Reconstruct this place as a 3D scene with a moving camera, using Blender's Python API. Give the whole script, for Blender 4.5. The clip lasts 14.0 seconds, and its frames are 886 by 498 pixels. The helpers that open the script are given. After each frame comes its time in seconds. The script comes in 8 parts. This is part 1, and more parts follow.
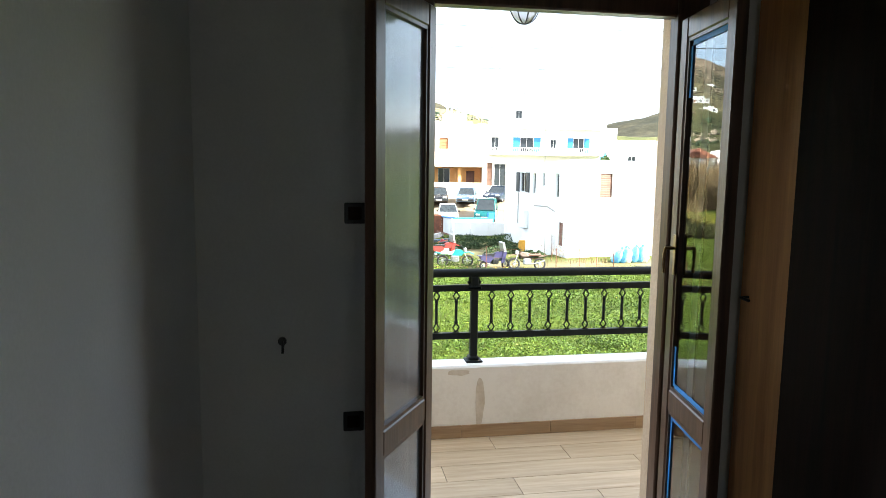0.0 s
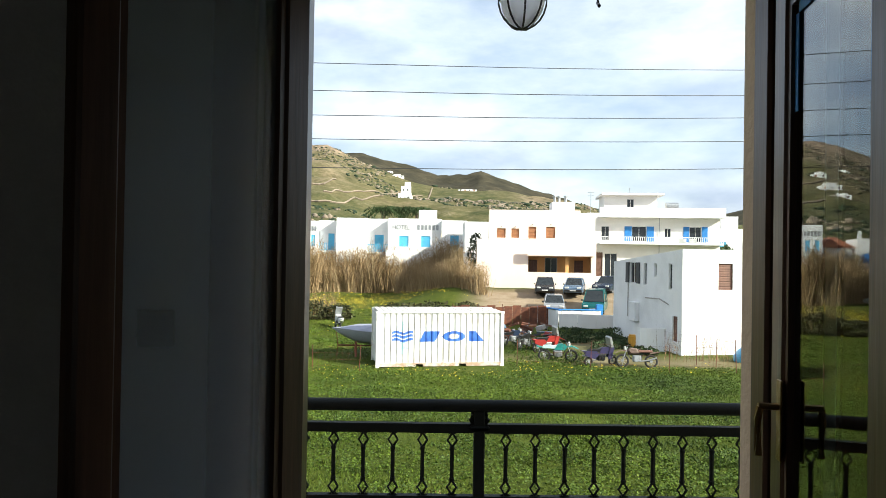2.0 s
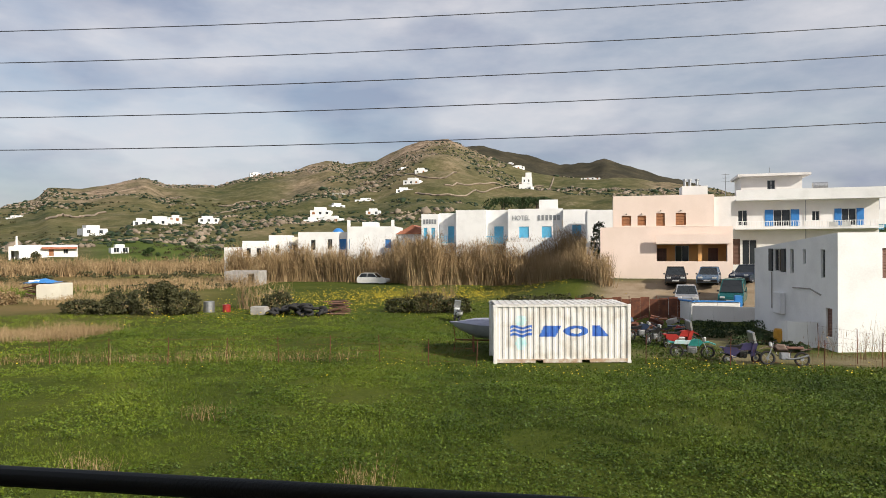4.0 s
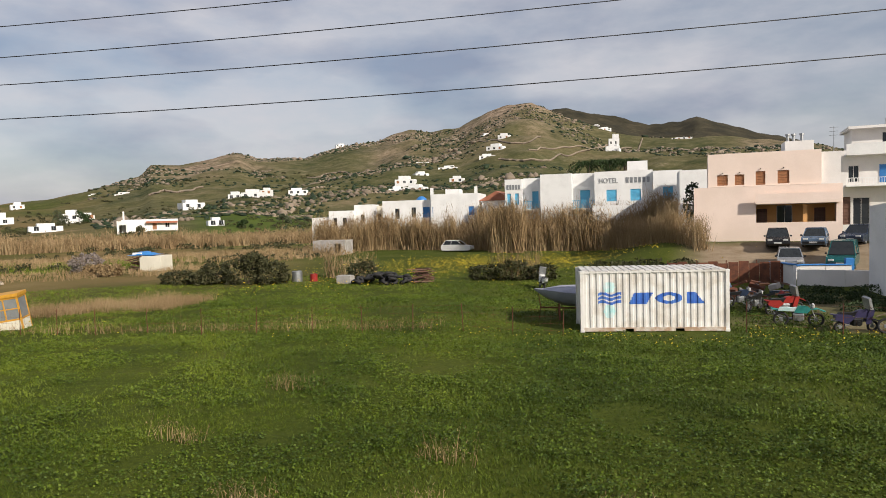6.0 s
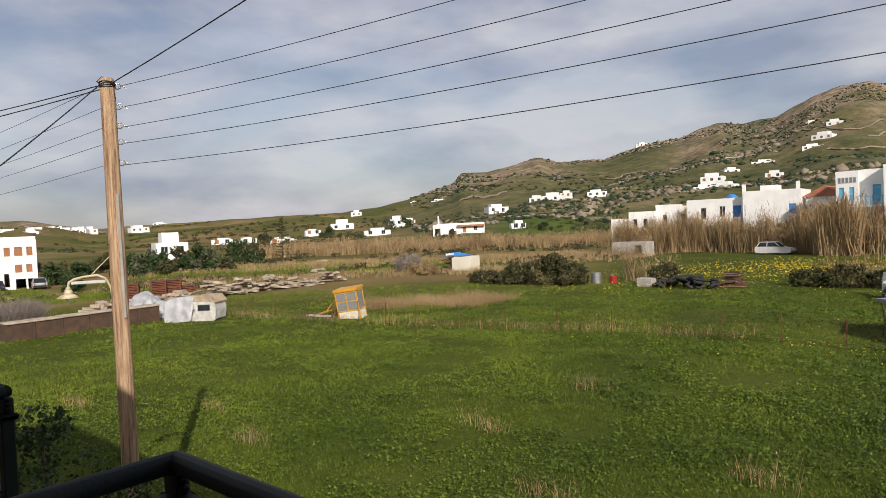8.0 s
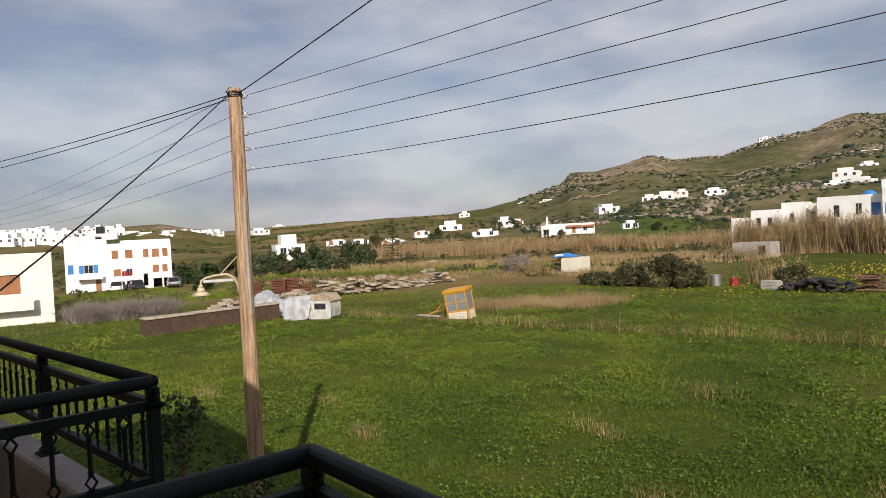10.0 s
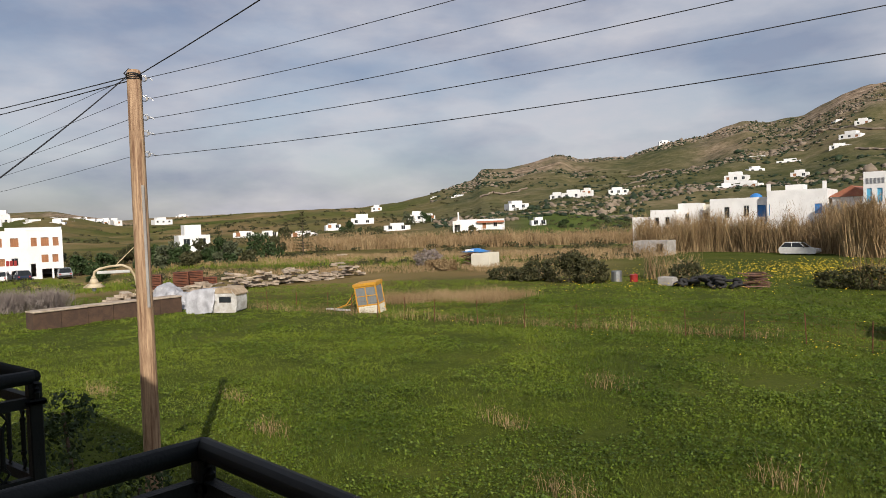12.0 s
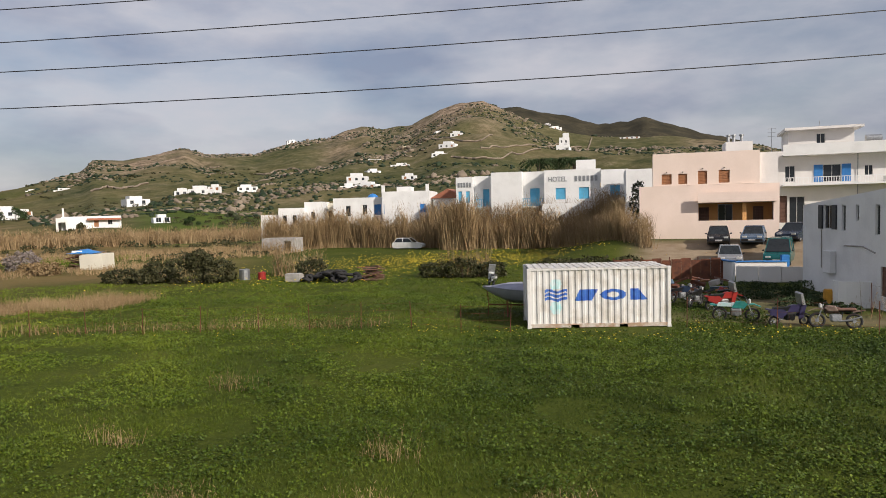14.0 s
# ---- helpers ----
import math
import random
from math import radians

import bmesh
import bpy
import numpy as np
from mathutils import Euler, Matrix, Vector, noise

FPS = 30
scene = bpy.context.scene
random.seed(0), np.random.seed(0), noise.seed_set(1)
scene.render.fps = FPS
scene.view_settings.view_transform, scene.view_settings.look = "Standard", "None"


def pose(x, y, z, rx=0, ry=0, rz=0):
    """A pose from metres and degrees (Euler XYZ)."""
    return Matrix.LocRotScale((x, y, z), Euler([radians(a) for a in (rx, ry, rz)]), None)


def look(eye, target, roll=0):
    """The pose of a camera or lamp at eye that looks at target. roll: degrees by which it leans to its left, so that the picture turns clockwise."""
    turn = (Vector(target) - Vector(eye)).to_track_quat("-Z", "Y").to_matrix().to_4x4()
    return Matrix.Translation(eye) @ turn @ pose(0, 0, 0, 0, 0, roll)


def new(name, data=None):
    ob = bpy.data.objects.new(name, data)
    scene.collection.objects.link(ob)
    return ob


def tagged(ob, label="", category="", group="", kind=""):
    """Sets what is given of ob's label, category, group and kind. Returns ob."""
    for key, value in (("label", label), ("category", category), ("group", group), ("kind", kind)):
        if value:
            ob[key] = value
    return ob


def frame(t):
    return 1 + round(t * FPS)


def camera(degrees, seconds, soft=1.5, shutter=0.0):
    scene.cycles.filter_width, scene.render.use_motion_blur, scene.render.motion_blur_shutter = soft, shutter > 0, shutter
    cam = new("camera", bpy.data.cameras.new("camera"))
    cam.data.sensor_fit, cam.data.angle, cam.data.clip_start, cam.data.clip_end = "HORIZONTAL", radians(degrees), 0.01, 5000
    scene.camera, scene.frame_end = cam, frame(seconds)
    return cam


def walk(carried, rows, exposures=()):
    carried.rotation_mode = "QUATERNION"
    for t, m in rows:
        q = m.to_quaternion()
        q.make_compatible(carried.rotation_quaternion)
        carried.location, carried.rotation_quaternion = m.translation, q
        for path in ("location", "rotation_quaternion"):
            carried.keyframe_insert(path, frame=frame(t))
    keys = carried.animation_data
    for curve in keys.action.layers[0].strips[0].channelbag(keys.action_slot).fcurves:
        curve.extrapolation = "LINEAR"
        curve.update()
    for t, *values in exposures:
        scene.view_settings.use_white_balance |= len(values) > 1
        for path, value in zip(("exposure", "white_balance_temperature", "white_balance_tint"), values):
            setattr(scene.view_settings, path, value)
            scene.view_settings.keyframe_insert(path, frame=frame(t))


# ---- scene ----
cam = camera(66.1, 14.0, 0.85)
PATH = [
    (0, (-0.053, 0.803, 1.646), (0.295, 2.758, 1.404), 0.80),
    (0.5, (0.135, 1.100, 1.636), (0.434, 3.074, 1.513), 1.10),
    (1, (0.344, 1.427, 1.639), (0.638, 3.405, 1.603), -0.60),
    (1.5, (0.577, 1.713, 1.655), (0.643, 3.712, 1.691), 1.30),
    (2, (0.712, 2.063, 1.627), (0.733, 4.063, 1.642), 0.90),
    (2.5, (0.811, 2.405, 1.622), (0.744, 4.404, 1.603), -0.40),
    (3, (0.905, 2.706, 1.616), (0.609, 4.684, 1.643), 1.40),
    (5.5, (0.866, 4.185, 1.560), (0.493, 6.147, 1.460), -2.48),
    (6, (0.843, 4.216, 1.554), (0.264, 6.128, 1.451), -1.62),
    (6.5, (0.838, 4.224, 1.541), (0.054, 6.061, 1.436), -1.38),
    (7, (0.798, 4.230, 1.542), (-0.197, 5.963, 1.447), -2.19),
    (7.5, (0.824, 4.225, 1.541), (-0.367, 5.830, 1.464), -2.58),
    (8, (0.794, 4.239, 1.533), (-0.533, 5.734, 1.467), -2.49),
    (8.5, (0.714, 4.259, 1.532), (-0.729, 5.643, 1.476), -2.75),
    (9, (0.715, 4.227, 1.529), (-0.832, 5.493, 1.482), -2.84),
    (11.5, (0.731, 4.227, 1.518), (-0.790, 5.524, 1.450), -2.45),
    (12, (0.761, 4.236, 1.518), (-0.608, 5.692, 1.442), -1.75),
    (12.5, (0.860, 4.209, 1.520), (-0.304, 5.834, 1.442), -1.98),
    (13, (0.924, 4.202, 1.551), (-0.021, 5.963, 1.472), -2.20),
    (13.5, (0.966, 4.224, 1.550), (0.225, 6.080, 1.465), -2.09),
    (14, (1.031, 4.240, 1.560), (0.586, 6.186, 1.446), -1.48),
]
EXPOSURES = [(0.0, 2.85, 6050, 0), (0.5, 2.5, 6150, 0), (1.0, 1.85, 6200, 0), (1.5, 1.4, 6200, 0), (2.0, 1.15, 6200, 0), (2.5, 0.95, 6250, 1), (3.0, 0.7, 6350, 4), (3.8, 0.35, 6500, 8), (5.5, 0.08, 6550, 10), (9.0, 0.08, 6550, 11), (11.5, 0.02, 6500, 11), (14.0, -0.01, 6480, 12)]
walk(cam, [(t, look(eye, target, roll)) for t, eye, target, roll in PATH], EXPOSURES)

# ---- light ----
SUN_FROM = Vector((0.73, -0.477, 0.49)).normalized()
sun = new("sun", bpy.data.lights.new("sun", "SUN"))
sun.data.energy, sun.data.angle, sun.data.color = 4.4, radians(0.6), (1.0, 0.92, 0.81)
sun.matrix_world = look(SUN_FROM * 200, (0, 0, 0))

# daylight through the window in the room's back wall
day = new("window_daylight", bpy.data.lights.new("window_daylight", "AREA"))
day.data.shape, day.data.size, day.data.size_y, day.data.energy, day.data.color = "RECTANGLE", 1.3, 1.25, 0.65, (1.0, 0.97, 0.93)
day.matrix_world = look((0.75, -3.02, 1.43), (0.75, 0.0, 1.43))

world = bpy.data.worlds.new("sky")
scene.world = world
world.use_nodes = True
wn, wl = world.node_tree.nodes, world.node_tree.links
wn.clear()
w_out, w_bg = wn.new("ShaderNodeOutputWorld"), wn.new("ShaderNodeBackground")
w_sky, w_tc, w_map = wn.new("ShaderNodeTexSky"), wn.new("ShaderNodeTexCoord"), wn.new("ShaderNodeMapping")
w_sky.sky_type, w_sky.sun_disc = "NISHITA", False
w_sky.sun_elevation, w_sky.sun_rotation = radians(29.3), math.atan2(0.73, -0.477)
w_sky.air_density, w_sky.dust_density = 1.0, 2.0
w_noise, w_ramp, w_mix = wn.new("ShaderNodeTexNoise"), wn.new("ShaderNodeValToRGB"), wn.new("ShaderNodeMix")
w_noise2, w_ramp2 = wn.new("ShaderNodeTexNoise"), wn.new("ShaderNodeValToRGB")
w_map.inputs["Scale"].default_value = (2.0, 2.0, 5.5)
w_noise.inputs["Scale"].default_value, w_noise.inputs["Detail"].default_value, w_noise.inputs["Roughness"].default_value = 1.5, 9.0, 0.62
w_noise2.inputs["Scale"].default_value, w_noise2.inputs["Detail"].default_value = 1.9, 7.0
w_ramp.color_ramp.elements[0].position, w_ramp.color_ramp.elements[1].position = 0.33, 0.66
w_ramp2.color_ramp.elements[0].position, w_ramp2.color_ramp.elements[1].position = 0.42, 0.66
w_ramp2.color_ramp.elements[0].color, w_ramp2.color_ramp.elements[1].color = (6.4, 6.25, 6.6, 1), (3.0, 3.25, 4.3, 1)
w_mix.data_type = "RGBA"
wl.new(w_tc.outputs["Generated"], w_map.inputs["Vector"])
wl.new(w_map.outputs["Vector"], w_noise.inputs["Vector"])
wl.new(w_map.outputs["Vector"], w_noise2.inputs["Vector"])
wl.new(w_noise.outputs["Fac"], w_ramp.inputs["Fac"])
wl.new(w_noise2.outputs["Fac"], w_ramp2.inputs["Fac"])
w_fac = wn.new("ShaderNodeMath")
w_fac.operation = "MULTIPLY_ADD"
w_fac.inputs[1].default_value, w_fac.inputs[2].default_value = 0.5, 0.38
wl.new(w_ramp.outputs["Color"], w_fac.inputs[0])
wl.new(w_fac.outputs[0], w_mix.inputs["Factor"])
wl.new(w_sky.outputs["Color"], w_mix.inputs["A"])
wl.new(w_ramp2.outputs["Color"], w_mix.inputs["B"])
wl.new(w_mix.outputs["Result"], w_bg.inputs["Color"])
w_bg.inputs["Strength"].default_value = 0.096
wl.new(w_bg.outputs["Background"], w_out.inputs["Surface"])


# ---- materials ----
def shader(name):
    m = bpy.data.materials.new(name)
    m.use_nodes = True
    return m, m.node_tree.nodes, m.node_tree.links, m.node_tree.nodes["Principled BSDF"]


def mat(name, a, b=None, rough=0.7, metal=0.0, scale=3.0, fine=40.0, bump=0.2, mix=0.5, spread=0.0, dist=0.02):
    """A painted, plastered, metal or stone surface: two colours in coarse patches with fine grain and relief."""
    m, n, k, p = shader(name)
    b = b or tuple(c * 0.75 for c in a)
    tc, info, add = n.new("ShaderNodeTexCoord"), n.new("ShaderNodeObjectInfo"), n.new("ShaderNodeVectorMath")
    k.new(tc.outputs["Object"], add.inputs[0])
    k.new(info.outputs["Random"], add.inputs[1])
    big, small = n.new("ShaderNodeTexNoise"), n.new("ShaderNodeTexNoise")
    big.inputs["Scale"].default_value, big.inputs["Detail"].default_value = scale, 6
    small.inputs["Scale"].default_value, small.inputs["Detail"].default_value = fine, 3
    k.new(add.outputs[0], big.inputs["Vector"])
    k.new(add.outputs[0], small.inputs["Vector"])
    avg = n.new("ShaderNodeMath")
    avg.operation = "MULTIPLY_ADD"
    avg.inputs[1].default_value = 0.35
    k.new(small.outputs["Fac"], avg.inputs[0])
    k.new(big.outputs["Fac"], avg.inputs[2])
    ramp = n.new("ShaderNodeValToRGB")
    ramp.color_ramp.elements[0].position, ramp.color_ramp.elements[1].position = mix, mix + 0.3
    ramp.color_ramp.elements[0].color, ramp.color_ramp.elements[1].color = (*a, 1), (*b, 1)
    k.new(avg.outputs[0], ramp.inputs["Fac"])
    last = ramp.outputs["Color"]
    if spread:
        hsv, mul = n.new("ShaderNodeHueSaturation"), n.new("ShaderNodeMath")
        mul.operation = "MULTIPLY_ADD"
        mul.inputs[1].default_value, mul.inputs[2].default_value = spread, 1 - spread / 2
        k.new(info.outputs["Random"], mul.inputs[0])
        k.new(mul.outputs[0], hsv.inputs["Value"])
        k.new(last, hsv.inputs["Color"])
        last = hsv.outputs["Color"]
    k.new(last, p.inputs["Base Color"])
    p.inputs["Roughness"].default_value, p.inputs["Metallic"].default_value = rough, metal
    if bump:
        bp = n.new("ShaderNodeBump")
        bp.inputs["Strength"].default_value, bp.inputs["Distance"].default_value = bump, dist
        k.new(small.outputs["Fac"], bp.inputs["Height"])
        k.new(bp.outputs["Normal"], p.inputs["Normal"])
    return m


def wood(name, a, b, rough=0.5, scale=6.0, along=2, tone=0.0):
    """Wood with its grain drawn out along one axis."""
    m, n, k, p = shader(name)
    tc, mp, info = n.new("ShaderNodeTexCoord"), n.new("ShaderNodeMapping"), n.new("ShaderNodeObjectInfo")
    add = n.new("ShaderNodeVectorMath")
    size = [scale] * 3
    size[along] = scale * 0.06
    mp.inputs["Scale"].default_value = size
    mul = n.new("ShaderNodeMath")
    mul.operation = "MULTIPLY"
    mul.inputs[1].default_value = 37.0
    k.new(info.outputs["Random"], mul.inputs[0])
    k.new(tc.outputs["Object"], add.inputs[0])
    k.new(mul.outputs[0], add.inputs[1])
    k.new(add.outputs[0], mp.inputs["Vector"])
    noi, fine = n.new("ShaderNodeTexNoise"), n.new("ShaderNodeTexNoise")
    noi.inputs["Scale"].default_value, noi.inputs["Detail"].default_value, noi.inputs["Distortion"].default_value = 2.5, 8, 0.6
    fine.inputs["Scale"].default_value, fine.inputs["Detail"].default_value = 14, 4
    k.new(mp.outputs["Vector"], noi.inputs["Vector"])
    k.new(mp.outputs["Vector"], fine.inputs["Vector"])
    avg = n.new("ShaderNodeMath")
    avg.operation = "MULTIPLY_ADD"
    avg.inputs[1].default_value = 0.4
    k.new(fine.outputs["Fac"], avg.inputs[0])
    k.new(noi.outputs["Fac"], avg.inputs[2])
    ramp = n.new("ShaderNodeValToRGB")
    ramp.color_ramp.elements[0].position, ramp.color_ramp.elements[1].position = 0.5, 0.9
    ramp.color_ramp.elements[0].color, ramp.color_ramp.elements[1].color = (*a, 1), (*b, 1)
    k.new(avg.outputs[0], ramp.inputs["Fac"])
    last = ramp.outputs["Color"]
    if tone:
        hsv, val = n.new("ShaderNodeHueSaturation"), n.new("ShaderNodeMath")
        val.operation = "MULTIPLY_ADD"
        val.inputs[1].default_value, val.inputs[2].default_value = tone, 1 - tone / 2
        k.new(info.outputs["Random"], val.inputs[0])
        k.new(val.outputs[0], hsv.inputs["Value"])
        k.new(last, hsv.inputs["Color"])
        last = hsv.outputs["Color"]
    k.new(last, p.inputs["Base Color"])
    p.inputs["Roughness"].default_value = rough
    bp = n.new("ShaderNodeBump")
    bp.inputs["Strength"].default_value, bp.inputs["Distance"].default_value = 0.25, 0.004
    k.new(avg.outputs[0], bp.inputs["Height"])
    k.new(bp.outputs["Normal"], p.inputs["Normal"])
    return m


def foliage(name, a, b, c, rough=0.6, west=0.0):
    """Leaves: three tones by island."""
    m, n, k, p = shader(name)
    geo, ramp = n.new("ShaderNodeNewGeometry"), n.new("ShaderNodeValToRGB")
    tc, noi, avg = n.new("ShaderNodeTexCoord"), n.new("ShaderNodeTexNoise"), n.new("ShaderNodeMath")
    noi.inputs["Scale"].default_value, noi.inputs["Detail"].default_value = 0.25, 5
    k.new(tc.outputs["Object"], noi.inputs["Vector"])
    avg.operation = "MULTIPLY_ADD"
    avg.inputs[1].default_value = 0.5
    k.new(geo.outputs["Random Per Island"], avg.inputs[0])
    half = n.new("ShaderNodeMath")
    half.operation = "MULTIPLY_ADD"
    half.inputs[1].default_value, half.inputs[2].default_value = 1.3, -0.4
    k.new(noi.outputs["Fac"], half.inputs[0])
    k.new(half.outputs[0], avg.inputs[2])
    ramp.color_ramp.elements[0].color, ramp.color_ramp.elements[1].color = (*a, 1), (*c, 1)
    ramp.color_ramp.elements.new(0.5).color = (*b, 1)
    last = avg.outputs[0]
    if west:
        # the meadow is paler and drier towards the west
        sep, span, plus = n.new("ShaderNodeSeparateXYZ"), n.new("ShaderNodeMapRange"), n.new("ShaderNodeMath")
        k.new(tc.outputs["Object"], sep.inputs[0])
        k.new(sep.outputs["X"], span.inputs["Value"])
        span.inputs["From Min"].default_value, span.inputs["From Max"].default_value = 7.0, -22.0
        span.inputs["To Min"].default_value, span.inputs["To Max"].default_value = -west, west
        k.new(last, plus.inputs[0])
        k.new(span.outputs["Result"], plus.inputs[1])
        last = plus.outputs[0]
    k.new(last, ramp.inputs["Fac"])
    k.new(ramp.outputs["Color"], p.inputs["Base Color"])
    p.inputs["Roughness"].default_value = rough
    p.inputs["Specular IOR Level"].default_value = 0.25
    return m


def glass(name, tint=(0.9, 0.95, 0.95), rough=0.0, frost=0.0, clear=1.0):
    m, n, k, p = shader(name)
    p.inputs["Base Color"].default_value = (*tint, 1)
    p.inputs["Transmission Weight"].default_value = clear
    p.inputs["Roughness"].default_value = rough
    p.inputs["IOR"].default_value = 1.5
    if frost:
        tc, noi, bp = n.new("ShaderNodeTexCoord"), n.new("ShaderNodeTexNoise"), n.new("ShaderNodeBump")
        noi.inputs["Scale"].default_value, noi.inputs["Detail"].default_value = 160, 2
        k.new(tc.outputs["Object"], noi.inputs["Vector"])
        bp.inputs["Strength"].default_value, bp.inputs["Distance"].default_value = frost, 0.002
        k.new(noi.outputs["Fac"], bp.inputs["Height"])
        k.new(bp.outputs["Normal"], p.inputs["Normal"])
    return m


M_ROOM = mat("room_plaster", (0.8, 0.8, 0.79), (0.72, 0.72, 0.71), 0.8, scale=1.5, fine=90, bump=0.08)
M_CEIL = mat("ceiling_paint", (0.6, 0.59, 0.56), rough=0.85, bump=0.05)
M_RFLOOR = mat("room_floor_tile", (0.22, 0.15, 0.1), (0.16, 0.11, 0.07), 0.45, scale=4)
M_CREAM = mat("cream_plaster", (0.62, 0.46, 0.3), (0.55, 0.4, 0.26), 0.85, scale=4, bump=0.25)
M_PARAPET = mat("parapet_plaster", (0.82, 0.82, 0.81), (0.7, 0.69, 0.67), 0.85, scale=2.2, bump=0.08, mix=0.66)
M_STAIN = mat("damp_stain", (0.52, 0.47, 0.4), (0.64, 0.6, 0.54), 0.9, scale=9)
M_TILE = wood("wood_look_tile", (0.58, 0.46, 0.31), (0.42, 0.31, 0.19), 0.42, 9.0, 0, 0.22)
M_SKIRT = wood("skirting_tile", (0.38, 0.27, 0.17), (0.26, 0.17, 0.1), 0.45, 9.0, 0, 0.15)
M_DOORWOOD = wood("door_wood", (0.13, 0.066, 0.038), (0.05, 0.026, 0.016), 0.35, 8.0, 2)
# wardrobe wood twice: doorway light in one colour, shade in the other
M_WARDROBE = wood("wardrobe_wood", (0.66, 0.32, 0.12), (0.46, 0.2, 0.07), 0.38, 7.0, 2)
M_WARDSHADED = wood("wardrobe_shaded_wood", (0.03, 0.016, 0.01), (0.016, 0.009, 0.006), 0.75, 7.0, 2)
M_WARDSHADED.node_tree.nodes["Principled BSDF"].inputs["Specular IOR Level"].default_value = 0.15
M_IRON = mat("green_black_iron", (0.003, 0.006, 0.007), (0.006, 0.01, 0.011), 0.62, 0.0, 5, 120, 0.15)
M_IRON.node_tree.nodes["Principled BSDF"].inputs["Specular IOR Level"].default_value = 0.25
M_SHEET = mat("weathered_plastic_sheet", (0.56, 0.57, 0.6), (0.36, 0.36, 0.38), 0.45, scale=2.0, fine=20, bump=0.5, spread=0.5)
M_DIRTYWHITE = mat("dirty_white_panel", (0.66, 0.66, 0.65), (0.42, 0.4, 0.36), 0.6, scale=2.2, fine=14, bump=0.2, mix=0.5)
M_STAINED = mat("stained_beige_roof", (0.46, 0.37, 0.26), (0.3, 0.22, 0.14), 0.8, scale=2.5, fine=16, bump=0.4, spread=0.5)
M_TARP = mat("lavender_grey_canvas", (0.34, 0.35, 0.43), (0.26, 0.27, 0.33), 0.75, scale=2.0, fine=30)
# neighbour's brown floor and white parapet, coloured darker for the house's shade
M_SLAB = mat("shaded_brown_screed", (0.2, 0.165, 0.14), (0.14, 0.115, 0.1), 0.8, scale=2.0, fine=25)
M_SHADEDPLASTER = mat("shaded_white_plaster", (0.36, 0.34, 0.33), (0.24, 0.225, 0.215), 0.9, scale=1.5, fine=20, bump=0.3)
M_ENAMEL = mat("yellowed_cream_enamel", (0.62, 0.52, 0.36), (0.45, 0.36, 0.22), 0.5, fine=60)
M_BLACK = mat("black_plastic", (0.012, 0.012, 0.013), rough=0.35, bump=0)
M_TAPE = mat("blue_masking_tape", (0.06, 0.3, 0.75), (0.05, 0.25, 0.65), 0.6, fine=90)
M_BRASS = mat("aged_brass", (0.3, 0.2, 0.09), rough=0.35, metal=1.0)
M_FROST = glass("frosted_pane", (0.82, 0.9, 0.97), 0.07, 0.06, 0.75)
M_CLEAR = glass("clear_pane", (0.8, 0.88, 0.86), 0.0)
M_LAMPGLASS = glass("milky_lamp_glass", (0.92, 0.92, 0.92), 0.5, 0.0, 0.7)
M_WHITE = mat("whitewash", (0.80, 0.80, 0.79), (0.70, 0.70, 0.69), 0.85, scale=0.7, fine=12, bump=0.25, mix=0.6)
M_OFFWHITE = mat("offwhite_plaster", (0.8, 0.77, 0.74), (0.72, 0.69, 0.66), 0.85, scale=0.7, fine=12, bump=0.2)
M_PEACH = mat("peach_plaster", (0.85, 0.70, 0.61), (0.79, 0.645, 0.555), 0.85, scale=0.5, fine=10, bump=0.2)
M_ORANGE = mat("orange_plaster", (0.78, 0.42, 0.16), (0.7, 0.36, 0.13), 0.85, scale=0.8, fine=10, bump=0.2)
M_BEIGE = mat("beige_plaster", (0.70, 0.66, 0.55), (0.62, 0.58, 0.48), 0.85, scale=0.6, fine=10, bump=0.2)
M_ROOFTOP = mat("flat_roof_screed", (0.5, 0.48, 0.45), (0.38, 0.36, 0.34), 0.9, scale=0.8)
M_REDTILE = mat("terracotta", (0.42, 0.16, 0.09), (0.32, 0.12, 0.07), 0.8, scale=2)
M_BLUE = mat("blue_paint", (0.04, 0.22, 0.55), (0.03, 0.18, 0.48), 0.5, scale=4)
M_LBLUE = mat("light_blue_paint", (0.12, 0.45, 0.68), (0.1, 0.4, 0.62), 0.5, scale=4)
M_SHUTTER = wood("shutter_wood", (0.38, 0.17, 0.07), (0.26, 0.11, 0.05), 0.6, 5.0, 2)
M_SHUTDARK = wood("weathered_shutter", (0.2, 0.1, 0.07), (0.13, 0.07, 0.05), 0.6, 5.0, 2)
M_PANE = mat("dark_window_glass", (0.02, 0.025, 0.03), (0.03, 0.035, 0.04), 0.08, bump=0)
M_WINFRAME = mat("white_frame_paint", (0.62, 0.62, 0.6), rough=0.5, bump=0)
M_CONT = mat("container_paint", (0.7, 0.69, 0.66), (0.5, 0.46, 0.4), 0.6, scale=1.6, fine=22, bump=0.12, mix=0.6)
M_CONTRUST = mat("container_rail", (0.6, 0.57, 0.52), (0.38, 0.26, 0.17), 0.6, scale=3, fine=25)
M_LOGO = mat("blue_lettering_paint", (0.03, 0.1, 0.45), (0.05, 0.16, 0.5), 0.5, scale=6)
M_TEAL = mat("faded_teal_paint", (0.36, 0.66, 0.66), (0.6, 0.7, 0.7), 0.6, scale=5)
M_BIKETEAL = mat("teal_bike_plastic", (0.04, 0.3, 0.27), (0.03, 0.22, 0.2), 0.45, scale=6)
M_BIKEBROWN = mat("faded_brown_plastic", (0.22, 0.17, 0.13), (0.1, 0.055, 0.04), 0.5, scale=7)
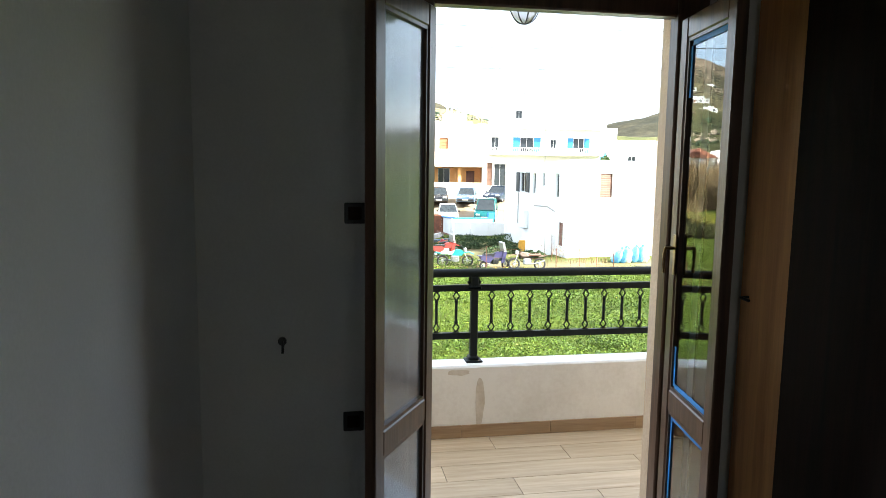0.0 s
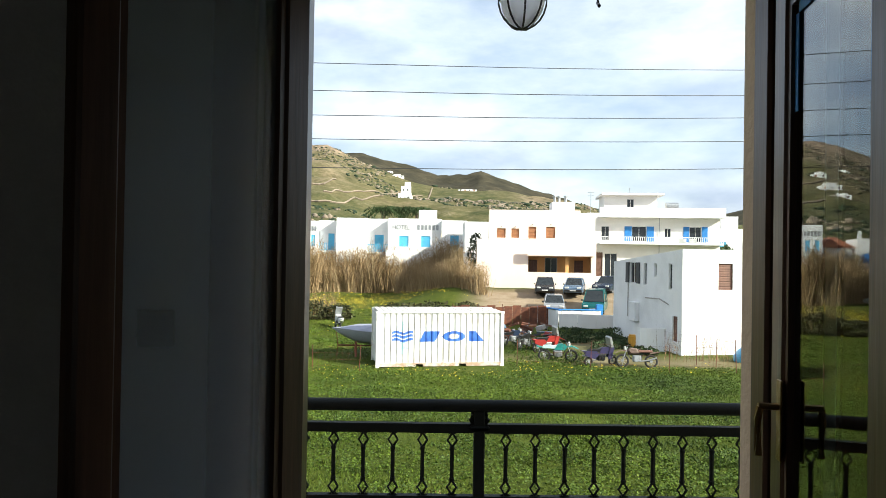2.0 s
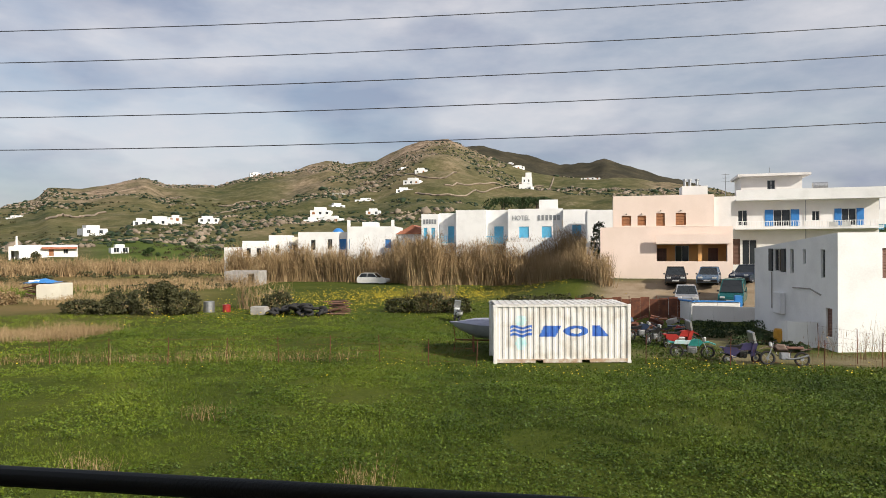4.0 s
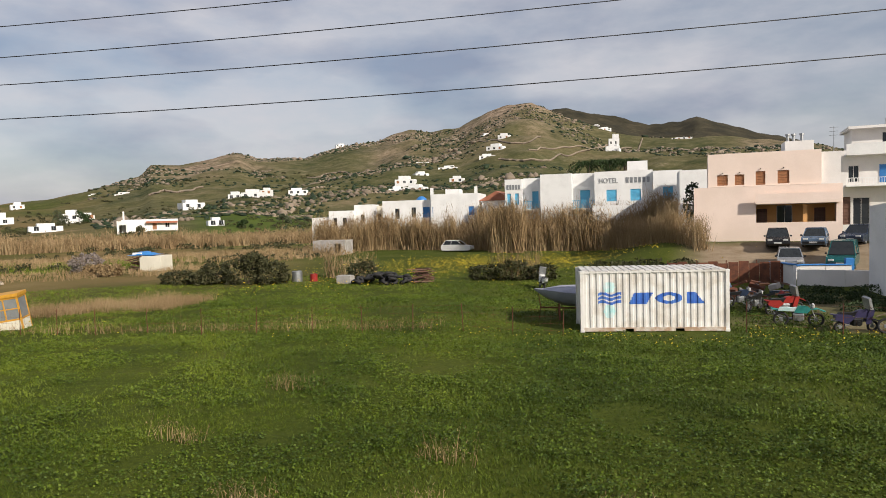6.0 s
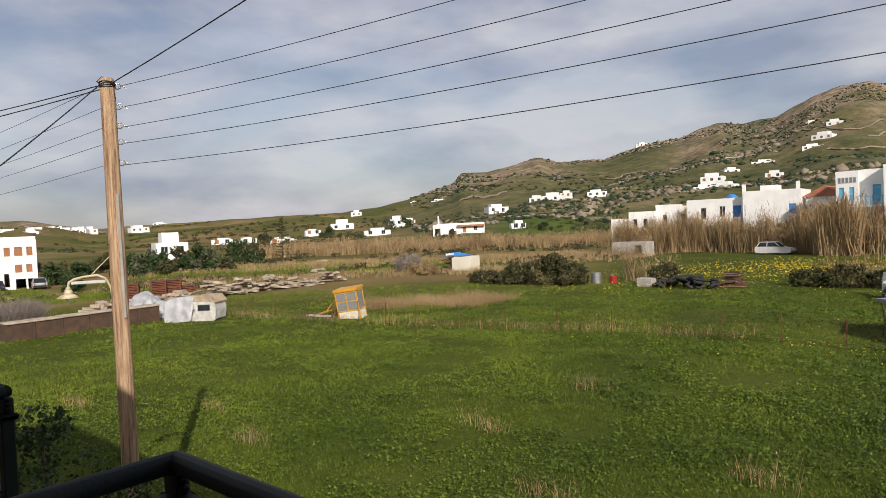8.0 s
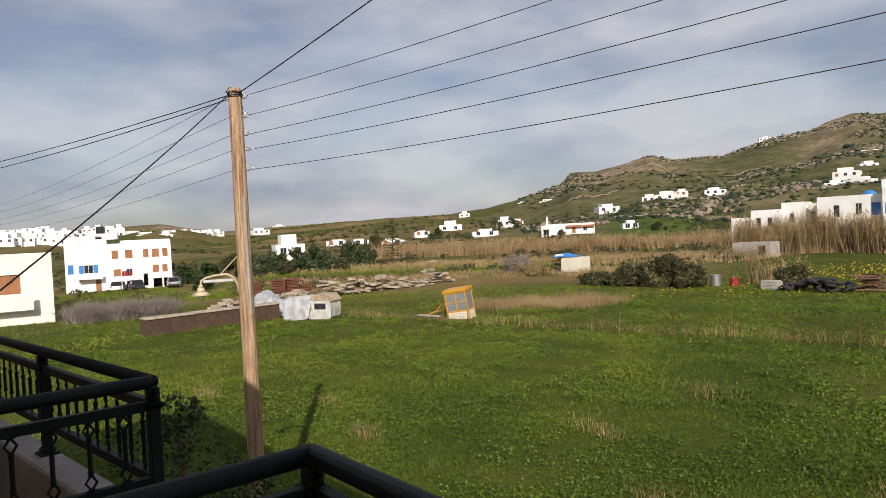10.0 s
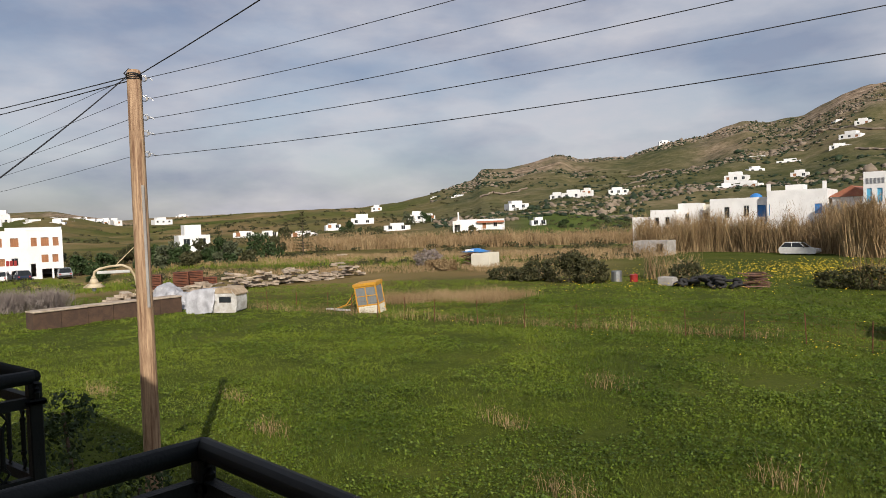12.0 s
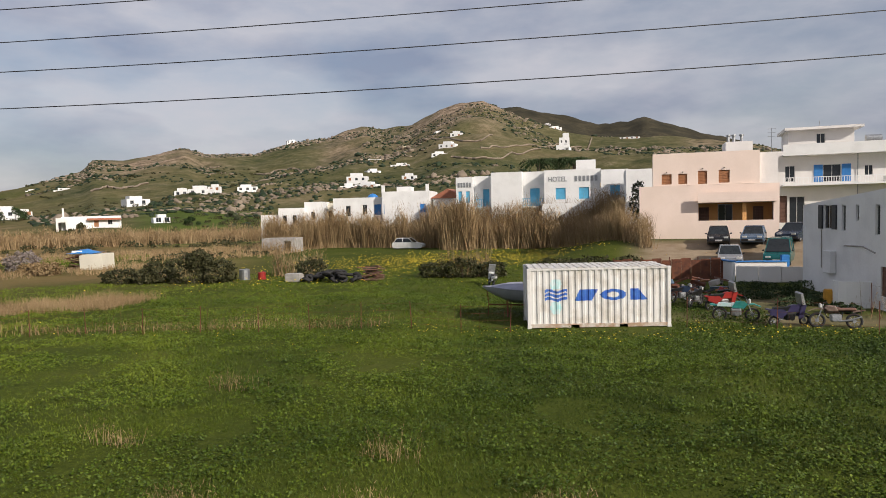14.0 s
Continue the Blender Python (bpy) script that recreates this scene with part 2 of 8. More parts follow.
M_RUST = mat("rusty_steel", (0.2, 0.07, 0.035), (0.1, 0.04, 0.025), 0.85, 0.2, 3, 40, 0.4)
M_STEEL = mat("galvanised_steel", (0.45, 0.46, 0.47), (0.33, 0.34, 0.35), 0.45, 0.8, 5)
M_CONCRETE = mat("concrete", (0.42, 0.4, 0.37), (0.3, 0.28, 0.26), 0.9, scale=2, bump=0.4)
M_STONE = mat("pale_stone", (0.44, 0.37, 0.29), (0.28, 0.22, 0.16), 0.9, scale=2.5, fine=18, bump=0.5, spread=0.5)
M_POLE = wood("pole_wood", (0.52, 0.36, 0.22), (0.17, 0.09, 0.05), 0.8, 9.0, 2)
M_RUBBER = mat("tyre_rubber", (0.014, 0.014, 0.015), (0.025, 0.024, 0.023), 0.8, scale=8)
M_YELLOW = mat("yellow_paint", (0.62, 0.32, 0.03), (0.5, 0.25, 0.03), 0.55, scale=4)
M_RED = mat("red_paint", (0.32, 0.025, 0.02), (0.24, 0.02, 0.018), 0.4, scale=4)
M_DARKSHUT = mat("dark_shutter_paint", (0.03, 0.035, 0.04), (0.045, 0.05, 0.055), 0.6)
M_PURPLE = mat("violet_paint", (0.035, 0.03, 0.085), (0.03, 0.028, 0.065), 0.35, scale=4)
M_GREEN = mat("teal_green_car_paint", (0.015, 0.12, 0.12), (0.012, 0.1, 0.1), 0.22, 0.2, bump=0)
M_SILVER = mat("silver_car_paint", (0.42, 0.44, 0.46), (0.36, 0.38, 0.4), 0.25, 0.5, bump=0)
M_CARBLACK = mat("black_car_paint", (0.015, 0.015, 0.018), (0.02, 0.02, 0.022), 0.22, bump=0)
M_CARBLUE = mat("dusty_blue_car_paint", (0.12, 0.18, 0.26), (0.1, 0.15, 0.22), 0.25, 0.2, bump=0)
M_CARDARK = mat("dark_blue_car_paint", (0.02, 0.03, 0.06), (0.02, 0.03, 0.05), 0.22, bump=0)
M_CARWHITE = mat("white_car_paint", (0.7, 0.7, 0.68), (0.6, 0.59, 0.57), 0.35, bump=0)
M_PLASTIC_BLUE = mat("blue_plastic", (0.14, 0.42, 0.66), (0.1, 0.32, 0.55), 0.4, scale=6)
M_CAR_GLASS = mat("car_glass", (0.012, 0.016, 0.018), (0.02, 0.024, 0.026), 0.06, bump=0)
M_BOAT = mat("grey_gelcoat", (0.4, 0.42, 0.46), (0.32, 0.34, 0.38), 0.35, scale=2)
M_ROCK = mat("hill_rock", (0.3, 0.24, 0.175), (0.17, 0.135, 0.1), 0.95, scale=0.05, fine=0.6, bump=0)
M_BARK = mat("bark", (0.12, 0.085, 0.06), (0.07, 0.05, 0.035), 0.9, scale=6, bump=0.5)
M_CABLE = mat("cable", (0.02, 0.02, 0.022), rough=0.6, bump=0)
M_LEAF = foliage("shrub_leaves", (0.018, 0.035, 0.01), (0.035, 0.06, 0.018), (0.06, 0.085, 0.03))
M_LEAFDARK = foliage("conifer_leaves", (0.012, 0.022, 0.01), (0.02, 0.035, 0.014), (0.03, 0.05, 0.02))
M_SCRUB = foliage("scrub_leaves", (0.03, 0.034, 0.012), (0.055, 0.056, 0.022), (0.095, 0.085, 0.038))
M_OLIVE = foliage("olive_leaves", (0.05, 0.06, 0.03), (0.08, 0.095, 0.05), (0.12, 0.13, 0.07))
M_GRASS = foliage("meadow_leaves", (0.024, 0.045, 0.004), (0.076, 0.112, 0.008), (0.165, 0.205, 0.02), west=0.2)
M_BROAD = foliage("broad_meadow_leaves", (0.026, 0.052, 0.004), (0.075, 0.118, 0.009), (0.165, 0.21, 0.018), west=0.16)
M_DRY = foliage("dry_stalks", (0.16, 0.1, 0.05), (0.26, 0.18, 0.09), (0.36, 0.27, 0.15))
M_REED = foliage("reed_stalks", (0.15, 0.1, 0.048), (0.3, 0.205, 0.105), (0.46, 0.345, 0.195))
M_FLOWER = mat("yellow_petals", (0.7, 0.52, 0.02), (0.6, 0.45, 0.02), 0.6, bump=0)
M_TWIG = foliage("grey_twigs", (0.16, 0.13, 0.12), (0.24, 0.2, 0.18), (0.32, 0.28, 0.26))


# ---- building helpers ----
def obj(name, bm, material, smooth=False):
    me = bpy.data.meshes.new(name)
    bmesh.ops.recalc_face_normals(bm, faces=bm.faces)
    bm.to_mesh(me)
    bm.free()
    me.materials.append(material)
    if smooth:
        me.polygons.foreach_set("use_smooth", [True] * len(me.polygons))
    return new(name, me)


def part(name, bm, material, parent, label="", smooth=False):
    ob = obj(name, bm, material, smooth)
    ob.parent = parent
    return tagged(ob, label)


def thing(name, label, category, m=None, group="", kind=""):
    ob = new(name)
    ob.empty_display_size = 0.2
    if m is not None:
        ob.matrix_basis = m
    return tagged(ob, label, category, group, kind)


def box(bm, x0, x1, y0, y1, z0, z1, m=None, bevel=0.0):
    r = bmesh.ops.create_cube(bm, size=1.0)
    for v in r["verts"]:
        v.co = Vector(((x0 + x1) / 2 + v.co.x * (x1 - x0), (y0 + y1) / 2 + v.co.y * (y1 - y0), (z0 + z1) / 2 + v.co.z * (z1 - z0)))
    if bevel:
        edges = list({e for v in r["verts"] for e in v.link_edges})
        made = bmesh.ops.bevel(bm, geom=edges, offset=bevel, segments=1, affect="EDGES")
        if m is not None:
            bmesh.ops.transform(bm, matrix=m, verts=list({v for f in made["faces"] for v in f.verts}))
    elif m is not None:
        bmesh.ops.transform(bm, matrix=m, verts=r["verts"])
    return bm


def cyl(bm, p, q, r, r2=None, seg=10):
    p, q = Vector(p), Vector(q)
    d = q - p
    m = Matrix.Translation((p + q) / 2) @ d.to_track_quat("Z", "Y").to_matrix().to_4x4()
    bmesh.ops.create_cone(bm, cap_ends=True, segments=seg, radius1=r, radius2=r if r2 is None else r2, depth=d.length, matrix=m)
    return bm


def tube(bm, pts, r, seg=6):
    rings = []
    pts = [Vector(p) for p in pts]
    for i, p in enumerate(pts):
        d = pts[min(i + 1, len(pts) - 1)] - pts[max(i - 1, 0)]
        q = d.to_track_quat("Z", "Y").to_matrix()
        rings.append([bm.verts.new(p + q @ Vector((r * math.cos(a), r * math.sin(a), 0))) for a in (2 * math.pi * j / seg for j in range(seg))])
    for a, b in zip(rings, rings[1:]):
        for j in range(seg):
            bm.faces.new((a[j], a[(j + 1) % seg], b[(j + 1) % seg], b[j]))
    bm.faces.new(rings[0])
    bm.faces.new(rings[-1])
    return bm


def extrude(bm, outline, depth, m=None):
    """A flat outline in x, z pushed along y."""
    a = [bm.verts.new((x, 0, z)) for x, z in outline]
    b = [bm.verts.new((x, depth, z)) for x, z in outline]
    bm.faces.new(a)
    bm.faces.new(b)
    for i in range(len(a)):
        j = (i + 1) % len(a)
        bm.faces.new((a[i], a[j], b[j], b[i]))
    if m is not None:
        bmesh.ops.transform(bm, matrix=m, verts=a + b)
    return bm


def holed(bm, length, z0, z1, thick, holes, m):
    """A wall along x from 0 to length, y from 0 to thick, with rectangular holes (x0, x1, z0, z1) through it."""
    xs = sorted({0.0, length, *(h[0] for h in holes), *(h[1] for h in holes)})
    zs = sorted({z0, z1, *(h[2] for h in holes), *(h[3] for h in holes)})
    for i in range(len(xs) - 1):
        run = None
        for j in range(len(zs) - 1):
            cx, cz = (xs[i] + xs[i + 1]) / 2, (zs[j] + zs[j + 1]) / 2
            solid = not any(h[0] < cx < h[1] and h[2] < cz < h[3] for h in holes)
            if solid and run is None:
                run = zs[j]
            if run is not None and (not solid or j == len(zs) - 2):
                box(bm, xs[i], xs[i + 1], 0, thick, run, zs[j + 1] if solid else zs[j], m)
                run = None
    return bm


# ---- lie of the land ----
HUB = (0.8, 4.1, 1.55)
RIDGE = [(-180, 1.2), (-120, 1.4), (-84, 1.6), (-80, 1.5), (-73, 1.7), (-68.5, 1.0), (-62, 1.1), (-54, 1.45), (-50, 1.45), (-46.5, 1.8), (-44, 2.5), (-40.6, 3.6), (-39.8, 4.4), (-37.6, 4.5), (-34.7, 5.2), (-33.3, 5.4), (-31.8, 4.85), (-28, 4.85), (-25, 5.8), (-22, 6.25), (-20.7, 6.75), (-19.3, 7.1), (-17.6, 6.85), (-15.2, 7.2), (-12.8, 8.35), (-11, 8.9), (-9.2, 8.95), (-8, 8.4), (-6.2, 7.5), (-4, 6.6), (-2, 6.0), (0, 5.6), (3, 5.4), (6, 5.3), (8, 5.0), (11, 4.7), (12.5, 4.3), (16, 3.0), (22, 2.6), (40, 2.2), (70, 1.5), (180, 1.2)]
BACK = [(-180, 0.5), (-60, 0.5), (-14, 4.0), (-9, 7.8), (-8, 8.3), (-6.2, 8.25), (-2, 7.25), (0, 6.55), (2.4, 6.6), (3.7, 7.05), (5, 6.55), (7.5, 5.75), (9.8, 5.05), (12.4, 4.3), (17, 3.3), (23, 3.55), (25.2, 4.0), (28, 4.4), (36, 4.8), (50, 3.5), (80, 1.5), (180, 0.8)]


def smooth(a, b, v):
    t = min(max((v - a) / (b - a), 0.0), 1.0)
    return t * t * (3 - 2 * t)


def dip(r, az):
    """The meadow lies a little lower round the container and the parked motorbikes."""
    return 0.33 * smooth(21, 30, r) * smooth(-17, -9, az) * (1 - smooth(40, 52, r))


def height(x, y, rough=True):
    dx, dy = x - HUB[0], y - HUB[1]
    r, az = math.hypot(dx, dy), math.degrees(math.atan2(dx, dy))
    e1 = np.interp(az, [a for a, _ in RIDGE], [b for _, b in RIDGE])
    e2 = np.interp(az, [a for a, _ in BACK], [b for _, b in BACK])
    r1 = np.interp(az, [-180, -80, -50, -40, -20, 12, 20, 180], [700, 700, 560, 620, 700, 560, 500, 600])
    r0 = np.interp(az, [-180, -70, -45, -25, -5, 10, 180], [90, 90, 110, 150, 160, 120, 120])
    r2 = 1300.0
    near = -3.3 - dip(r, az) - 1.25 * smooth(58, 92, r) * smooth(-63, -71, az) + 1.8 * smooth(52, 63, r) * smooth(-5, 2, az)
    z1, z2 = HUB[2] + r1 * math.tan(radians(e1)), HUB[2] + r2 * math.tan(radians(e2))
    s = min(max((r - r0) / (r1 - r0), 0), 1)
    z = near + (z1 - near) * s ** 1.45
    s2 = min(max((r - r1) / (r2 - r1), 0), 1)
    z += (z2 - z1) * s2 - 30 * math.sin(math.pi * s2)
    z -= 0.9 * max(z2, 0) * smooth(r2, r2 * 1.7, r)
    if rough:
        p = Vector((x, y, 0))
        z += 0.05 * noise.noise(p * 0.35) + 0.03 * noise.noise(p * 1.3)
        if r > 120:
            k = smooth(120, 420, r)
            z += k * (5.0 * noise.fractal(p * 0.012, 1.0, 2.0, 4) + 2.0 * noise.noise(p * 0.06) * smooth(2, 6, e1)) * (1 - 0.65 * smooth(0.75, 1.0, s) * (1 - s2))
    return z


def on_ray(az, elev):
    """Where the line of sight in that direction comes down on the land beyond 70 m."""
    c, d, t = math.sin(radians(az)), math.cos(radians(az)), math.tan(radians(elev))
    r = 70.0
    while r < 1500:
        x, y = HUB[0] + r * c, HUB[1] + r * d
        if height(x, y, False) >= HUB[2] + r * t:
            break
        r += 4.0
    return x, y, height(x, y, False), r


# ---- ground ----
def build_ground():
    azs = list(np.arange(-180, -95, 5.0)) + list(np.arange(-95, 40, 0.3)) + list(np.arange(40, 180, 5.0))
    rs = [0.0] + list(np.geomspace(1.2, 60, 90)) + list(np.geomspace(62, 1500, 200)) + list(np.geomspace(1560, 4200, 14))
    co, fields = [], []
    for r in rs:
        for a in azs:
            x, y = HUB[0] + r * math.sin(radians(a)), HUB[1] + r * math.cos(radians(a))
            co.append((x, y, height(x, y)))
            n = noise.noise(Vector((x, y, 0)) * 0.15) * 2.2
            dirt = smooth(2, -1.5, abs(x - 14 + n) - 10) * smooth(1, -1, abs(y - 60 + n) - 5.5)
            dirt = max(dirt, 0.6 * smooth(1.2, -0.6, abs(y - 36.4 + 0.06 * (x - 10) + n * 0.3) - 1.0) * smooth(3, 6, x) * smooth(46, 40, x))
            dirt = max(dirt, 0.45 * smooth(2.5, -1.5, math.hypot((x - 10) * 0.7, y - 43 + n) - 2.6))
            dry = smooth(45, 66, r) * smooth(-25, -32, a) * smooth(900, 500, r) * (0.55 + 1.3 * noise.noise(Vector((x, y, 3)) * 0.022) + 0.5 * noise.noise(Vector((x, y, 8)) * 0.09))
            peak = max(math.exp(-((a + 10.6) / 3.6) ** 2), 1.1 * math.exp(-((a + 36.5) / 4.5) ** 2), 0.9 * math.exp(-((a + 15.5) / 2.2) ** 2), 1.2 * math.exp(-((a + 70) / 4.0) ** 2), math.exp(-((a - 9.5) / 2.5) ** 2), 0.8 * math.exp(-((a + 20) / 2.5) ** 2))
            crag = min(1.0, max(0.0, smooth(380, 640, r) * smooth(860, 720, r) * peak * (0.9 + 1.6 * noise.fractal(Vector((x, y, 7)) * 0.018, 1.0, 2.0, 4))))
            lush = smooth(-38, -35, a + n * 0.3) * smooth(-25, -28, a + n * 0.3) * smooth(118, 135, r + 6 * n) * smooth(270, 230, r + 9 * n)
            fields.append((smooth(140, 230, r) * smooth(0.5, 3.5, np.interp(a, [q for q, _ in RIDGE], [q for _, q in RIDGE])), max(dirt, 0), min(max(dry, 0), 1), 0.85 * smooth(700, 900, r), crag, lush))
    k = len(azs)
    faces = [(i * k + j, i * k + (j + 1) % k, (i + 1) * k + (j + 1) % k, (i + 1) * k + j) for i in range(len(rs) - 1) for j in range(k)]
    me = bpy.data.meshes.new("ground")
    me.from_pydata(co, [], faces)
    me.polygons.foreach_set("use_smooth", [True] * len(me.polygons))
    for i, key in enumerate(("hill", "dirt", "dry", "far", "crag", "lush")):
        me.attributes.new(key, "FLOAT", "POINT").data.foreach_set("value", [f[i] for f in fields])
    m, n, kk, p = shader("meadow_and_hills")
    tc = n.new("ShaderNodeTexCoord")

    def noi(scale, detail=6, rough=0.6):
        t = n.new("ShaderNodeTexNoise")
        t.inputs["Scale"].default_value, t.inputs["Detail"].default_value, t.inputs["Roughness"].default_value = scale, detail, rough
        kk.new(tc.outputs["Object"], t.inputs["Vector"])
        return t.outputs["Fac"]

    def ramp(fac, *stops):
        t = n.new("ShaderNodeValToRGB")
        t.color_ramp.elements[0].position, t.color_ramp.elements[0].color = stops[0][0], (*stops[0][1], 1)
        t.color_ramp.elements[1].position, t.color_ramp.elements[1].color = stops[-1][0], (*stops[-1][1], 1)
        for pos, col in stops[1:-1]:
            t.color_ramp.elements.new(pos).color = (*col, 1)
        kk.new(fac, t.inputs["Fac"])
        return t.outputs["Color"]

    def mixed(fac, a, b):
        t = n.new("ShaderNodeMix")
        t.data_type = "RGBA"
        kk.new(fac, t.inputs["Factor"])
        kk.new(a, t.inputs["A"])
        kk.new(b, t.inputs["B"])
        return t.outputs["Result"]

    def field(key):
        t = n.new("ShaderNodeAttribute")
        t.attribute_name = key
        return t.outputs["Fac"]

    grass = ramp(noi(0.22, 8, 0.65), (0.3, (0.035, 0.045, 0.005)), (0.5, (0.065, 0.08, 0.008)), (0.62, (0.09, 0.1, 0.014)), (0.75, (0.14, 0.125, 0.03)))
    fine = ramp(noi(7.0, 5), (0.35, (0.025, 0.04, 0.006)), (0.7, (0.085, 0.11, 0.018)))
    half = n.new("ShaderNodeValue")
    half.outputs[0].default_value = 0.45
    grass = mixed(half.outputs[0], grass, fine)
    dry = ramp(noi(0.05, 8), (0.32, (0.06, 0.06, 0.02)), (0.48, (0.19, 0.13, 0.055)), (0.7, (0.3, 0.21, 0.1)))
    dirt = ramp(noi(0.6, 8), (0.35, (0.22, 0.16, 0.1)), (0.7, (0.34, 0.27, 0.19)))
    scrub = ramp(noi(0.014, 10, 0.72), (0.36, (0.04, 0.052, 0.018)), (0.46, (0.075, 0.082, 0.028)), (0.55, (0.125, 0.112, 0.046)), (0.66, (0.215, 0.165, 0.09)))
    spots = ramp(noi(0.09, 9, 0.8), (0.4, (0.022, 0.03, 0.011)), (0.49, (0.085, 0.082, 0.036)), (0.58, (0.165, 0.138, 0.08)), (0.68, (0.36, 0.29, 0.21)))
    half2 = n.new("ShaderNodeValue")
    half2.outputs[0].default_value = 0.5
    hill = mixed(half2.outputs[0], scrub, spots)
    col = mixed(field("dry"), grass, dry)
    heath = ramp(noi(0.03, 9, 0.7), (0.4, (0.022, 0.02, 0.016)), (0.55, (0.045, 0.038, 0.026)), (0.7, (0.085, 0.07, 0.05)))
    col = mixed(field("hill"), col, hill)
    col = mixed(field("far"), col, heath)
    rock = ramp(noi(0.12, 10, 0.78), (0.38, (0.06, 0.05, 0.034)), (0.49, (0.24, 0.175, 0.115)), (0.64, (0.47, 0.36, 0.26)))
    col = mixed(field("crag"), col, rock)
    green = ramp(noi(0.06, 8), (0.36, (0.05, 0.075, 0.014)), (0.6, (0.085, 0.115, 0.02)))
    col = mixed(field("lush"), col, green)
    col = mixed(field("dirt"), col, dirt)
    kk.new(col, p.inputs["Base Color"])
    p.inputs["Roughness"].default_value = 0.95
    p.inputs["Specular IOR Level"].default_value = 0.1
    bp = n.new("ShaderNodeBump")
    bp.inputs["Strength"].default_value, bp.inputs["Distance"].default_value = 0.6, 0.08
    kk.new(noi(9.0, 4), bp.inputs["Height"])
    kk.new(bp.outputs["Normal"], p.inputs["Normal"])
    me.materials.append(m)
    return tagged(new("ground", me), "green meadow rising to scrub-covered rocky hills", "ground", kind="structure")


build_ground()


# ---- the room ----
FLOOR = -0.10


def setting(name, bm, material, label, category):
    return tagged(obj(name, bm, material), label, category, kind="structure")


def room():
    bm = bmesh.new()
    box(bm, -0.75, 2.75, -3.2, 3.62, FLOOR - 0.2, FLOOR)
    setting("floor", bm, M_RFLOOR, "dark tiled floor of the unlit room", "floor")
    bm = bmesh.new()
    box(bm, -0.75, 2.75, -3.2, 3.62, 2.75, 2.95)
    setting("ceiling", bm, M_CEIL, "plain painted ceiling of the unlit room", "ceiling")
    bm = bmesh.new()
    box(bm, -0.75, -0.55, -3.2, 3.62, FLOOR, 2.75)
    setting("wall_west", bm, M_ROOM, "bare white plastered wall beside the balcony door", "wall")
    bm = bmesh.new()
    box(bm, 2.55, 2.75, -3.2, 3.62, FLOOR, 2.75)
    setting("wall_east", bm, M_ROOM, "white plastered wall behind the wardrobe", "wall")
    bm = bmesh.new()
    holed(bm, 3.1, FLOOR, 2.75, 0.2, [(0.6, 2.0, 0.75, 2.1)], pose(-0.55, -3.2, 0))
    setting("wall_south", bm, M_ROOM, "white plastered back wall of the room", "wall")
    # the outer wall with the balcony door's opening: plaster inside, cream render outside
    bm = bmesh.new()
    holed(bm, 3.5, FLOOR, 2.95, 0.12, [(1.05, 2.39, FLOOR, 2.42)], pose(-0.75, 3.62, 0))
    setting("wall_north", bm, M_ROOM, "white plastered wall around the balcony door", "wall")
    bm = bmesh.new()
    holed(bm, 17.0, -3.6, 3.93, 0.158, [(9.085, 10.293, FLOOR, 2.37)], pose(-8.75, 3.742, 0))
    setting("outer_wall", bm, M_CREAM, "cream rendered outer wall of the house", "wall")
    bm = bmesh.new()
    box(bm, -8.75, 8.25, -7.0, 3.74, 3.5, 3.7)
    setting("roof", bm, M_ROOFTOP, "flat concrete roof of the house", "roof")
    bm = bmesh.new()
    for x in (-8.75, 8.05):
        box(bm, x, x + 0.2, -7.0, 3.74, -3.6, 3.5)
    box(bm, -8.55, 8.05, -7.0, -6.8, -3.6, 3.5)
    setting("house_walls", bm, M_CREAM, "cream rendered side and back walls of the house", "wall")


room()


def back_window():
    t = thing("window_1", "white framed window in the back wall of the room", "window", kind="structure")
    bm = bmesh.new()
    for xa, xb in ((0.05, 0.11), (0.72, 0.78), (1.39, 1.45)):
        box(bm, xa, xb, -3.16, -3.1, 0.75, 2.1)
    for za, zb in ((0.75, 0.81), (2.04, 2.1)):
        for xa, xb in ((0.11, 0.72), (0.78, 1.39)):
            box(bm, xa, xb, -3.158, -3.102, za, zb)
    part("window_frame", bm, M_WINFRAME, t)
    for xa, xb in ((0.11, 0.72), (0.78, 1.39)):
        bm = bmesh.new()
        box(bm, xa, xb, -3.135, -3.129, 0.81, 2.04)
        part("pane", bm, M_FROST, t)


back_window()


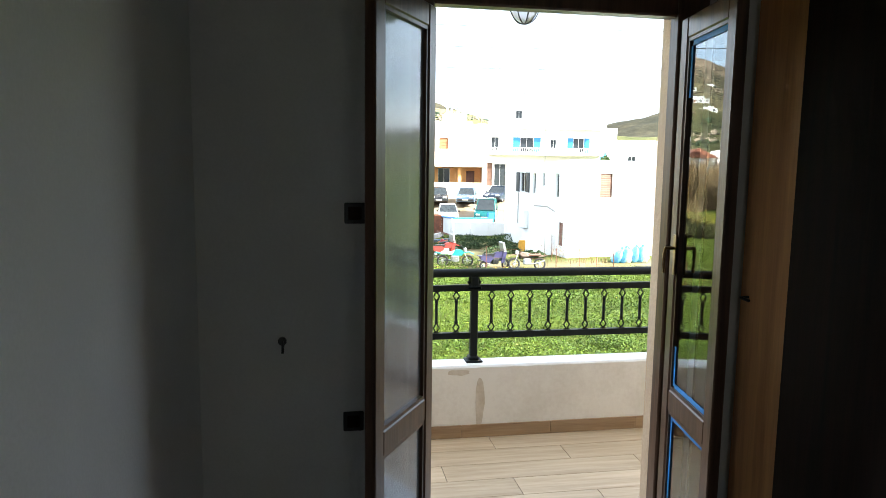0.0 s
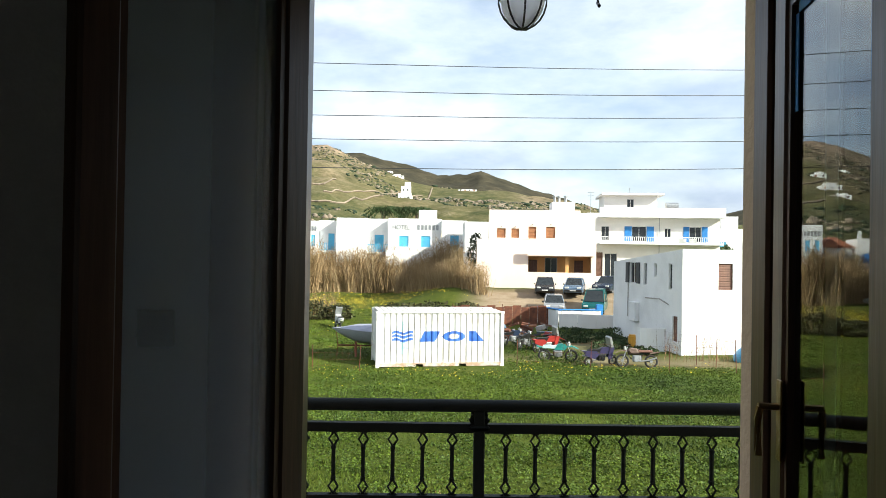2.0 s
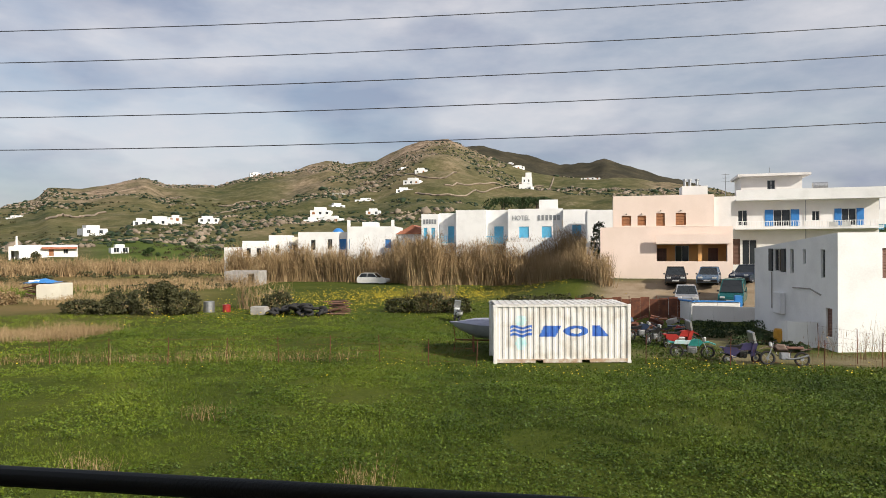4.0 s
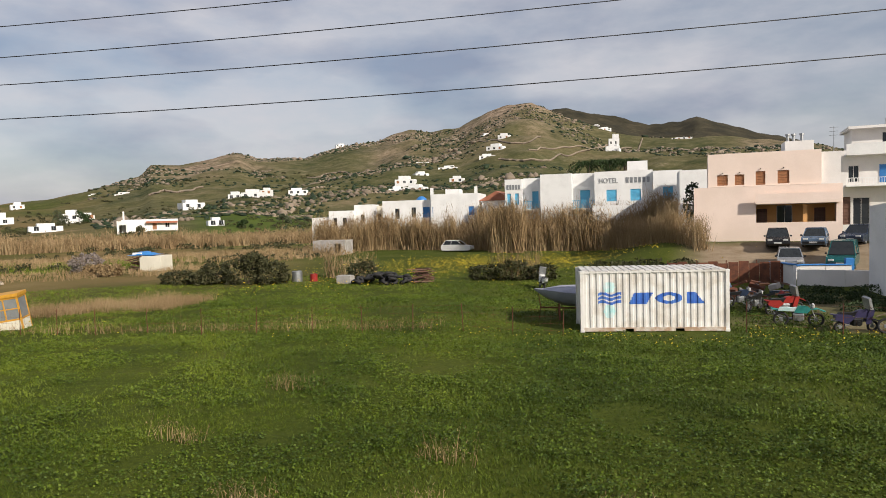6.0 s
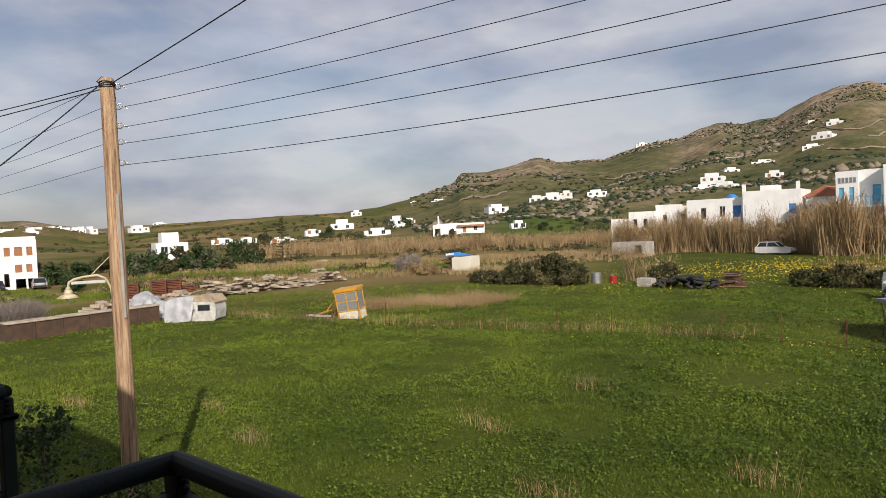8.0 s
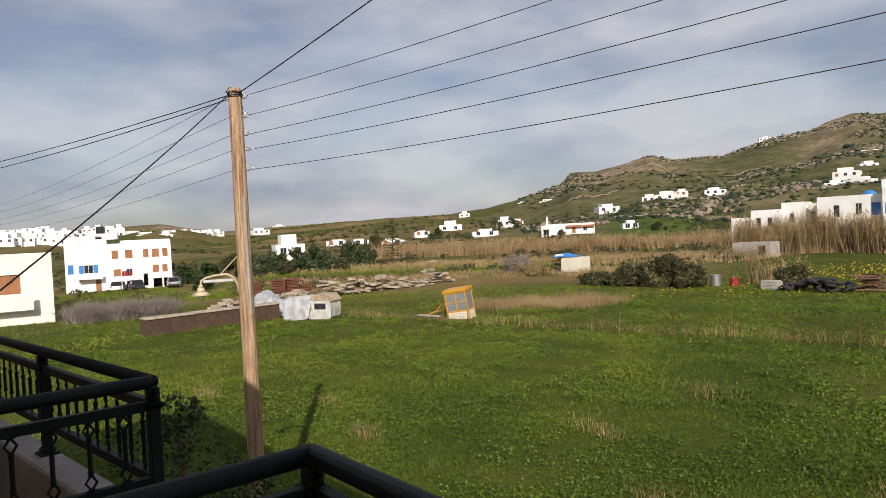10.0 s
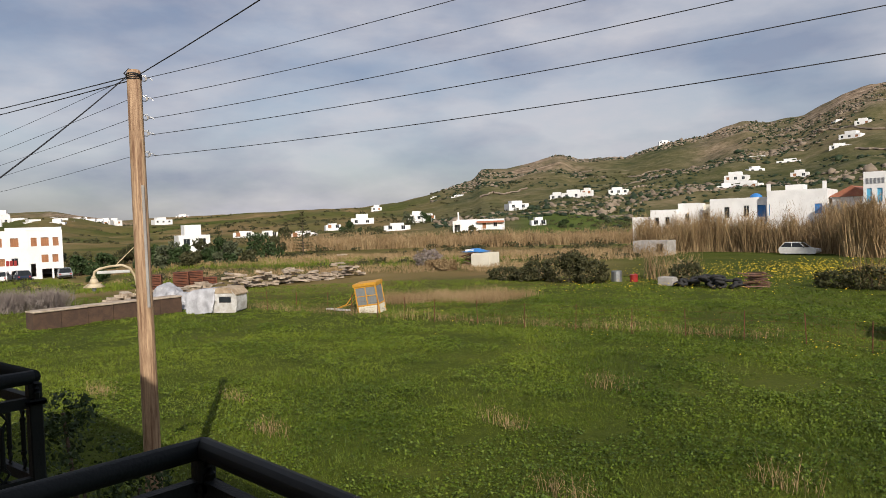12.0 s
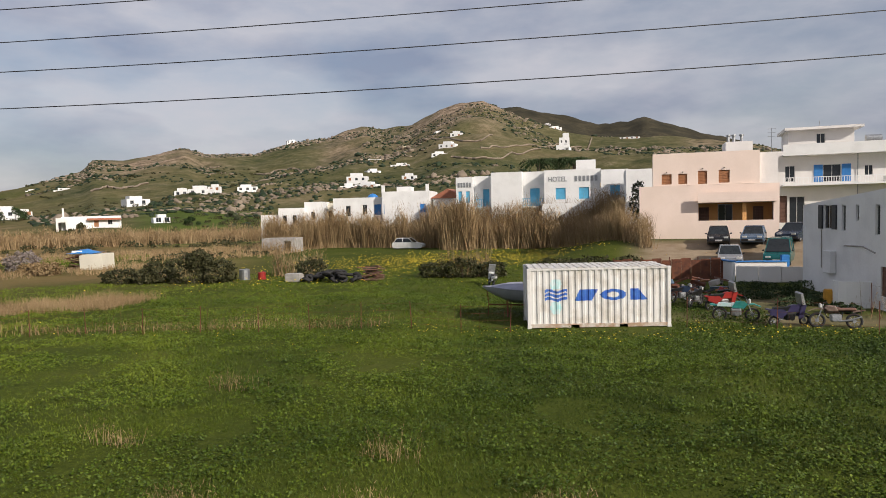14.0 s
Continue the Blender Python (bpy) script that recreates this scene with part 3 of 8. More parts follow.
def leaf(name, label, m, width, hinge_sign, taped):
    """A glazed door leaf, hinge edge at x = 0, its width along +x, 45 mm thick, on its hinge pose m."""
    t = thing(name, label, "door", m, kind="structure")
    z0, z1, st = FLOOR + 0.03, 2.29, 0.075
    bm = bmesh.new()
    for x in (0, width - st):
        box(bm, x, x + st, -0.0225, 0.0225, z0, z1, bevel=0.006)
    part("stile", bm, M_DOORWOOD, t)
    for za, zb in ((z0, z0 + 0.16), (0.56, 0.66), (z1 - 0.09, z1)):
        bm = bmesh.new()
        box(bm, st, width - st, -0.021, 0.021, za, zb, bevel=0.006)
        part("rail", bm, M_DOORWOOD, t)
    for za, zb in ((z0 + 0.16, 0.56), (0.66, z1 - 0.09)):
        bm = bmesh.new()
        box(bm, st - 0.01, width - st + 0.01, -0.003, 0.003, za - 0.01, zb + 0.01)
        pane = part("pane", bm, M_CLEAR if taped else M_FROST, t, "clear glass pane" if taped else "frosted glass pane")
        pane.visible_shadow = False
        bm = bmesh.new()
        for xa, xb in ((st, st + 0.014), (width - st - 0.014, width - st)):
            box(bm, xa, xb, -0.016, 0.016, za, zb)
        for zz in (za, zb - 0.014):
            box(bm, st + 0.014, width - st - 0.014, -0.016, 0.016, zz, zz + 0.014)
        part("glazing_bead", bm, M_DOORWOOD, t)
        if taped:
            bm = bmesh.new()
            s = hinge_sign
            ya, yb = sorted((s * 0.0045, s * 0.0075))
            low = za < 0.3
            strips = [(st + 0.012, st + 0.032, za + 0.02, zb - 0.02 if low else za + 0.2), (width - st - 0.034, width - st - 0.012, za + 0.015, zb - 0.02 if low else za + 0.1), (st + 0.033, width - st - 0.035, za + 0.012, za + 0.034)]
            strips += [(st + 0.033, width - st - 0.035, zb - 0.036, zb - 0.013)]
            if not low:
                strips += [(st + 0.012, st + 0.032, zb - 0.25, zb - 0.037), (width - st - 0.034, width - st - 0.012, zb - 0.3, zb - 0.037)]
            for xa, xb, zc, zd in strips:
                box(bm, xa, xb, ya, yb, zc, zd)
            part("masking_tape", bm, M_TAPE, t, "blue masking tape along the pane")
    if taped:
        for s in (-1, 1):
            bm = bmesh.new()
            box(bm, 0.055, 0.085, *sorted((s * 0.0225, s * 0.028)), 1.18, 1.36, bevel=0.002)
            cyl(bm, (0.07, s * 0.024, 1.3), (0.07, s * 0.07, 1.3), 0.008, seg=8)
            tube(bm, [(0.07, s * 0.066, 1.3), (0.066, s * 0.07, 1.27), (0.066, s * 0.068, 1.19)], 0.008)
            part("door_handle", bm, M_BRASS, t, "dark metal lever handle")
    return t


def balcony_door():
    t = thing("door_frame", "dark brown wooden frame of the balcony door", "door frame", kind="structure")
    for xa, xb in ((0.30, 0.405), (1.492, 1.64)):
        bm = bmesh.new()
        box(bm, xa, xb, 3.66, 3.74, FLOOR, 2.42, bevel=0.008)
        part("jamb", bm, M_DOORWOOD, t)
    bm = bmesh.new()
    box(bm, 0.338, 0.362, 3.743, 3.885, FLOOR, 2.365, bevel=0.004)
    part("lining", bm, M_DOORWOOD, t)
    bm = bmesh.new()
    box(bm, 0.405, 1.492, 3.66, 3.74, 2.31, 2.42, bevel=0.008)
    part("head", bm, M_DOORWOOD, t)
    bm = bmesh.new()
    for xa, xb in ((0.2, 0.30), (1.64, 1.74)):
        box(bm, xa, xb, 3.6, 3.622, FLOOR, 2.52, bevel=0.004)
    box(bm, 0.30, 1.64, 3.6, 3.622, 2.42, 2.52, bevel=0.004)
    part("architrave", bm, M_DOORWOOD, t)
    bm = bmesh.new()
    box(bm, 0.365, 1.53, 3.745, 3.94, FLOOR - 0.02, FLOOR + 0.015, bevel=0.004)
    box(bm, 0.28, 1.66, 3.4, 3.9, FLOOR - 0.15, FLOOR - 0.006)
    part("threshold", bm, M_PARAPET, t, "pale marble threshold")
    d = Vector((-0.28, -0.46))
    leaf("door_1", "open brown door leaf with frosted glass panes", pose(0.395, 3.655, 0, 0, 0, math.degrees(math.atan2(d.y, d.x))), 0.55, 1, False)
    d = Vector((-0.085, -0.54))
    leaf("door_2", "open brown door leaf, blue tape on its clear panes", pose(1.515, 3.632, 0, 0, 0, math.degrees(math.atan2(d.y, d.x))), 0.55, -1, True)


balcony_door()


def balcony(x0, x1, posts, side, name, floor_parts):
    """A balcony between x0 and x1 with parapet and iron railing; posts along the front, a side rail at the side given."""
    bm = bmesh.new()
    box(bm, x0, x1, 3.902, 5.13, FLOOR - 0.22, FLOOR - 0.012)
    setting(name + "_slab", bm, M_PARAPET if floor_parts else M_SLAB, "concrete slab of a balcony", "balcony")
    bm = bmesh.new()
    box(bm, x0, x1, 4.95, 5.13, FLOOR - 0.012, 0.375, bevel=0.012)
    if floor_parts:
        setting(name + "_parapet", bm, M_PARAPET, "low white plastered balcony parapet with damp stains", "parapet")
    else:
        # white plaster here too, greyed to stand for shade
        setting(name + "_parapet", bm, M_SHADEDPLASTER, "low weathered grey plastered balcony parapet", "parapet")
    t = thing("railing", "dark green cast-iron railing on a white parapet", "railing", group="balcony railings")
    yr = 5.06

    def bars(a, b):
        a, b = Vector(a), Vector(b)
        d = (b - a).normalized()
        q = Matrix.Translation(a) @ d.to_track_quat("X", "Z").to_matrix().to_4x4()
        n = (b - a).length
        bm = bmesh.new()
        tube(bm, [a + Vector((0, 0, 0.962)), a + d * n * 0.5 + Vector((0, 0, 0.962)), b + Vector((0, 0, 0.962))], 0.028, 12)
        part("handrail", bm, M_IRON, t, smooth=True)
        for za, zb in ((0.845, 0.885), (0.53, 0.57)):
            bm = bmesh.new()
            box(bm, 0, n, -0.016, 0.016, za, zb, q, 0.0)
            part("bar", bm, M_IRON, t)

    def post(x, y, collar=True, foot=0.375):
        bm = bmesh.new()
        box(bm, x - 0.024, x + 0.024, y - 0.024, y + 0.024, foot + 0.012, 0.94, bevel=0.005)
        for s in (-1, 1):
            box(bm, x - 0.045, x + 0.045, y - 0.035, y + 0.035, 0.855, 0.88, bevel=0.008)
        box(bm, x - 0.036, x + 0.036, y - 0.036, y + 0.036, foot + 0.012, foot + 0.04, bevel=0.008)
        box(bm, x - 0.055, x + 0.055, y - 0.05, y + 0.05, foot, foot + 0.014, bevel=0.004)
        part("post", bm, M_IRON, t)
        bm = bmesh.new()
        for s in (-1, 1):
            tube(bm, [(x + s * 0.024, y, 0.885), (x + s * 0.036, y, 0.905), (x + s * 0.026, y, 0.92), (x + s * 0.034, y, 0.945)], 0.013, 6)
        part("scroll", bm, M_IRON, t)

    def baluster_mesh():
        bm = bmesh.new()
        for zc in (0.811, 0.604):
            s = 1 if zc > 0.7 else -1
            top, bot, w = zc + 0.032, zc - 0.032, 0.021
            for sx in (-1, 1):
                tube(bm, [(0, 0, top), (sx * w, 0, zc), (0, 0, bot)], 0.0055, 5)
                tube(bm, [(sx * 0.022, 0, 0.848 if s > 0 else 0.567), (sx * 0.008, 0, zc + s * 0.03)], 0.0055, 5)
        cyl(bm, (0, 0, 0.63), (0, 0, 0.785), 0.0095, seg=6)
        for zc in (0.775, 0.64):
            cyl(bm, (0, 0, zc - 0.006), (0, 0, zc + 0.006), 0.012, seg=6)
        me = bpy.data.meshes.new("baluster")
        bmesh.ops.recalc_face_normals(bm, faces=bm.faces)
        bm.to_mesh(me)
        bm.free()
        me.materials.append(M_IRON)
        return me

    me = baluster_mesh()

    def fill(a, b, turn):
        a, b = Vector(a), Vector(b)
        n = (b - a).length
        count = max(1, round((n - 0.236) / 0.1345))
        for i in range(count + 1):
            p = a + (b - a) * ((0.118 + i * (n - 0.236) / count) / n)
            ob = new("baluster", me)
            ob.parent = t
            ob.matrix_basis = pose(p.x, p.y, 0, 0, 0, turn)

    bars((posts[0], yr, 0), (posts[-1], yr, 0))
    for x in posts:
        post(x, yr)
    for a, b in zip(posts, posts[1:]):
        fill((a, yr, 0), (b, yr, 0), 0)
    for x in side:
        bars((x, yr, 0), (x, 3.91, 0))
        fill((x, yr, 0), (x, 3.91, 0), 90)
    return t


balcony(-0.98, 3.7, [-0.88, 0.915, 2.71, 3.62], [-0.88, 3.62], "balcony", True)
def turn_front(railing, names, x0, slope):
    """Let the front of the neighbouring balcony run back towards the wall, away from its near corner."""
    for ob in list(railing.children) + [bpy.data.objects[n] for n in names]:
        if ob.name.startswith("baluster"):
            ob.location.y += slope * min(0.0, ob.location.x - x0)
        else:
            for v in ob.data.vertices:
                v.co.y += slope * min(0.0, v.co.x - x0) * smooth(4.2, 4.6, v.co.y)


neighbour = balcony(-6.7, -2.15, [-6.6, -5.2, -3.72, -2.25], [-2.25], "neighbour_balcony", False)
turn_front(neighbour, ("neighbour_balcony_slab", "neighbour_balcony_parapet"), -2.25, 0.117)


def lamp():
    t = thing("wall_lamp", "round milky glass lamp in a black wire cage on the wall", "lamp", pose(0.99, 4.34, 2.385))
    bm = bmesh.new()
    bmesh.ops.create_uvsphere(bm, u_segments=20, v_segments=14, radius=0.075, matrix=Matrix.Translation((0, 0, 0.105)) @ Matrix.Diagonal((1, 1, 1.3, 1)))
    part("globe", bm, M_LAMPGLASS, t, "milky glass globe", True)
    for k in range(4):
        a = math.pi * k / 4
        bm = bmesh.new()
        pts = [(0.082 * math.cos(a) * math.sin(f), 0.082 * math.sin(a) * math.sin(f), 0.105 - 0.105 * math.cos(f)) for f in np.linspace(-1.9, 1.9, 15)]
        tube(bm, pts, 0.0035, 5)
        part("cage_wire", bm, M_BLACK, t)
    bm = bmesh.new()
    tube(bm, [(0.083 * math.cos(a), 0.083 * math.sin(a), 0.11) for a in np.linspace(0, 2 * math.pi, 21)], 0.0035, 5)
    part("cage_ring", bm, M_BLACK, t)
    bm = bmesh.new()
    cyl(bm, (0, 0, 0.19), (0, 0, 0.25), 0.085, 0.05, 16)
    tube(bm, [(0, 0, 0.24), (0, -0.04, 0.3), (0, -0.24, 0.31), (0, -0.435, 0.27)], 0.012, 8)
    cyl(bm, (0, -0.438, 0.27), (0, -0.425, 0.27), 0.05, seg=14)
    part("bracket", bm, M_BLACK, t)
    t = thing("wall_hook", "small black iron hook on the outer wall", "hook", pose(1.22, 3.9, 2.44))
    bm = bmesh.new()
    tube(bm, [(0, 0, 0.06), (0, 0.3, 0.06), (0, 0.34, 0.04), (0, 0.34, 0.0), (0, 0.32, -0.015)], 0.006, 6)
    part("hook", bm, M_BLACK, t)


lamp()


def room_things():
    t = thing("wardrobe", "tall brown wooden wardrobe beside the balcony door", "wardrobe")
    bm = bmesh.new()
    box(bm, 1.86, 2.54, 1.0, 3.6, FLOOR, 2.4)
    part("body", bm, M_WARDSHADED, t)
    # the far door takes the lit wood, body and other doors the shaded
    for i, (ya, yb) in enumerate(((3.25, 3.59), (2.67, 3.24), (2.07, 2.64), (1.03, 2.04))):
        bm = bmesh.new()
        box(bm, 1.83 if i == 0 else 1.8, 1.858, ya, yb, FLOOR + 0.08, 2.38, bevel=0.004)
        door = part("wardrobe_door", bm, M_WARDROBE if i == 0 else M_WARDSHADED, t, "brown wardrobe door with daylight put into its colour" if i == 0 else "wardrobe door with shade put into its colour")
        if i == 0:
            lit_door = door
    bm = bmesh.new()
    cyl(bm, (1.83, 3.53, 1.08), (1.79, 3.53, 1.08), 0.006, seg=8)
    tube(bm, [(1.792, 3.53, 1.08), (1.782, 3.51, 1.082), (1.785, 3.46, 1.078)], 0.007)
    part("handle", bm, M_BLACK, lit_door, "small dark handle")
    for x, z, nm, lab in ((0.078, 1.449, "light_switch", "dark square light switch on the plastered wall"), (0.071, 0.562, "wall_socket", "dark square wall socket near the floor")):
        t = thing(nm, lab, "switch", pose(x, 3.62, z))
        bm = bmesh.new()
        box(bm, -0.043, 0.043, -0.01, 0, -0.043, 0.043, bevel=0.004)
        part("plate", bm, M_BLACK, t)
        bm = bmesh.new()
        box(bm, -0.027, 0.027, -0.015, -0.009, -0.027, 0.027, bevel=0.003)
        part("rocker" if z > 1 else "socket_face", bm, M_WARDSHADED, t)
    t = thing("wall_plug", "small dark cable outlet in the plastered wall", "cable outlet", pose(-0.22, 3.62, 0.92))
    bm = bmesh.new()
    cyl(bm, (0, -0.012, 0), (0, 0, 0), 0.018, seg=10)
    tube(bm, [(0, -0.01, 0), (0.004, -0.03, -0.01), (0.002, -0.03, -0.045)], 0.006)
    part("cable_end", bm, M_BLACK, t)


room_things()


# ---- buildings ----
def filler(t, style, w, h, m, thin=False):
    """What fills a window or door opening: placed by m with x across, y into the wall, z up from the sill."""
    if style == "open":
        return
    f = 0.05
    colour = {"blue": M_BLUE, "openblue": M_BLUE, "lightblue": M_LBLUE, "brown": M_SHUTTER, "dark": M_WINFRAME, "weathered": M_SHUTDARK, "opendark": M_DARKSHUT}[style]
    bm = bmesh.new()
    box(bm, 0, f, 0.08, 0.14, 0, h, m)
    box(bm, w - f, w, 0.08, 0.14, 0, h, m)
    box(bm, f, w - f, 0.08, 0.14, 0, f, m)
    box(bm, f, w - f, 0.08, 0.14, h - f, h, m)
    if style in ("dark", "openblue", "opendark") and w > 0.7:
        box(bm, w / 2 - 0.025, w / 2 + 0.025, 0.085, 0.135, f, h - f, m)
    win = part("door" if h > 1.9 else "window", bm, colour if style not in ("openblue", "opendark") else M_WINFRAME, t)
    bm = bmesh.new()
    if style in ("dark", "openblue", "opendark"):
        box(bm, f, w - f, 0.105, 0.115, f, h - f, m)
        part("pane", bm, M_PANE, win)
    else:
        count = max(4, int(h / 0.14))
        step = (h - 2 * f) / count
        comb = [(0.125, h - f), (0.125, f)]
        for i in range(count):
            z = f + i * step
            comb += [(0.108, z + 0.02 * step), (0.088, z + 0.15 * step), (0.088, z + 0.7 * step), (0.108, z + 0.85 * step)]
        extrude(bm, comb, w - 2 * f, m @ pose(w - f, 0, 0, 0, 0, 90))
        part("shutter", bm, colour, win)
    if style in ("openblue", "opendark"):
        for x in (-w * 0.5 - 0.02, w + 0.02):
            bm = bmesh.new()
            box(bm, x, x + w * 0.5, -0.06, -0.012, 0, h, m)
            for i in range(6):
                box(bm, x + 0.05, x + w * 0.5 - 0.05, -0.075, -0.058, (i + 0.2) * h / 6, (i + 0.8) * h / 6, m)
            part("shutter", bm, colour, win)


def building(name, label, x, y, z, yaw, blocks, openings=(), category="building", group=""):
    """A flat-roofed house: blocks (x0, x1, y0, y1, z0, z1, material) and openings (block, face, u0, u1, z0, z1, style)."""
    t = thing(name, label, category, pose(x, y, z, 0, 0, yaw), group)
    for i, (x0, x1, y0, y1, z0, z1, ma) in enumerate(blocks):
        mine = [o for o in openings if o[0] == i]
        th = 0.25
        faces = {"f": (x1 - x0, pose(x0, y0, 0)), "b": (x1 - x0, pose(x1, y1, 0, 0, 0, 180)), "l": (y1 - y0 - 2 * th, pose(x0, y1 - th, 0, 0, 0, -90)), "r": (y1 - y0 - 2 * th, pose(x1, y0 + th, 0, 0, 0, 90))}
        bm = bmesh.new()
        for key, (length, m) in faces.items():
            holed(bm, length, z0, z1, th, [o[2:6] for o in mine if o[1] == key], m)
        bmesh.ops.remove_doubles(bm, verts=bm.verts, dist=0.0005)
        part("wall", bm, ma, t)
        bm = bmesh.new()
        box(bm, x0 + th, x1 - th, y0 + th, y1 - th, z1 - 0.45, z1 - 0.25)
        part("roof", bm, M_ROOFTOP, t)
        for o in mine:
            filler(t, o[6], o[3] - o[2], o[5] - o[4], faces[o[1]][1] @ pose(o[2], 0, o[4]))
    return t


def balcony_rail(t, x0, x1, y, z, ma, h=0.95, n=None, solid=False, deep=0.9):
    bm = bmesh.new()
    box(bm, x0, x1, y, y + deep, z - 0.15, z)
    part("balcony_slab", bm, M_WHITE, t)
    bm = bmesh.new()
    if solid:
        box(bm, x0, x1, y, y + 0.12, z, z + h)
    else:
        n = n or max(4, int((x1 - x0) / 0.22))
        for za in (z + 0.08, z + h - 0.06):
            box(bm, x0, x1, y + 0.02, y + 0.07, za, za + 0.06)
        for i in range(n + 1):
            xx = x0 + (x1 - x0 - 0.05) * i / n
            box(bm, xx, xx + 0.05, y + 0.025, y + 0.065, z, z + h - 0.06)
    part("balustrade", bm, ma, t)


def lettering(t, words, x, y, z, size, ma, squeeze=1.0):
    cu = bpy.data.curves.new("sign_text", "FONT")
    cu.body, cu.size, cu.extrude = words, size, 0.02
    ob = new("sign_text", cu)
    dg = bpy.context.evaluated_depsgraph_get()
    me = bpy.data.meshes.new_from_object(ob.evaluated_get(dg))
    bpy.data.objects.remove(ob)
    bpy.data.curves.remove(cu)
    me.materials.clear()
    me.materials.append(ma)
    ob = new("sign_text", me)
    ob.parent = t
    ob.matrix_basis = pose(x, y, z, 90, 0, 0) @ Matrix.Diagonal((squeeze, 1, 1, 1))
    return ob


def near_white_house():
    t = building("white_house", "whitewashed two-storey house with dark narrow windows", 14.05, 38.7, -3.35, 8, [(0, 9, 0, 9.3, -0.6, 5.45, M_WHITE)],
                 [(0, "f", 2.1, 2.95, 3.25, 4.7, "weathered"), (0, "l", 2.3, 3.3, 3.35, 4.65, "opendark"), (0, "l", 4.3, 4.7, 3.3, 4.65, "dark"), (0, "l", 5.7, 6.0, 3.85, 4.65, "dark"), (0, "l", 7.5, 7.9, 3.2, 4.65, "dark"), (0, "l", 8.0, 8.55, 0.35, 1.75, "weathered")], "house")
    for ob in t.children:
        if ob.name.split(".")[0] in ("wall", "roof"):
            for v in ob.data.vertices:
                v.co.z -= 0.085 * v.co.y if v.co.z > 4.9 else 0.0
    bm = bmesh.new()
    tube(bm, [(-0.03, 4.4, 2.55), (-0.03, 2.6, 2.6), (-0.03, 1.5, 2.35)], 0.035)
    part("pipe", bm, M_CONCRETE, t)
    bm = bmesh.new()
    tube(bm, [(-0.04, 6.9, 3.3), (-0.04, 6.9, 1.2)], 0.03)
    part("pipe", bm, M_CONCRETE, t)
    bm = bmesh.new()
    box(bm, -0.3, -0.01, 5.3, 6.2, 1.0, 2.2, bevel=0.03)
    part("meter_box", bm, M_WHITE, t)
    t = thing("yard_wall", "low curved white wall beside the house door", "wall", pose(13.45, 40.0, -3.4, 0, 0, 8) @ Matrix.Diagonal((0.62, 0.8, 1, 1)))
    bm = bmesh.new()
    pts = [(-1.5 + 0.3 * math.cos(a), 1.2 + 1.1 * math.sin(a)) for a in np.linspace(math.pi, 0.6 + math.pi, 5)] + [(-1.3, 0.35), (-0.3, 0.2), (0.35, 0.15)]
    for (xa, ya), (xb, yb) in zip(pts, pts[1:]):
        d = Vector((xb - xa, yb - ya, 0))
        q = Matrix.Translation((xa, ya, 0)) @ d.to_track_quat("X", "Z").to_matrix().to_4x4()
        box(bm, -0.02, d.length + 0.02, -0.08, 0.08, -0.5, 1.05, q)
    part("wall", bm, M_WHITE, t)
    t = thing("barrel", "yellow plastic barrel standing by the low wall", "barrel", pose(12.1, 41.0, height(12.1, 41.0)) @ Matrix.Scale(0.85, 4))
    bm = bmesh.new()
    for za, zb, r in ((0, 0.08, 0.3), (0.08, 0.42, 0.32), (0.42, 0.48, 0.34), (0.48, 0.86, 0.32), (0.86, 0.95, 0.29)):
        cyl(bm, (0, 0, za), (0, 0, zb), r, seg=18)
    part("body", bm, M_YELLOW, t)


near_white_house()


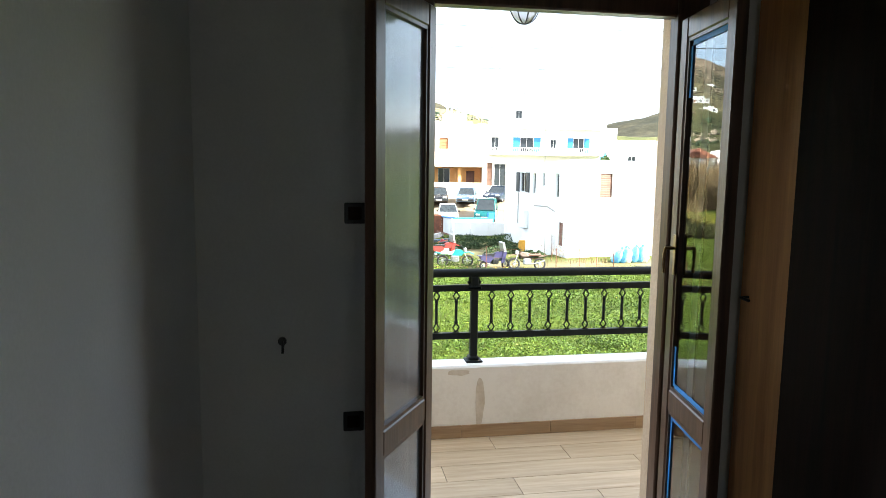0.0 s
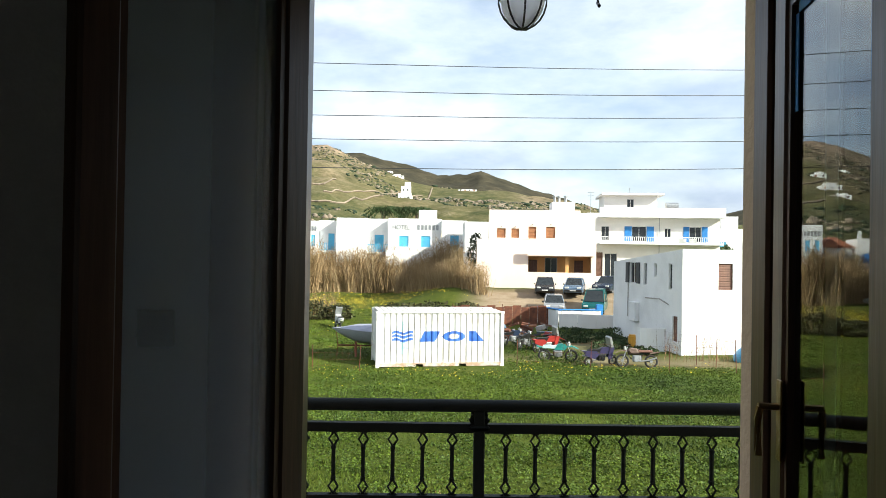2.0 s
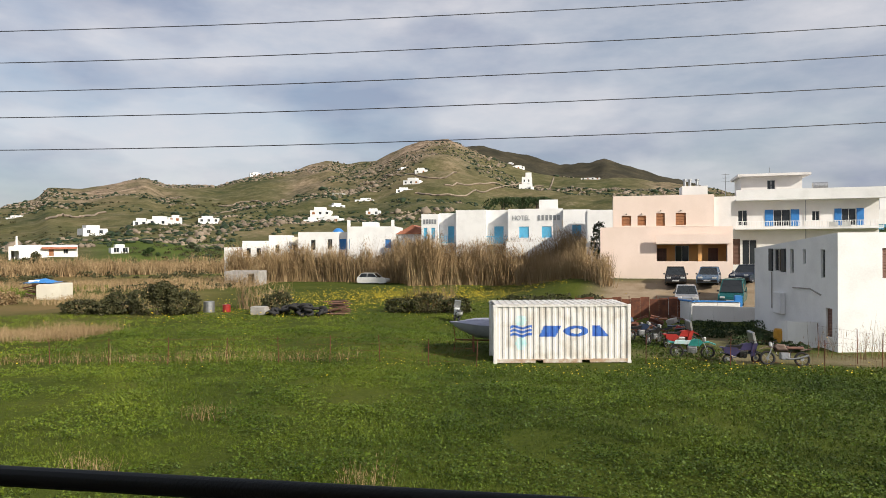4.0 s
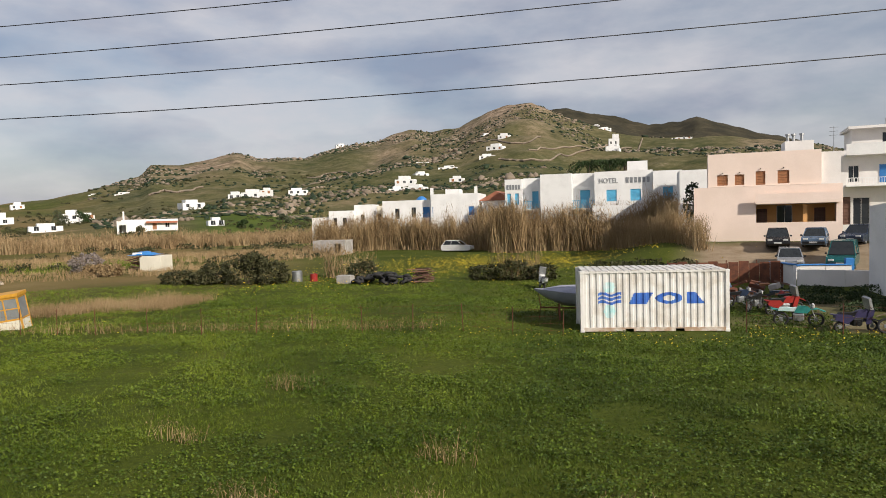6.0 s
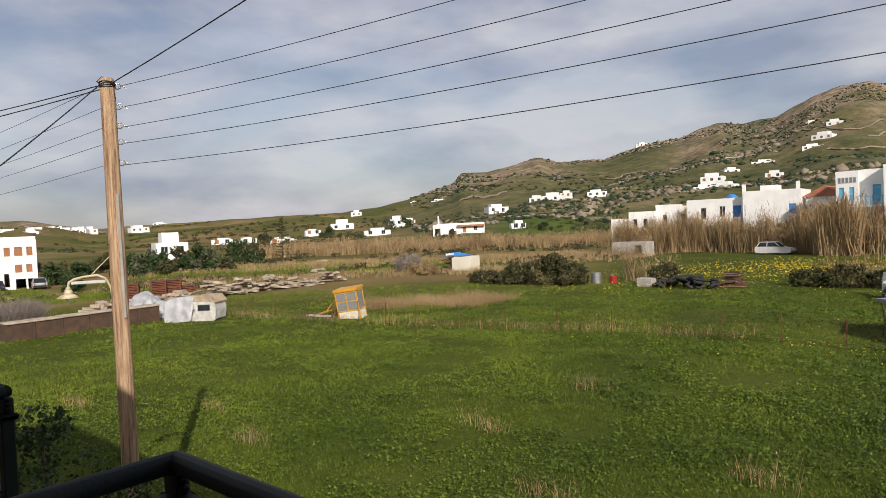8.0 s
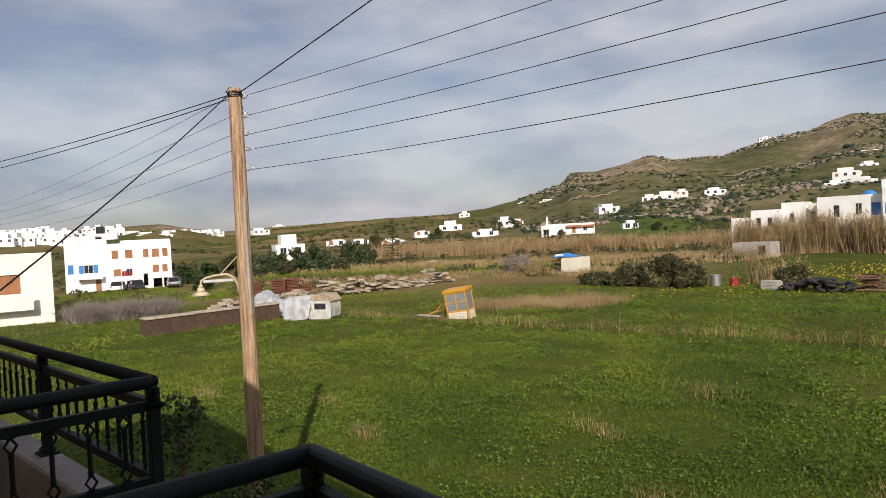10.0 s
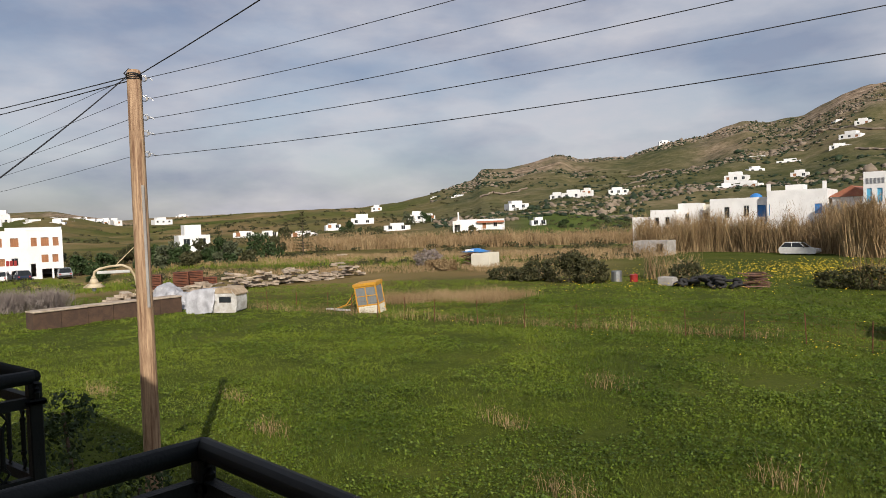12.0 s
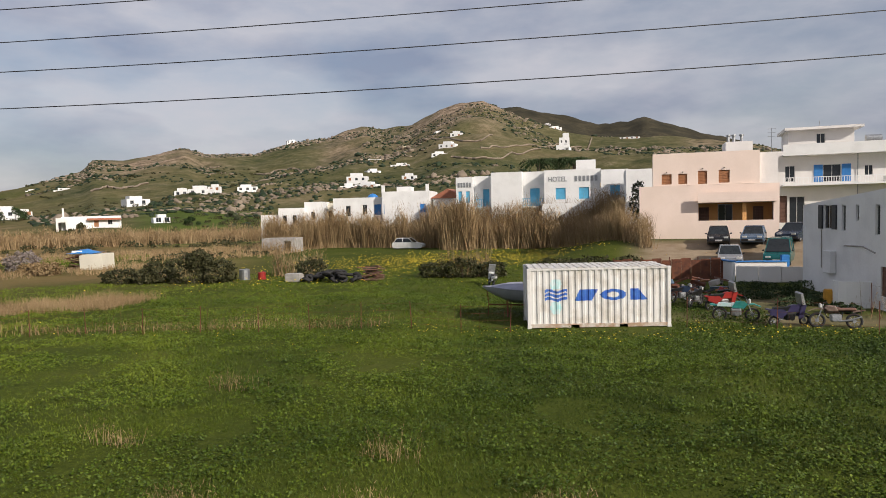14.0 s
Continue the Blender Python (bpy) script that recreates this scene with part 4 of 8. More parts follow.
def peach_house():
    t = building("peach_house", "peach plastered two-storey house with a shaded porch", 4.64, 67.4, -1.7, -4,
                 [(0, 12.2, 0, 9, -2.2, 4.85, M_PEACH), (1.25, 10.6, 0.3, 9, 4.87, 7.7, M_PEACH), (10.62, 12.2, 0.8, 8, 4.87, 7.5, M_OFFWHITE), (8.0, 10.4, 3.0, 6.0, 7.72, 8.7, M_OFFWHITE)],
                 [(1, "f", 0.8, 1.7, 5.0, 5.9, "brown"), (1, "f", 2.3, 3.1, 5.0, 5.9, "brown"), (1, "f", 4.05, 4.85, 4.95, 6.1, "brown"), (1, "f", 5.85, 6.8, 5.0, 6.1, "brown"), (0, "f", 5.3, 11.7, 1.75, 3.25, "open")], "house")
    bm = bmesh.new()
    box(bm, 5.0, 12.0, 2.2, 2.4, 0.2, 4.6)
    box(bm, 9.1, 9.45, 0.02, 0.24, 1.75, 3.25)
    part("porch_wall", bm, M_ORANGE, t, "orange plastered porch wall")
    for u, w, z0, h, st in ((5.5, 0.9, 1.7, 1.2, "weathered"), (7.2, 1.3, 1.3, 1.85, "dark"), (10.3, 0.9, 1.7, 1.2, "weathered")):
        filler(t, st, w, h, pose(u, 2.06, z0))
    bm = bmesh.new()
    box(bm, 5.2, 12.0, -0.75, -0.003, 3.32, 3.5)
    box(bm, 5.2, 12.0, -0.75, -0.6, 3.5, 4.15)
    part("balcony", bm, M_PEACH, t)
    for xx in (8.4, 8.9, 9.6):
        bm = bmesh.new()
        cyl(bm, (xx, 4.5, 8.7), (xx, 4.5, 9.31), 0.14, seg=8)
        cyl(bm, (xx, 4.5, 9.3), (xx, 4.5, 9.45), 0.22, seg=8)
        part("chimney", bm, M_STEEL, t)
    for xx, zz in ((1.25, 5.95), (2.7, 5.95), (4.45, 6.2), (6.33, 6.2)):
        bm = bmesh.new()
        cyl(bm, (1.25 + xx, 0.3, zz + 0.1), (1.25 + xx, 0.18, zz + 0.1), 0.05, seg=8)
        part("wall_light", bm, M_BLACK, t)
    t.matrix_basis = t.matrix_basis @ Matrix.Diagonal((0.93, 1, 1, 1))


peach_house()


def apartment_house():
    t = building("apartment_house", "off-white three-storey apartment house with blue shutters", 17.9, 79.5, -1.8, -7,
                 [(0, 14.6, 0, 9, -2.2, 8.4, M_OFFWHITE), (2.2, 8.2, 2.5, 8, 8.42, 10.6, M_OFFWHITE)],
                 [(0, "f", 1.6, 2.5, 5.3, 6.9, "dark"), (0, "f", 5.0, 6.6, 5.2, 6.9, "openblue"), (0, "f", 8.6, 9.3, 5.7, 6.7, "dark"), (0, "f", 11.3, 12.6, 5.2, 6.9, "openblue"), (0, "f", 0.6, 1.8, 1.2, 3.9, "weathered"), (0, "f", 2.0, 3.4, 1.2, 3.8, "dark"), (1, "f", 2.6, 3.4, 9.2, 10.2, "dark")])
    balcony_rail(t, 1.3, 14.7, -1.2, 5.0, M_WHITE, 0.7, deep=1.2)
    balcony_rail(t, 1.3, 14.9, -1.2, 8.0, M_WHITE, 0.95, solid=True, deep=1.2)
    bm = bmesh.new()
    box(bm, 1.8, 8.9, 1.6, 8.4, 10.6, 10.85)
    part("roof_slab", bm, M_OFFWHITE, t)
    bm = bmesh.new()
    tube(bm, [(0.8, 4, 8.3), (0.8, 4, 11.2)], 0.03)
    for zz in (10.3, 10.7, 11.1):
        tube(bm, [(0.4, 4, zz), (1.2, 4, zz)], 0.02)
    part("aerial", bm, M_STEEL, t)
    bm = bmesh.new()
    tube(bm, [(5.3, 4, 10.8), (5.3, 4, 11.7)], 0.03)
    part("mast", bm, M_STEEL, t)
    bm = bmesh.new()
    tube(bm, [(8.0, -0.1, 3.6), (8.0, -0.1, 8.9)], 0.04)
    part("drainpipe", bm, M_STEEL, t)
    bm = bmesh.new()
    cyl(bm, (9.4, 3.5, 9.5), (10.8, 3.5, 9.5), 0.4, seg=14)
    box(bm, 9.5, 10.7, 3.2, 3.8, 8.1, 9.1)
    part("water_tank", bm, M_STEEL, t)
    bm = bmesh.new()
    for xx in (9.9, 11.0):
        box(bm, xx, xx + 0.8, -1.26, -1.2, 5.05, 5.55)
    part("air_conditioner", bm, M_WINFRAME, t)
    building("white_house", "white house with light blue door behind bushes", 33.5, 84, -1.6, -10, [(0, 11, 0, 8, 0, 6.8, M_WHITE), (2, 4, 2, 5, 6.82, 8.4, M_WHITE)], [(0, "f", 0.9, 2.2, 3.2, 5.2, "lightblue"), (0, "f", 5, 6, 3.4, 4.8, "dark")], "house")
    building("white_house", "plain white house between two larger buildings", 4.4, 80, -1.8, 0, [(-0.4, 3, 0, 7, 0, 7.2, M_WHITE)], [(0, "f", 1.4, 2.4, 4.2, 5.2, "weathered")], "house")


apartment_house()


def hotel():
    t = building("hotel", "white stepped two-storey hotel with light blue doors and sign", -16.8, 89.0, -3.5, 0,
                 [(0, 2.2, 1.6, 11, 0, 9.2, M_WHITE), (2.21, 4.7, 2.4, 11, 0, 9.3, M_WHITE), (4.71, 8.6, 0.6, 11, 0, 9.6, M_WHITE), (8.61, 11.4, 1.8, 11, 0, 9.6, M_WHITE), (11.41, 18.2, 0, 11, 0, 9.6, M_WHITE), (18.21, 21.4, -0.8, 11, 0, 9.4, M_WHITE), (15.2, 17.6, 3, 6, 9.62, 10.9, M_WHITE)],
                 [(0, "f", 0.3, 0.8, 5.9, 7.4, "lightblue"), (0, "f", 1.3, 1.8, 5.9, 7.4, "lightblue"), (1, "f", 1.2, 2.0, 5.4, 7.6, "lightblue"), (3, "f", 0.9, 2.1, 5.3, 7.5, "lightblue"), (4, "f", 1.4, 2.6, 6.0, 7.4, "lightblue"), (4, "f", 4.2, 5.4, 6.0, 7.4, "lightblue"), (5, "f", 1.1, 2.2, 6.1, 7.5, "lightblue"),
                  (0, "f", 0.4, 1.6, 2.0, 3.6, "dark"), (1, "f", 0.7, 1.8, 2.0, 3.6, "dark"), (3, "f", 0.5, 2.0, 1.0, 3.2, "dark"), (4, "f", 1.5, 3.0, 1.0, 3.2, "dark"), (5, "f", 1.3, 2.4, 2.2, 3.4, "dark")])
    balcony_rail(t, 2.4, 4.7, 1.4, 5.35, M_LBLUE, 1.0, deep=1.0)
    balcony_rail(t, 8.3, 11.6, 0.7, 5.25, M_LBLUE, 1.0, deep=1.1)
    bm = bmesh.new()
    box(bm, 11.3, 17.6, -2.3, -2.1, 0, 5.5)
    box(bm, 11.3, 11.5, -2.1, -0.01, 0, 5.5)
    part("terrace_wall", bm, M_WHITE, t)
    lettering(t, "HOTEL", 11.9, -0.03, 8.2, 0.85, M_STEEL, 0.85)
    bm = bmesh.new()
    for i in range(6):
        box(bm, 15.1 + i * 0.48, 15.42 + i * 0.48, -0.04, -0.005, 8.15, 8.8)
    part("sign_mark", bm, M_STEEL, t, "grey unreadable sign letters")
    bm = bmesh.new()
    for i in range(5):
        box(bm, 0.25 + i * 0.37, 0.5 + i * 0.37, 1.56, 1.595, 7.9, 8.5)
    part("sign_mark", bm, M_STEEL, t)
    # lower neighbours
    t = building("white_house", "long low white house with dark blue shutters", -35.5, 95.0, -3.4, 6,
                 [(0, 7.3, 0, 8, 0, 7.0, M_WHITE), (7.31, 13.9, -1.2, 8, 0, 7.7, M_WHITE), (9.0, 11.0, 1, 4, 7.72, 8.4, M_WHITE)],
                 [(0, "f", 1.8, 2.5, 4.4, 5.9, "dark"), (0, "f", 4.2, 4.9, 4.6, 6.0, "dark"), (1, "f", 0.2, 0.3, 4.6, 6.0, "blue"), (0, "f", 5.9, 6.9, 4.5, 6.0, "blue"), (1, "f", 5.3, 6.1, 4.7, 5.9, "blue")], "house")
    bm = bmesh.new()
    bmesh.ops.create_icosphere(bm, subdivisions=3, radius=0.85, matrix=Matrix.Translation((5.2, 2.5, 6.75)))
    part("dome", bm, M_BLUE, t, "blue glazed dome")
    for xx in (7.4, 13.6):
        bm = bmesh.new()
        box(bm, xx - 0.2, xx + 0.2, -0.9, -0.5, 7.0, 8.6)
        part("chimney", bm, M_WHITE, t)
    t = building("tiled_house", "small house with a terracotta roof beside the hotel", -21.4, 97, -3.4, 0, [(0, 4.2, 0, 6, 0, 6.6, M_WHITE)], [(0, "f", 1.2, 2.0, 4.4, 5.4, "dark")], "house")
    bm = bmesh.new()
    extrude(bm, [(-0.4, 0), (2.1, 1.3), (4.6, 0)], 6.6, pose(0, -0.3, 6.62))
    part("tiled_roof", bm, M_REDTILE, t)
    building("white_house", "low white terraced house with small windows", -43.0, 93, -3.4, 12, [(0, 3.5, 0, 6, 0, 5.8, M_WHITE), (3.51, 6.2, 1, 6, 0, 6.6, M_WHITE), (-2.6, -0.01, 0.4, 5, 0, 4.9, M_WHITE)],
             [(0, "f", 0.6, 1.2, 3.6, 4.8, "dark"), (0, "f", 2.0, 2.6, 3.6, 4.8, "dark"), (1, "f", 0.9, 1.5, 4.0, 5.2, "dark"), (2, "f", 0.8, 1.4, 2.6, 3.7, "dark")], "house")
    building("beige_house", "low beige house with a row of dark windows", -37.0, 99, -3.4, 8, [(-1.5, 5.0, 0, 6, 0, 6.4, M_BEIGE)], [(0, "f", 0.5 + 1.1 * i, 1.2 + 1.1 * i, 4.3, 5.3, "dark") for i in range(5)], "house")
    building("shed", "derelict grey concrete shed at the end of the reeds", -41.0, 84, -3.4, 4, [(0, 4.4, 0, 3, 0, 1.9, M_CONCRETE)], [(0, "f", 3.0, 3.9, 0.2, 1.5, "open")], "shed")


hotel()


def west_houses():
    # white apartment block with arches
    t = building("white_house", "white three-storey house with brown shutters and ground-floor arches", -103.9, 28.6, -4.5, 75,
                 [(0, 7.2, 0, 8, 0, 5.75, M_WHITE), (-4.6, -0.01, 0.6, 8, 0, 6.3, M_WHITE), (-2.2, 1.2, 3, 8, 6.32, 7.1, M_WHITE), (1.5, 7.2, 1.2, 8, 5.77, 6.1, M_WHITE)],
                 [(0, "f", 0.5, 1.2, 3.9, 4.9, "brown"), (0, "f", 2.0, 2.8, 3.9, 4.9, "brown"), (0, "f", 4.0, 4.6, 3.9, 4.9, "brown"), (0, "f", 5.0, 5.8, 3.9, 4.9, "brown"), (0, "f", 6.2, 6.8, 3.9, 4.9, "brown"), (0, "f", 5.0, 5.7, 2.0, 2.9, "brown"), (0, "f", 6.1, 6.7, 2.0, 2.9, "brown"), (0, "f", 0.6, 1.4, 1.75, 2.6, "brown"), (0, "f", 2.0, 2.7, 1.75, 2.6, "dark"),
                  (0, "f", 0.6, 1.7, 0.1, 1.15, "open"), (0, "f", 2.0, 3.0, 0.1, 1.15, "open"), (0, "f", 3.9, 4.4, 0.4, 1.9, "open"), (0, "f", 5.0, 6.0, 0.1, 1.25, "open"), (0, "f", 6.2, 7.0, 0.1, 1.25, "open"),
                  (1, "f", 0.3, 0.9, 2.3, 3.4, "blue"), (1, "f", 2.0, 3.0, 2.3, 3.3, "openblue"), (1, "f", 3.2, 3.8, 0.1, 1.5, "brown"), (2, "f", 0.9, 1.6, 6.4, 6.95, "open")], "house")
    balcony_rail(t, -3.3, -0.6, -0.4, 1.75, M_WHITE, 0.6, solid=True, deep=1.0)
    bm = bmesh.new()
    for i, xx in enumerate((1.5, 1.85, 2.25)):
        box(bm, xx, xx + 0.3, -0.06, -0.02, 1.75, 2.35)
    part("laundry", bm, M_RED, t, "red and white washing on a line")
    bm = bmesh.new()
    box(bm, -1.2, -0.2, 3.4, 4.2, 7.1, 8.0)
    part("water_tank", bm, M_BLACK, t, "black water tank")
    t.matrix_basis = t.matrix_basis @ Matrix.Scale(1.17, 4)
    # nearer beige house
    t = building("beige_house", "off-white plastered house with a small balcony and brown shutters", -52.5, 13.1, -3.5, 82,
                 [(-6.5, 0, 0, 7, 0, 5.0, M_OFFWHITE)], [(0, "f", 3.1, 4.6, 2.3, 3.6, "brown"), (0, "f", 1.0, 1.8, 2.5, 3.6, "brown")], "house")
    balcony_rail(t, -4.3, -1.2, -0.8, 1.35, M_OFFWHITE, 0.85, solid=True, deep=0.8)


west_houses()


def hill_houses():
    """White houses on the slopes, each by the bearing and height at which it stands, width and storey height in metres."""
    spots = [(-12.87, 6.15, 12, 5), (-11.51, 6.05, 12, 5), (-12.33, 5.1, 15, 6), (-12.89, 4.45, 14, 4), (-18.3, 3.95, 22, 4), (-16.24, 3.55, 16, 4), (-18.4, 3.1, 11, 4), (-15.55, 2.6, 10, 4), (-19.9, 2.5, 14, 6), (-20.6, 1.8, 10, 4), (-19.2, 1.9, 14, 4), (-2.6, 4.3, 9, 9), (-3.3, 6.35, 16, 4), (-4.0, 6.75, 14, 4),
             (-32.41, 1.75, 13, 5), (-33.7, 1.65, 8, 4), (-31.24, 2.0, 8, 4), (-36.76, 1.0, 12, 4), (-28.67, 1.95, 14, 4), (-49.88, 0.0, 13, 6), (-45.47, 0.3, 9, 5), (-48.68, 1.2, 10, 5), (-46.99, -0.5, 12, 3), (-35.14, -0.5, 6, 3), (-25.04, 5.75, 14, 4), (-41.75, 1.9, 14, 4), (-43.64, 1.95, 12, 3), (2.59, 5.3, 22, 2.5),
             (-63.2, -1.7, 8.5, 7), (-65.43, 0.65, 16, 5), (-64.06, 1.0, 14, 4), (-62.7, 1.2, 9, 4), (-54.89, -0.9, 10, 2.5), (-39.78, -0.3, 4, 2), (-44.3, 0.35, 7, 3), (-52.3, -0.2, 8, 2.5), (-59.5, -0.7, 9, 2.5), (-57.4, -0.75, 7, 2.5)]
    rng = random.Random(5)
    for a in list(np.arange(-84.5, -75.5, 0.42)) + list(np.arange(-84.6, -79, 0.16)):
        spots.append((a + rng.uniform(-0.15, 0.15), rng.uniform(0.45, 1.35), rng.uniform(8, 16), rng.uniform(4, 7)))
    for a in np.arange(-75, -68.7, 0.55):
        spots.append((a + rng.uniform(-0.15, 0.15), rng.uniform(0.55, 0.8), rng.uniform(9, 18), rng.uniform(4, 6)))
    for i, (az, el, w, h) in enumerate(spots):
        w, h = w * (0.72 if az > -75 else 0.85), h * (0.78 if az > -75 else 0.9)
        x, y, z, r = on_ray(az, el)
        d = w * rng.uniform(0.5, 0.8)
        k = rng.uniform(0.3, 0.6)
        blocks = [(-w / 2, w / 2, 0, d, -2.5, h * 0.62, M_WHITE), (-w / 2 + w * k * 0.5, w / 2 - w * (1 - k) * 0.45, d * 0.25, d, h * 0.62 + 0.02, h, M_WHITE)]
        wins = []
        n = max(2, int(w / 3.2))
        for j in range(n):
            u = (j + 0.3) * w / n
            wins.append((0, "f", u, u + 1.3, max(0.2, h * 0.62 - 2.0) + 2.5 - 2.5, max(0.2, h * 0.62 - 2.0) + 1.3, "dark" if rng.random() < 0.7 else "brown"))
        building("hillside_house", "small white flat-roofed house on the hillside", x, y, z, -az + rng.uniform(-25, 25), blocks, wins, "house", "houses on the slopes")
    # house with a tall chimney and red band
    x, y, z, r = on_ray(-40.0, -0.75)
    t = building("roadside_house", "long low white house with a red roof band and tall chimney", x, y, z, 40, [(-6.5, 6.5, 0, 6, -1, 2.9, M_WHITE), (-7.5, -5.0, -2.5, 2, -1, 2.6, M_OFFWHITE)], [(0, "f", 7, 8, 0.3, 1.9, "brown"), (0, "f", 10, 11, 0.8, 1.9, "dark"), (1, "f", 0.5, 2.0, -0.8, 1.6, "open")], "house")
    bm = bmesh.new()
    box(bm, -1.0, 6.4, -0.9, -0.02, 1.9, 2.4)
    part("awning", bm, M_REDTILE, t, "terracotta tiled awning")
    bm = bmesh.new()
    box(bm, -6.2, -5.8, 0.5, 0.9, 2.6, 5.0)
    part("chimney", bm, M_OFFWHITE, t)
    # white tower house on the near slope
    x, y, z, r = on_ray(-2.7, 4.35)
    building("tower_house", "tall narrow white house on the hillside", x, y, z, 5, [(-4.5, 4.5, 0, 7, -4, 6, M_WHITE), (-2.5, 4.3, 1, 7, 6.02, 11, M_WHITE), (0, 4.0, 2, 7, 11.02, 14, M_WHITE)], [(0, "f", 1, 2, 1.5, 3.2, "dark"), (0, "f", 4, 5, 1.5, 3.2, "dark"), (0, "f", 6.5, 7.5, 1.5, 3.2, "dark"), (1, "f", 1, 2, 7.5, 9.2, "dark"), (1, "f", 4, 5, 7.5, 9.2, "dark")], "house")


hill_houses()


# ---- the pole and its lines ----
def sagging(p, q, sag, n=16):
    p, q = Vector(p), Vector(q)
    return [p.lerp(q, i / n) - Vector((0, 0, sag * 4 * (i / n) * (1 - i / n))) for i in range(n + 1)]


def utility_pole():
    # the pole and its lines are laid out at a larger size and drawn in towards the pivot
    shrink, pivot = 0.69, Vector((0.76, 4.235, 1.53))
    bx, by, g = -13.1, 10.1, -5.47
    foot = pose(-8.80, 8.28, -3.3) @ Matrix.Scale(shrink, 4)

    def drawn_in(pts):
        return [pivot + (Vector(p) - pivot) * shrink for p in pts]

    t = thing("utility_pole", "weathered wooden utility pole with cables and a street lamp arm", "utility pole", foot)
    top = 4.76 - g
    bm = bmesh.new()
    rings = [(0.0, 0.175, 0.05), (2.0, 0.168, 0.045), (4.0, 0.162, 0.03), (5.8, 0.155, 0.012), (7.6, 0.148, 0.005), (9.2, 0.142, 0.0), (top - 0.06, 0.138, 0.0), (top, 0.11, 0.0)]
    loops = []
    for z, r, off in rings:
        loops.append([bm.verts.new((off + 0.1 * noise.noise(Vector((0, 0, z * 0.3))) * 0.3 + r * math.cos(a) * (1 + 0.03 * math.sin(3 * a)), r * math.sin(a), z - 0.2 * (z == 0))) for a in (2 * math.pi * j / 18 for j in range(18))])
    for a, b in zip(loops, loops[1:]):
        for j in range(18):
            bm.faces.new((a[j], a[(j + 1) % 18], b[(j + 1) % 18], b[j]))
    bm.faces.new(loops[-1])
    part("shaft", bm, M_POLE, t, smooth=True)
    side = Vector((0.38, 0.92, 0)).normalized()
    for z in (4.6, 4.2, 3.82, 3.5, 3.08):
        zz = z - g
        bm = bmesh.new()
        tube(bm, [side * 0.09 + Vector((0, 0, zz + 0.05)), side * 0.22 + Vector((0, 0, zz + 0.06)), side * 0.24 + Vector((0, 0, zz)), side * 0.2 + Vector((0, 0, zz - 0.05)), side * 0.09 + Vector((0, 0, zz - 0.04))], 0.013, 5)
        tube(bm, [side * 0.1 + Vector((0, 0, zz + 0.05)), side * 0.3 + Vector((0, 0, zz + 0.01)), side * 0.34 + Vector((0, 0, zz - 0.03))], 0.01, 5)
        part("bracket", bm, M_STEEL, t)
        bm = bmesh.new()
        cyl(bm, side * 0.22 + Vector((0, 0, zz - 0.03)), side * 0.22 + Vector((0, 0, zz + 0.03)), 0.022, seg=10)
        part("insulator", bm, M_CONCRETE, t)
    bm = bmesh.new()
    tube(bm, [side * 0.07 + Vector((0.13, -0.06, 7.92)), side * 0.075 + Vector((0.138, -0.062, 6.67)), side * 0.08 + Vector((0.15, -0.065, 5.47))], 0.03, 8)
    part("conduit", bm, M_CONCRETE, t, "pale grey cable conduit")
    bm = bmesh.new()
    for k in range(4):
        tube(bm, [(0.145 * math.cos(a), 0.145 * math.sin(a), top - 0.18 + 0.03 * k + 0.012 * math.sin(2 * a + k)) for a in np.linspace(0, 6.283, 17)], 0.012, 5)
    tube(bm, [(-0.1, -0.06, top - 0.15), (-0.18, -0.12, top - 0.05), (-0.13, -0.05, top + 0.04), (-0.04, 0, top)], 0.014, 5)
    tube(bm, [(0.1, 0.06, top - 0.2), (0.14, 0.09, top - 0.4), (0.1, 0.1, top - 0.9), (0.12, 0.08, top - 1.9)], 0.008, 5)
    part("cable_wrap", bm, M_CABLE, t)
    # street lamp
    zl = 0.68 - g
    d = Vector((-0.42, -0.9, 0)).normalized()
    arm = thing("street_lamp", "old street lamp with bell shade on a curved arm", "street lamp", foot)
    bm = bmesh.new()
    def at(k, z):
        return d * k + Vector((0, 0, zl + z))
    tube(bm, [at(0.12, -0.3), at(0.15, -0.06), at(0.24, 0.12), at(0.38, 0.19), at(0.62, 0.17), at(0.8, 0.13), at(0.88, 0.08), at(0.9, -0.02)], 0.024, 8)
    tube(bm, [at(0.14, 0.55), at(0.5, 0.19)], 0.01, 6)
    tube(bm, [at(0.13, -0.3), at(0.2, -0.4), at(0.05, -0.46), at(-0.08, -0.3)], 0.012, 6)
    part("arm", bm, M_ENAMEL, arm)
    bm = bmesh.new()
    box(bm, -0.3, 0.3, -0.04, 0.04, -0.03, 0.03, Matrix.Translation(d * 0.54 + Vector((0, 0, zl + 0.06))) @ d.to_track_quat("X", "Z").to_matrix().to_4x4(), 0.01)
    part("tube_housing", bm, M_WINFRAME, arm)
    bm = bmesh.new()
    for za, zb, ra, rb in ((-0.01, -0.06, 0.035, 0.06), (-0.06, -0.15, 0.06, 0.1), (-0.15, -0.21, 0.1, 0.2), (-0.21, -0.225, 0.2, 0.2)):
        cyl(bm, d * 0.9 + Vector((0, 0, zl + zb)), d * 0.9 + Vector((0, 0, zl + za)), rb, ra, 16)
    part("shade", bm, M_ENAMEL, arm, "weathered bell-shaped shade", True)
    bm = bmesh.new()
    cyl(bm, at(0.9, -0.3), at(0.9, -0.22), 0.035, 0.05, 10)
    part("bulb", bm, M_LAMPGLASS, arm)
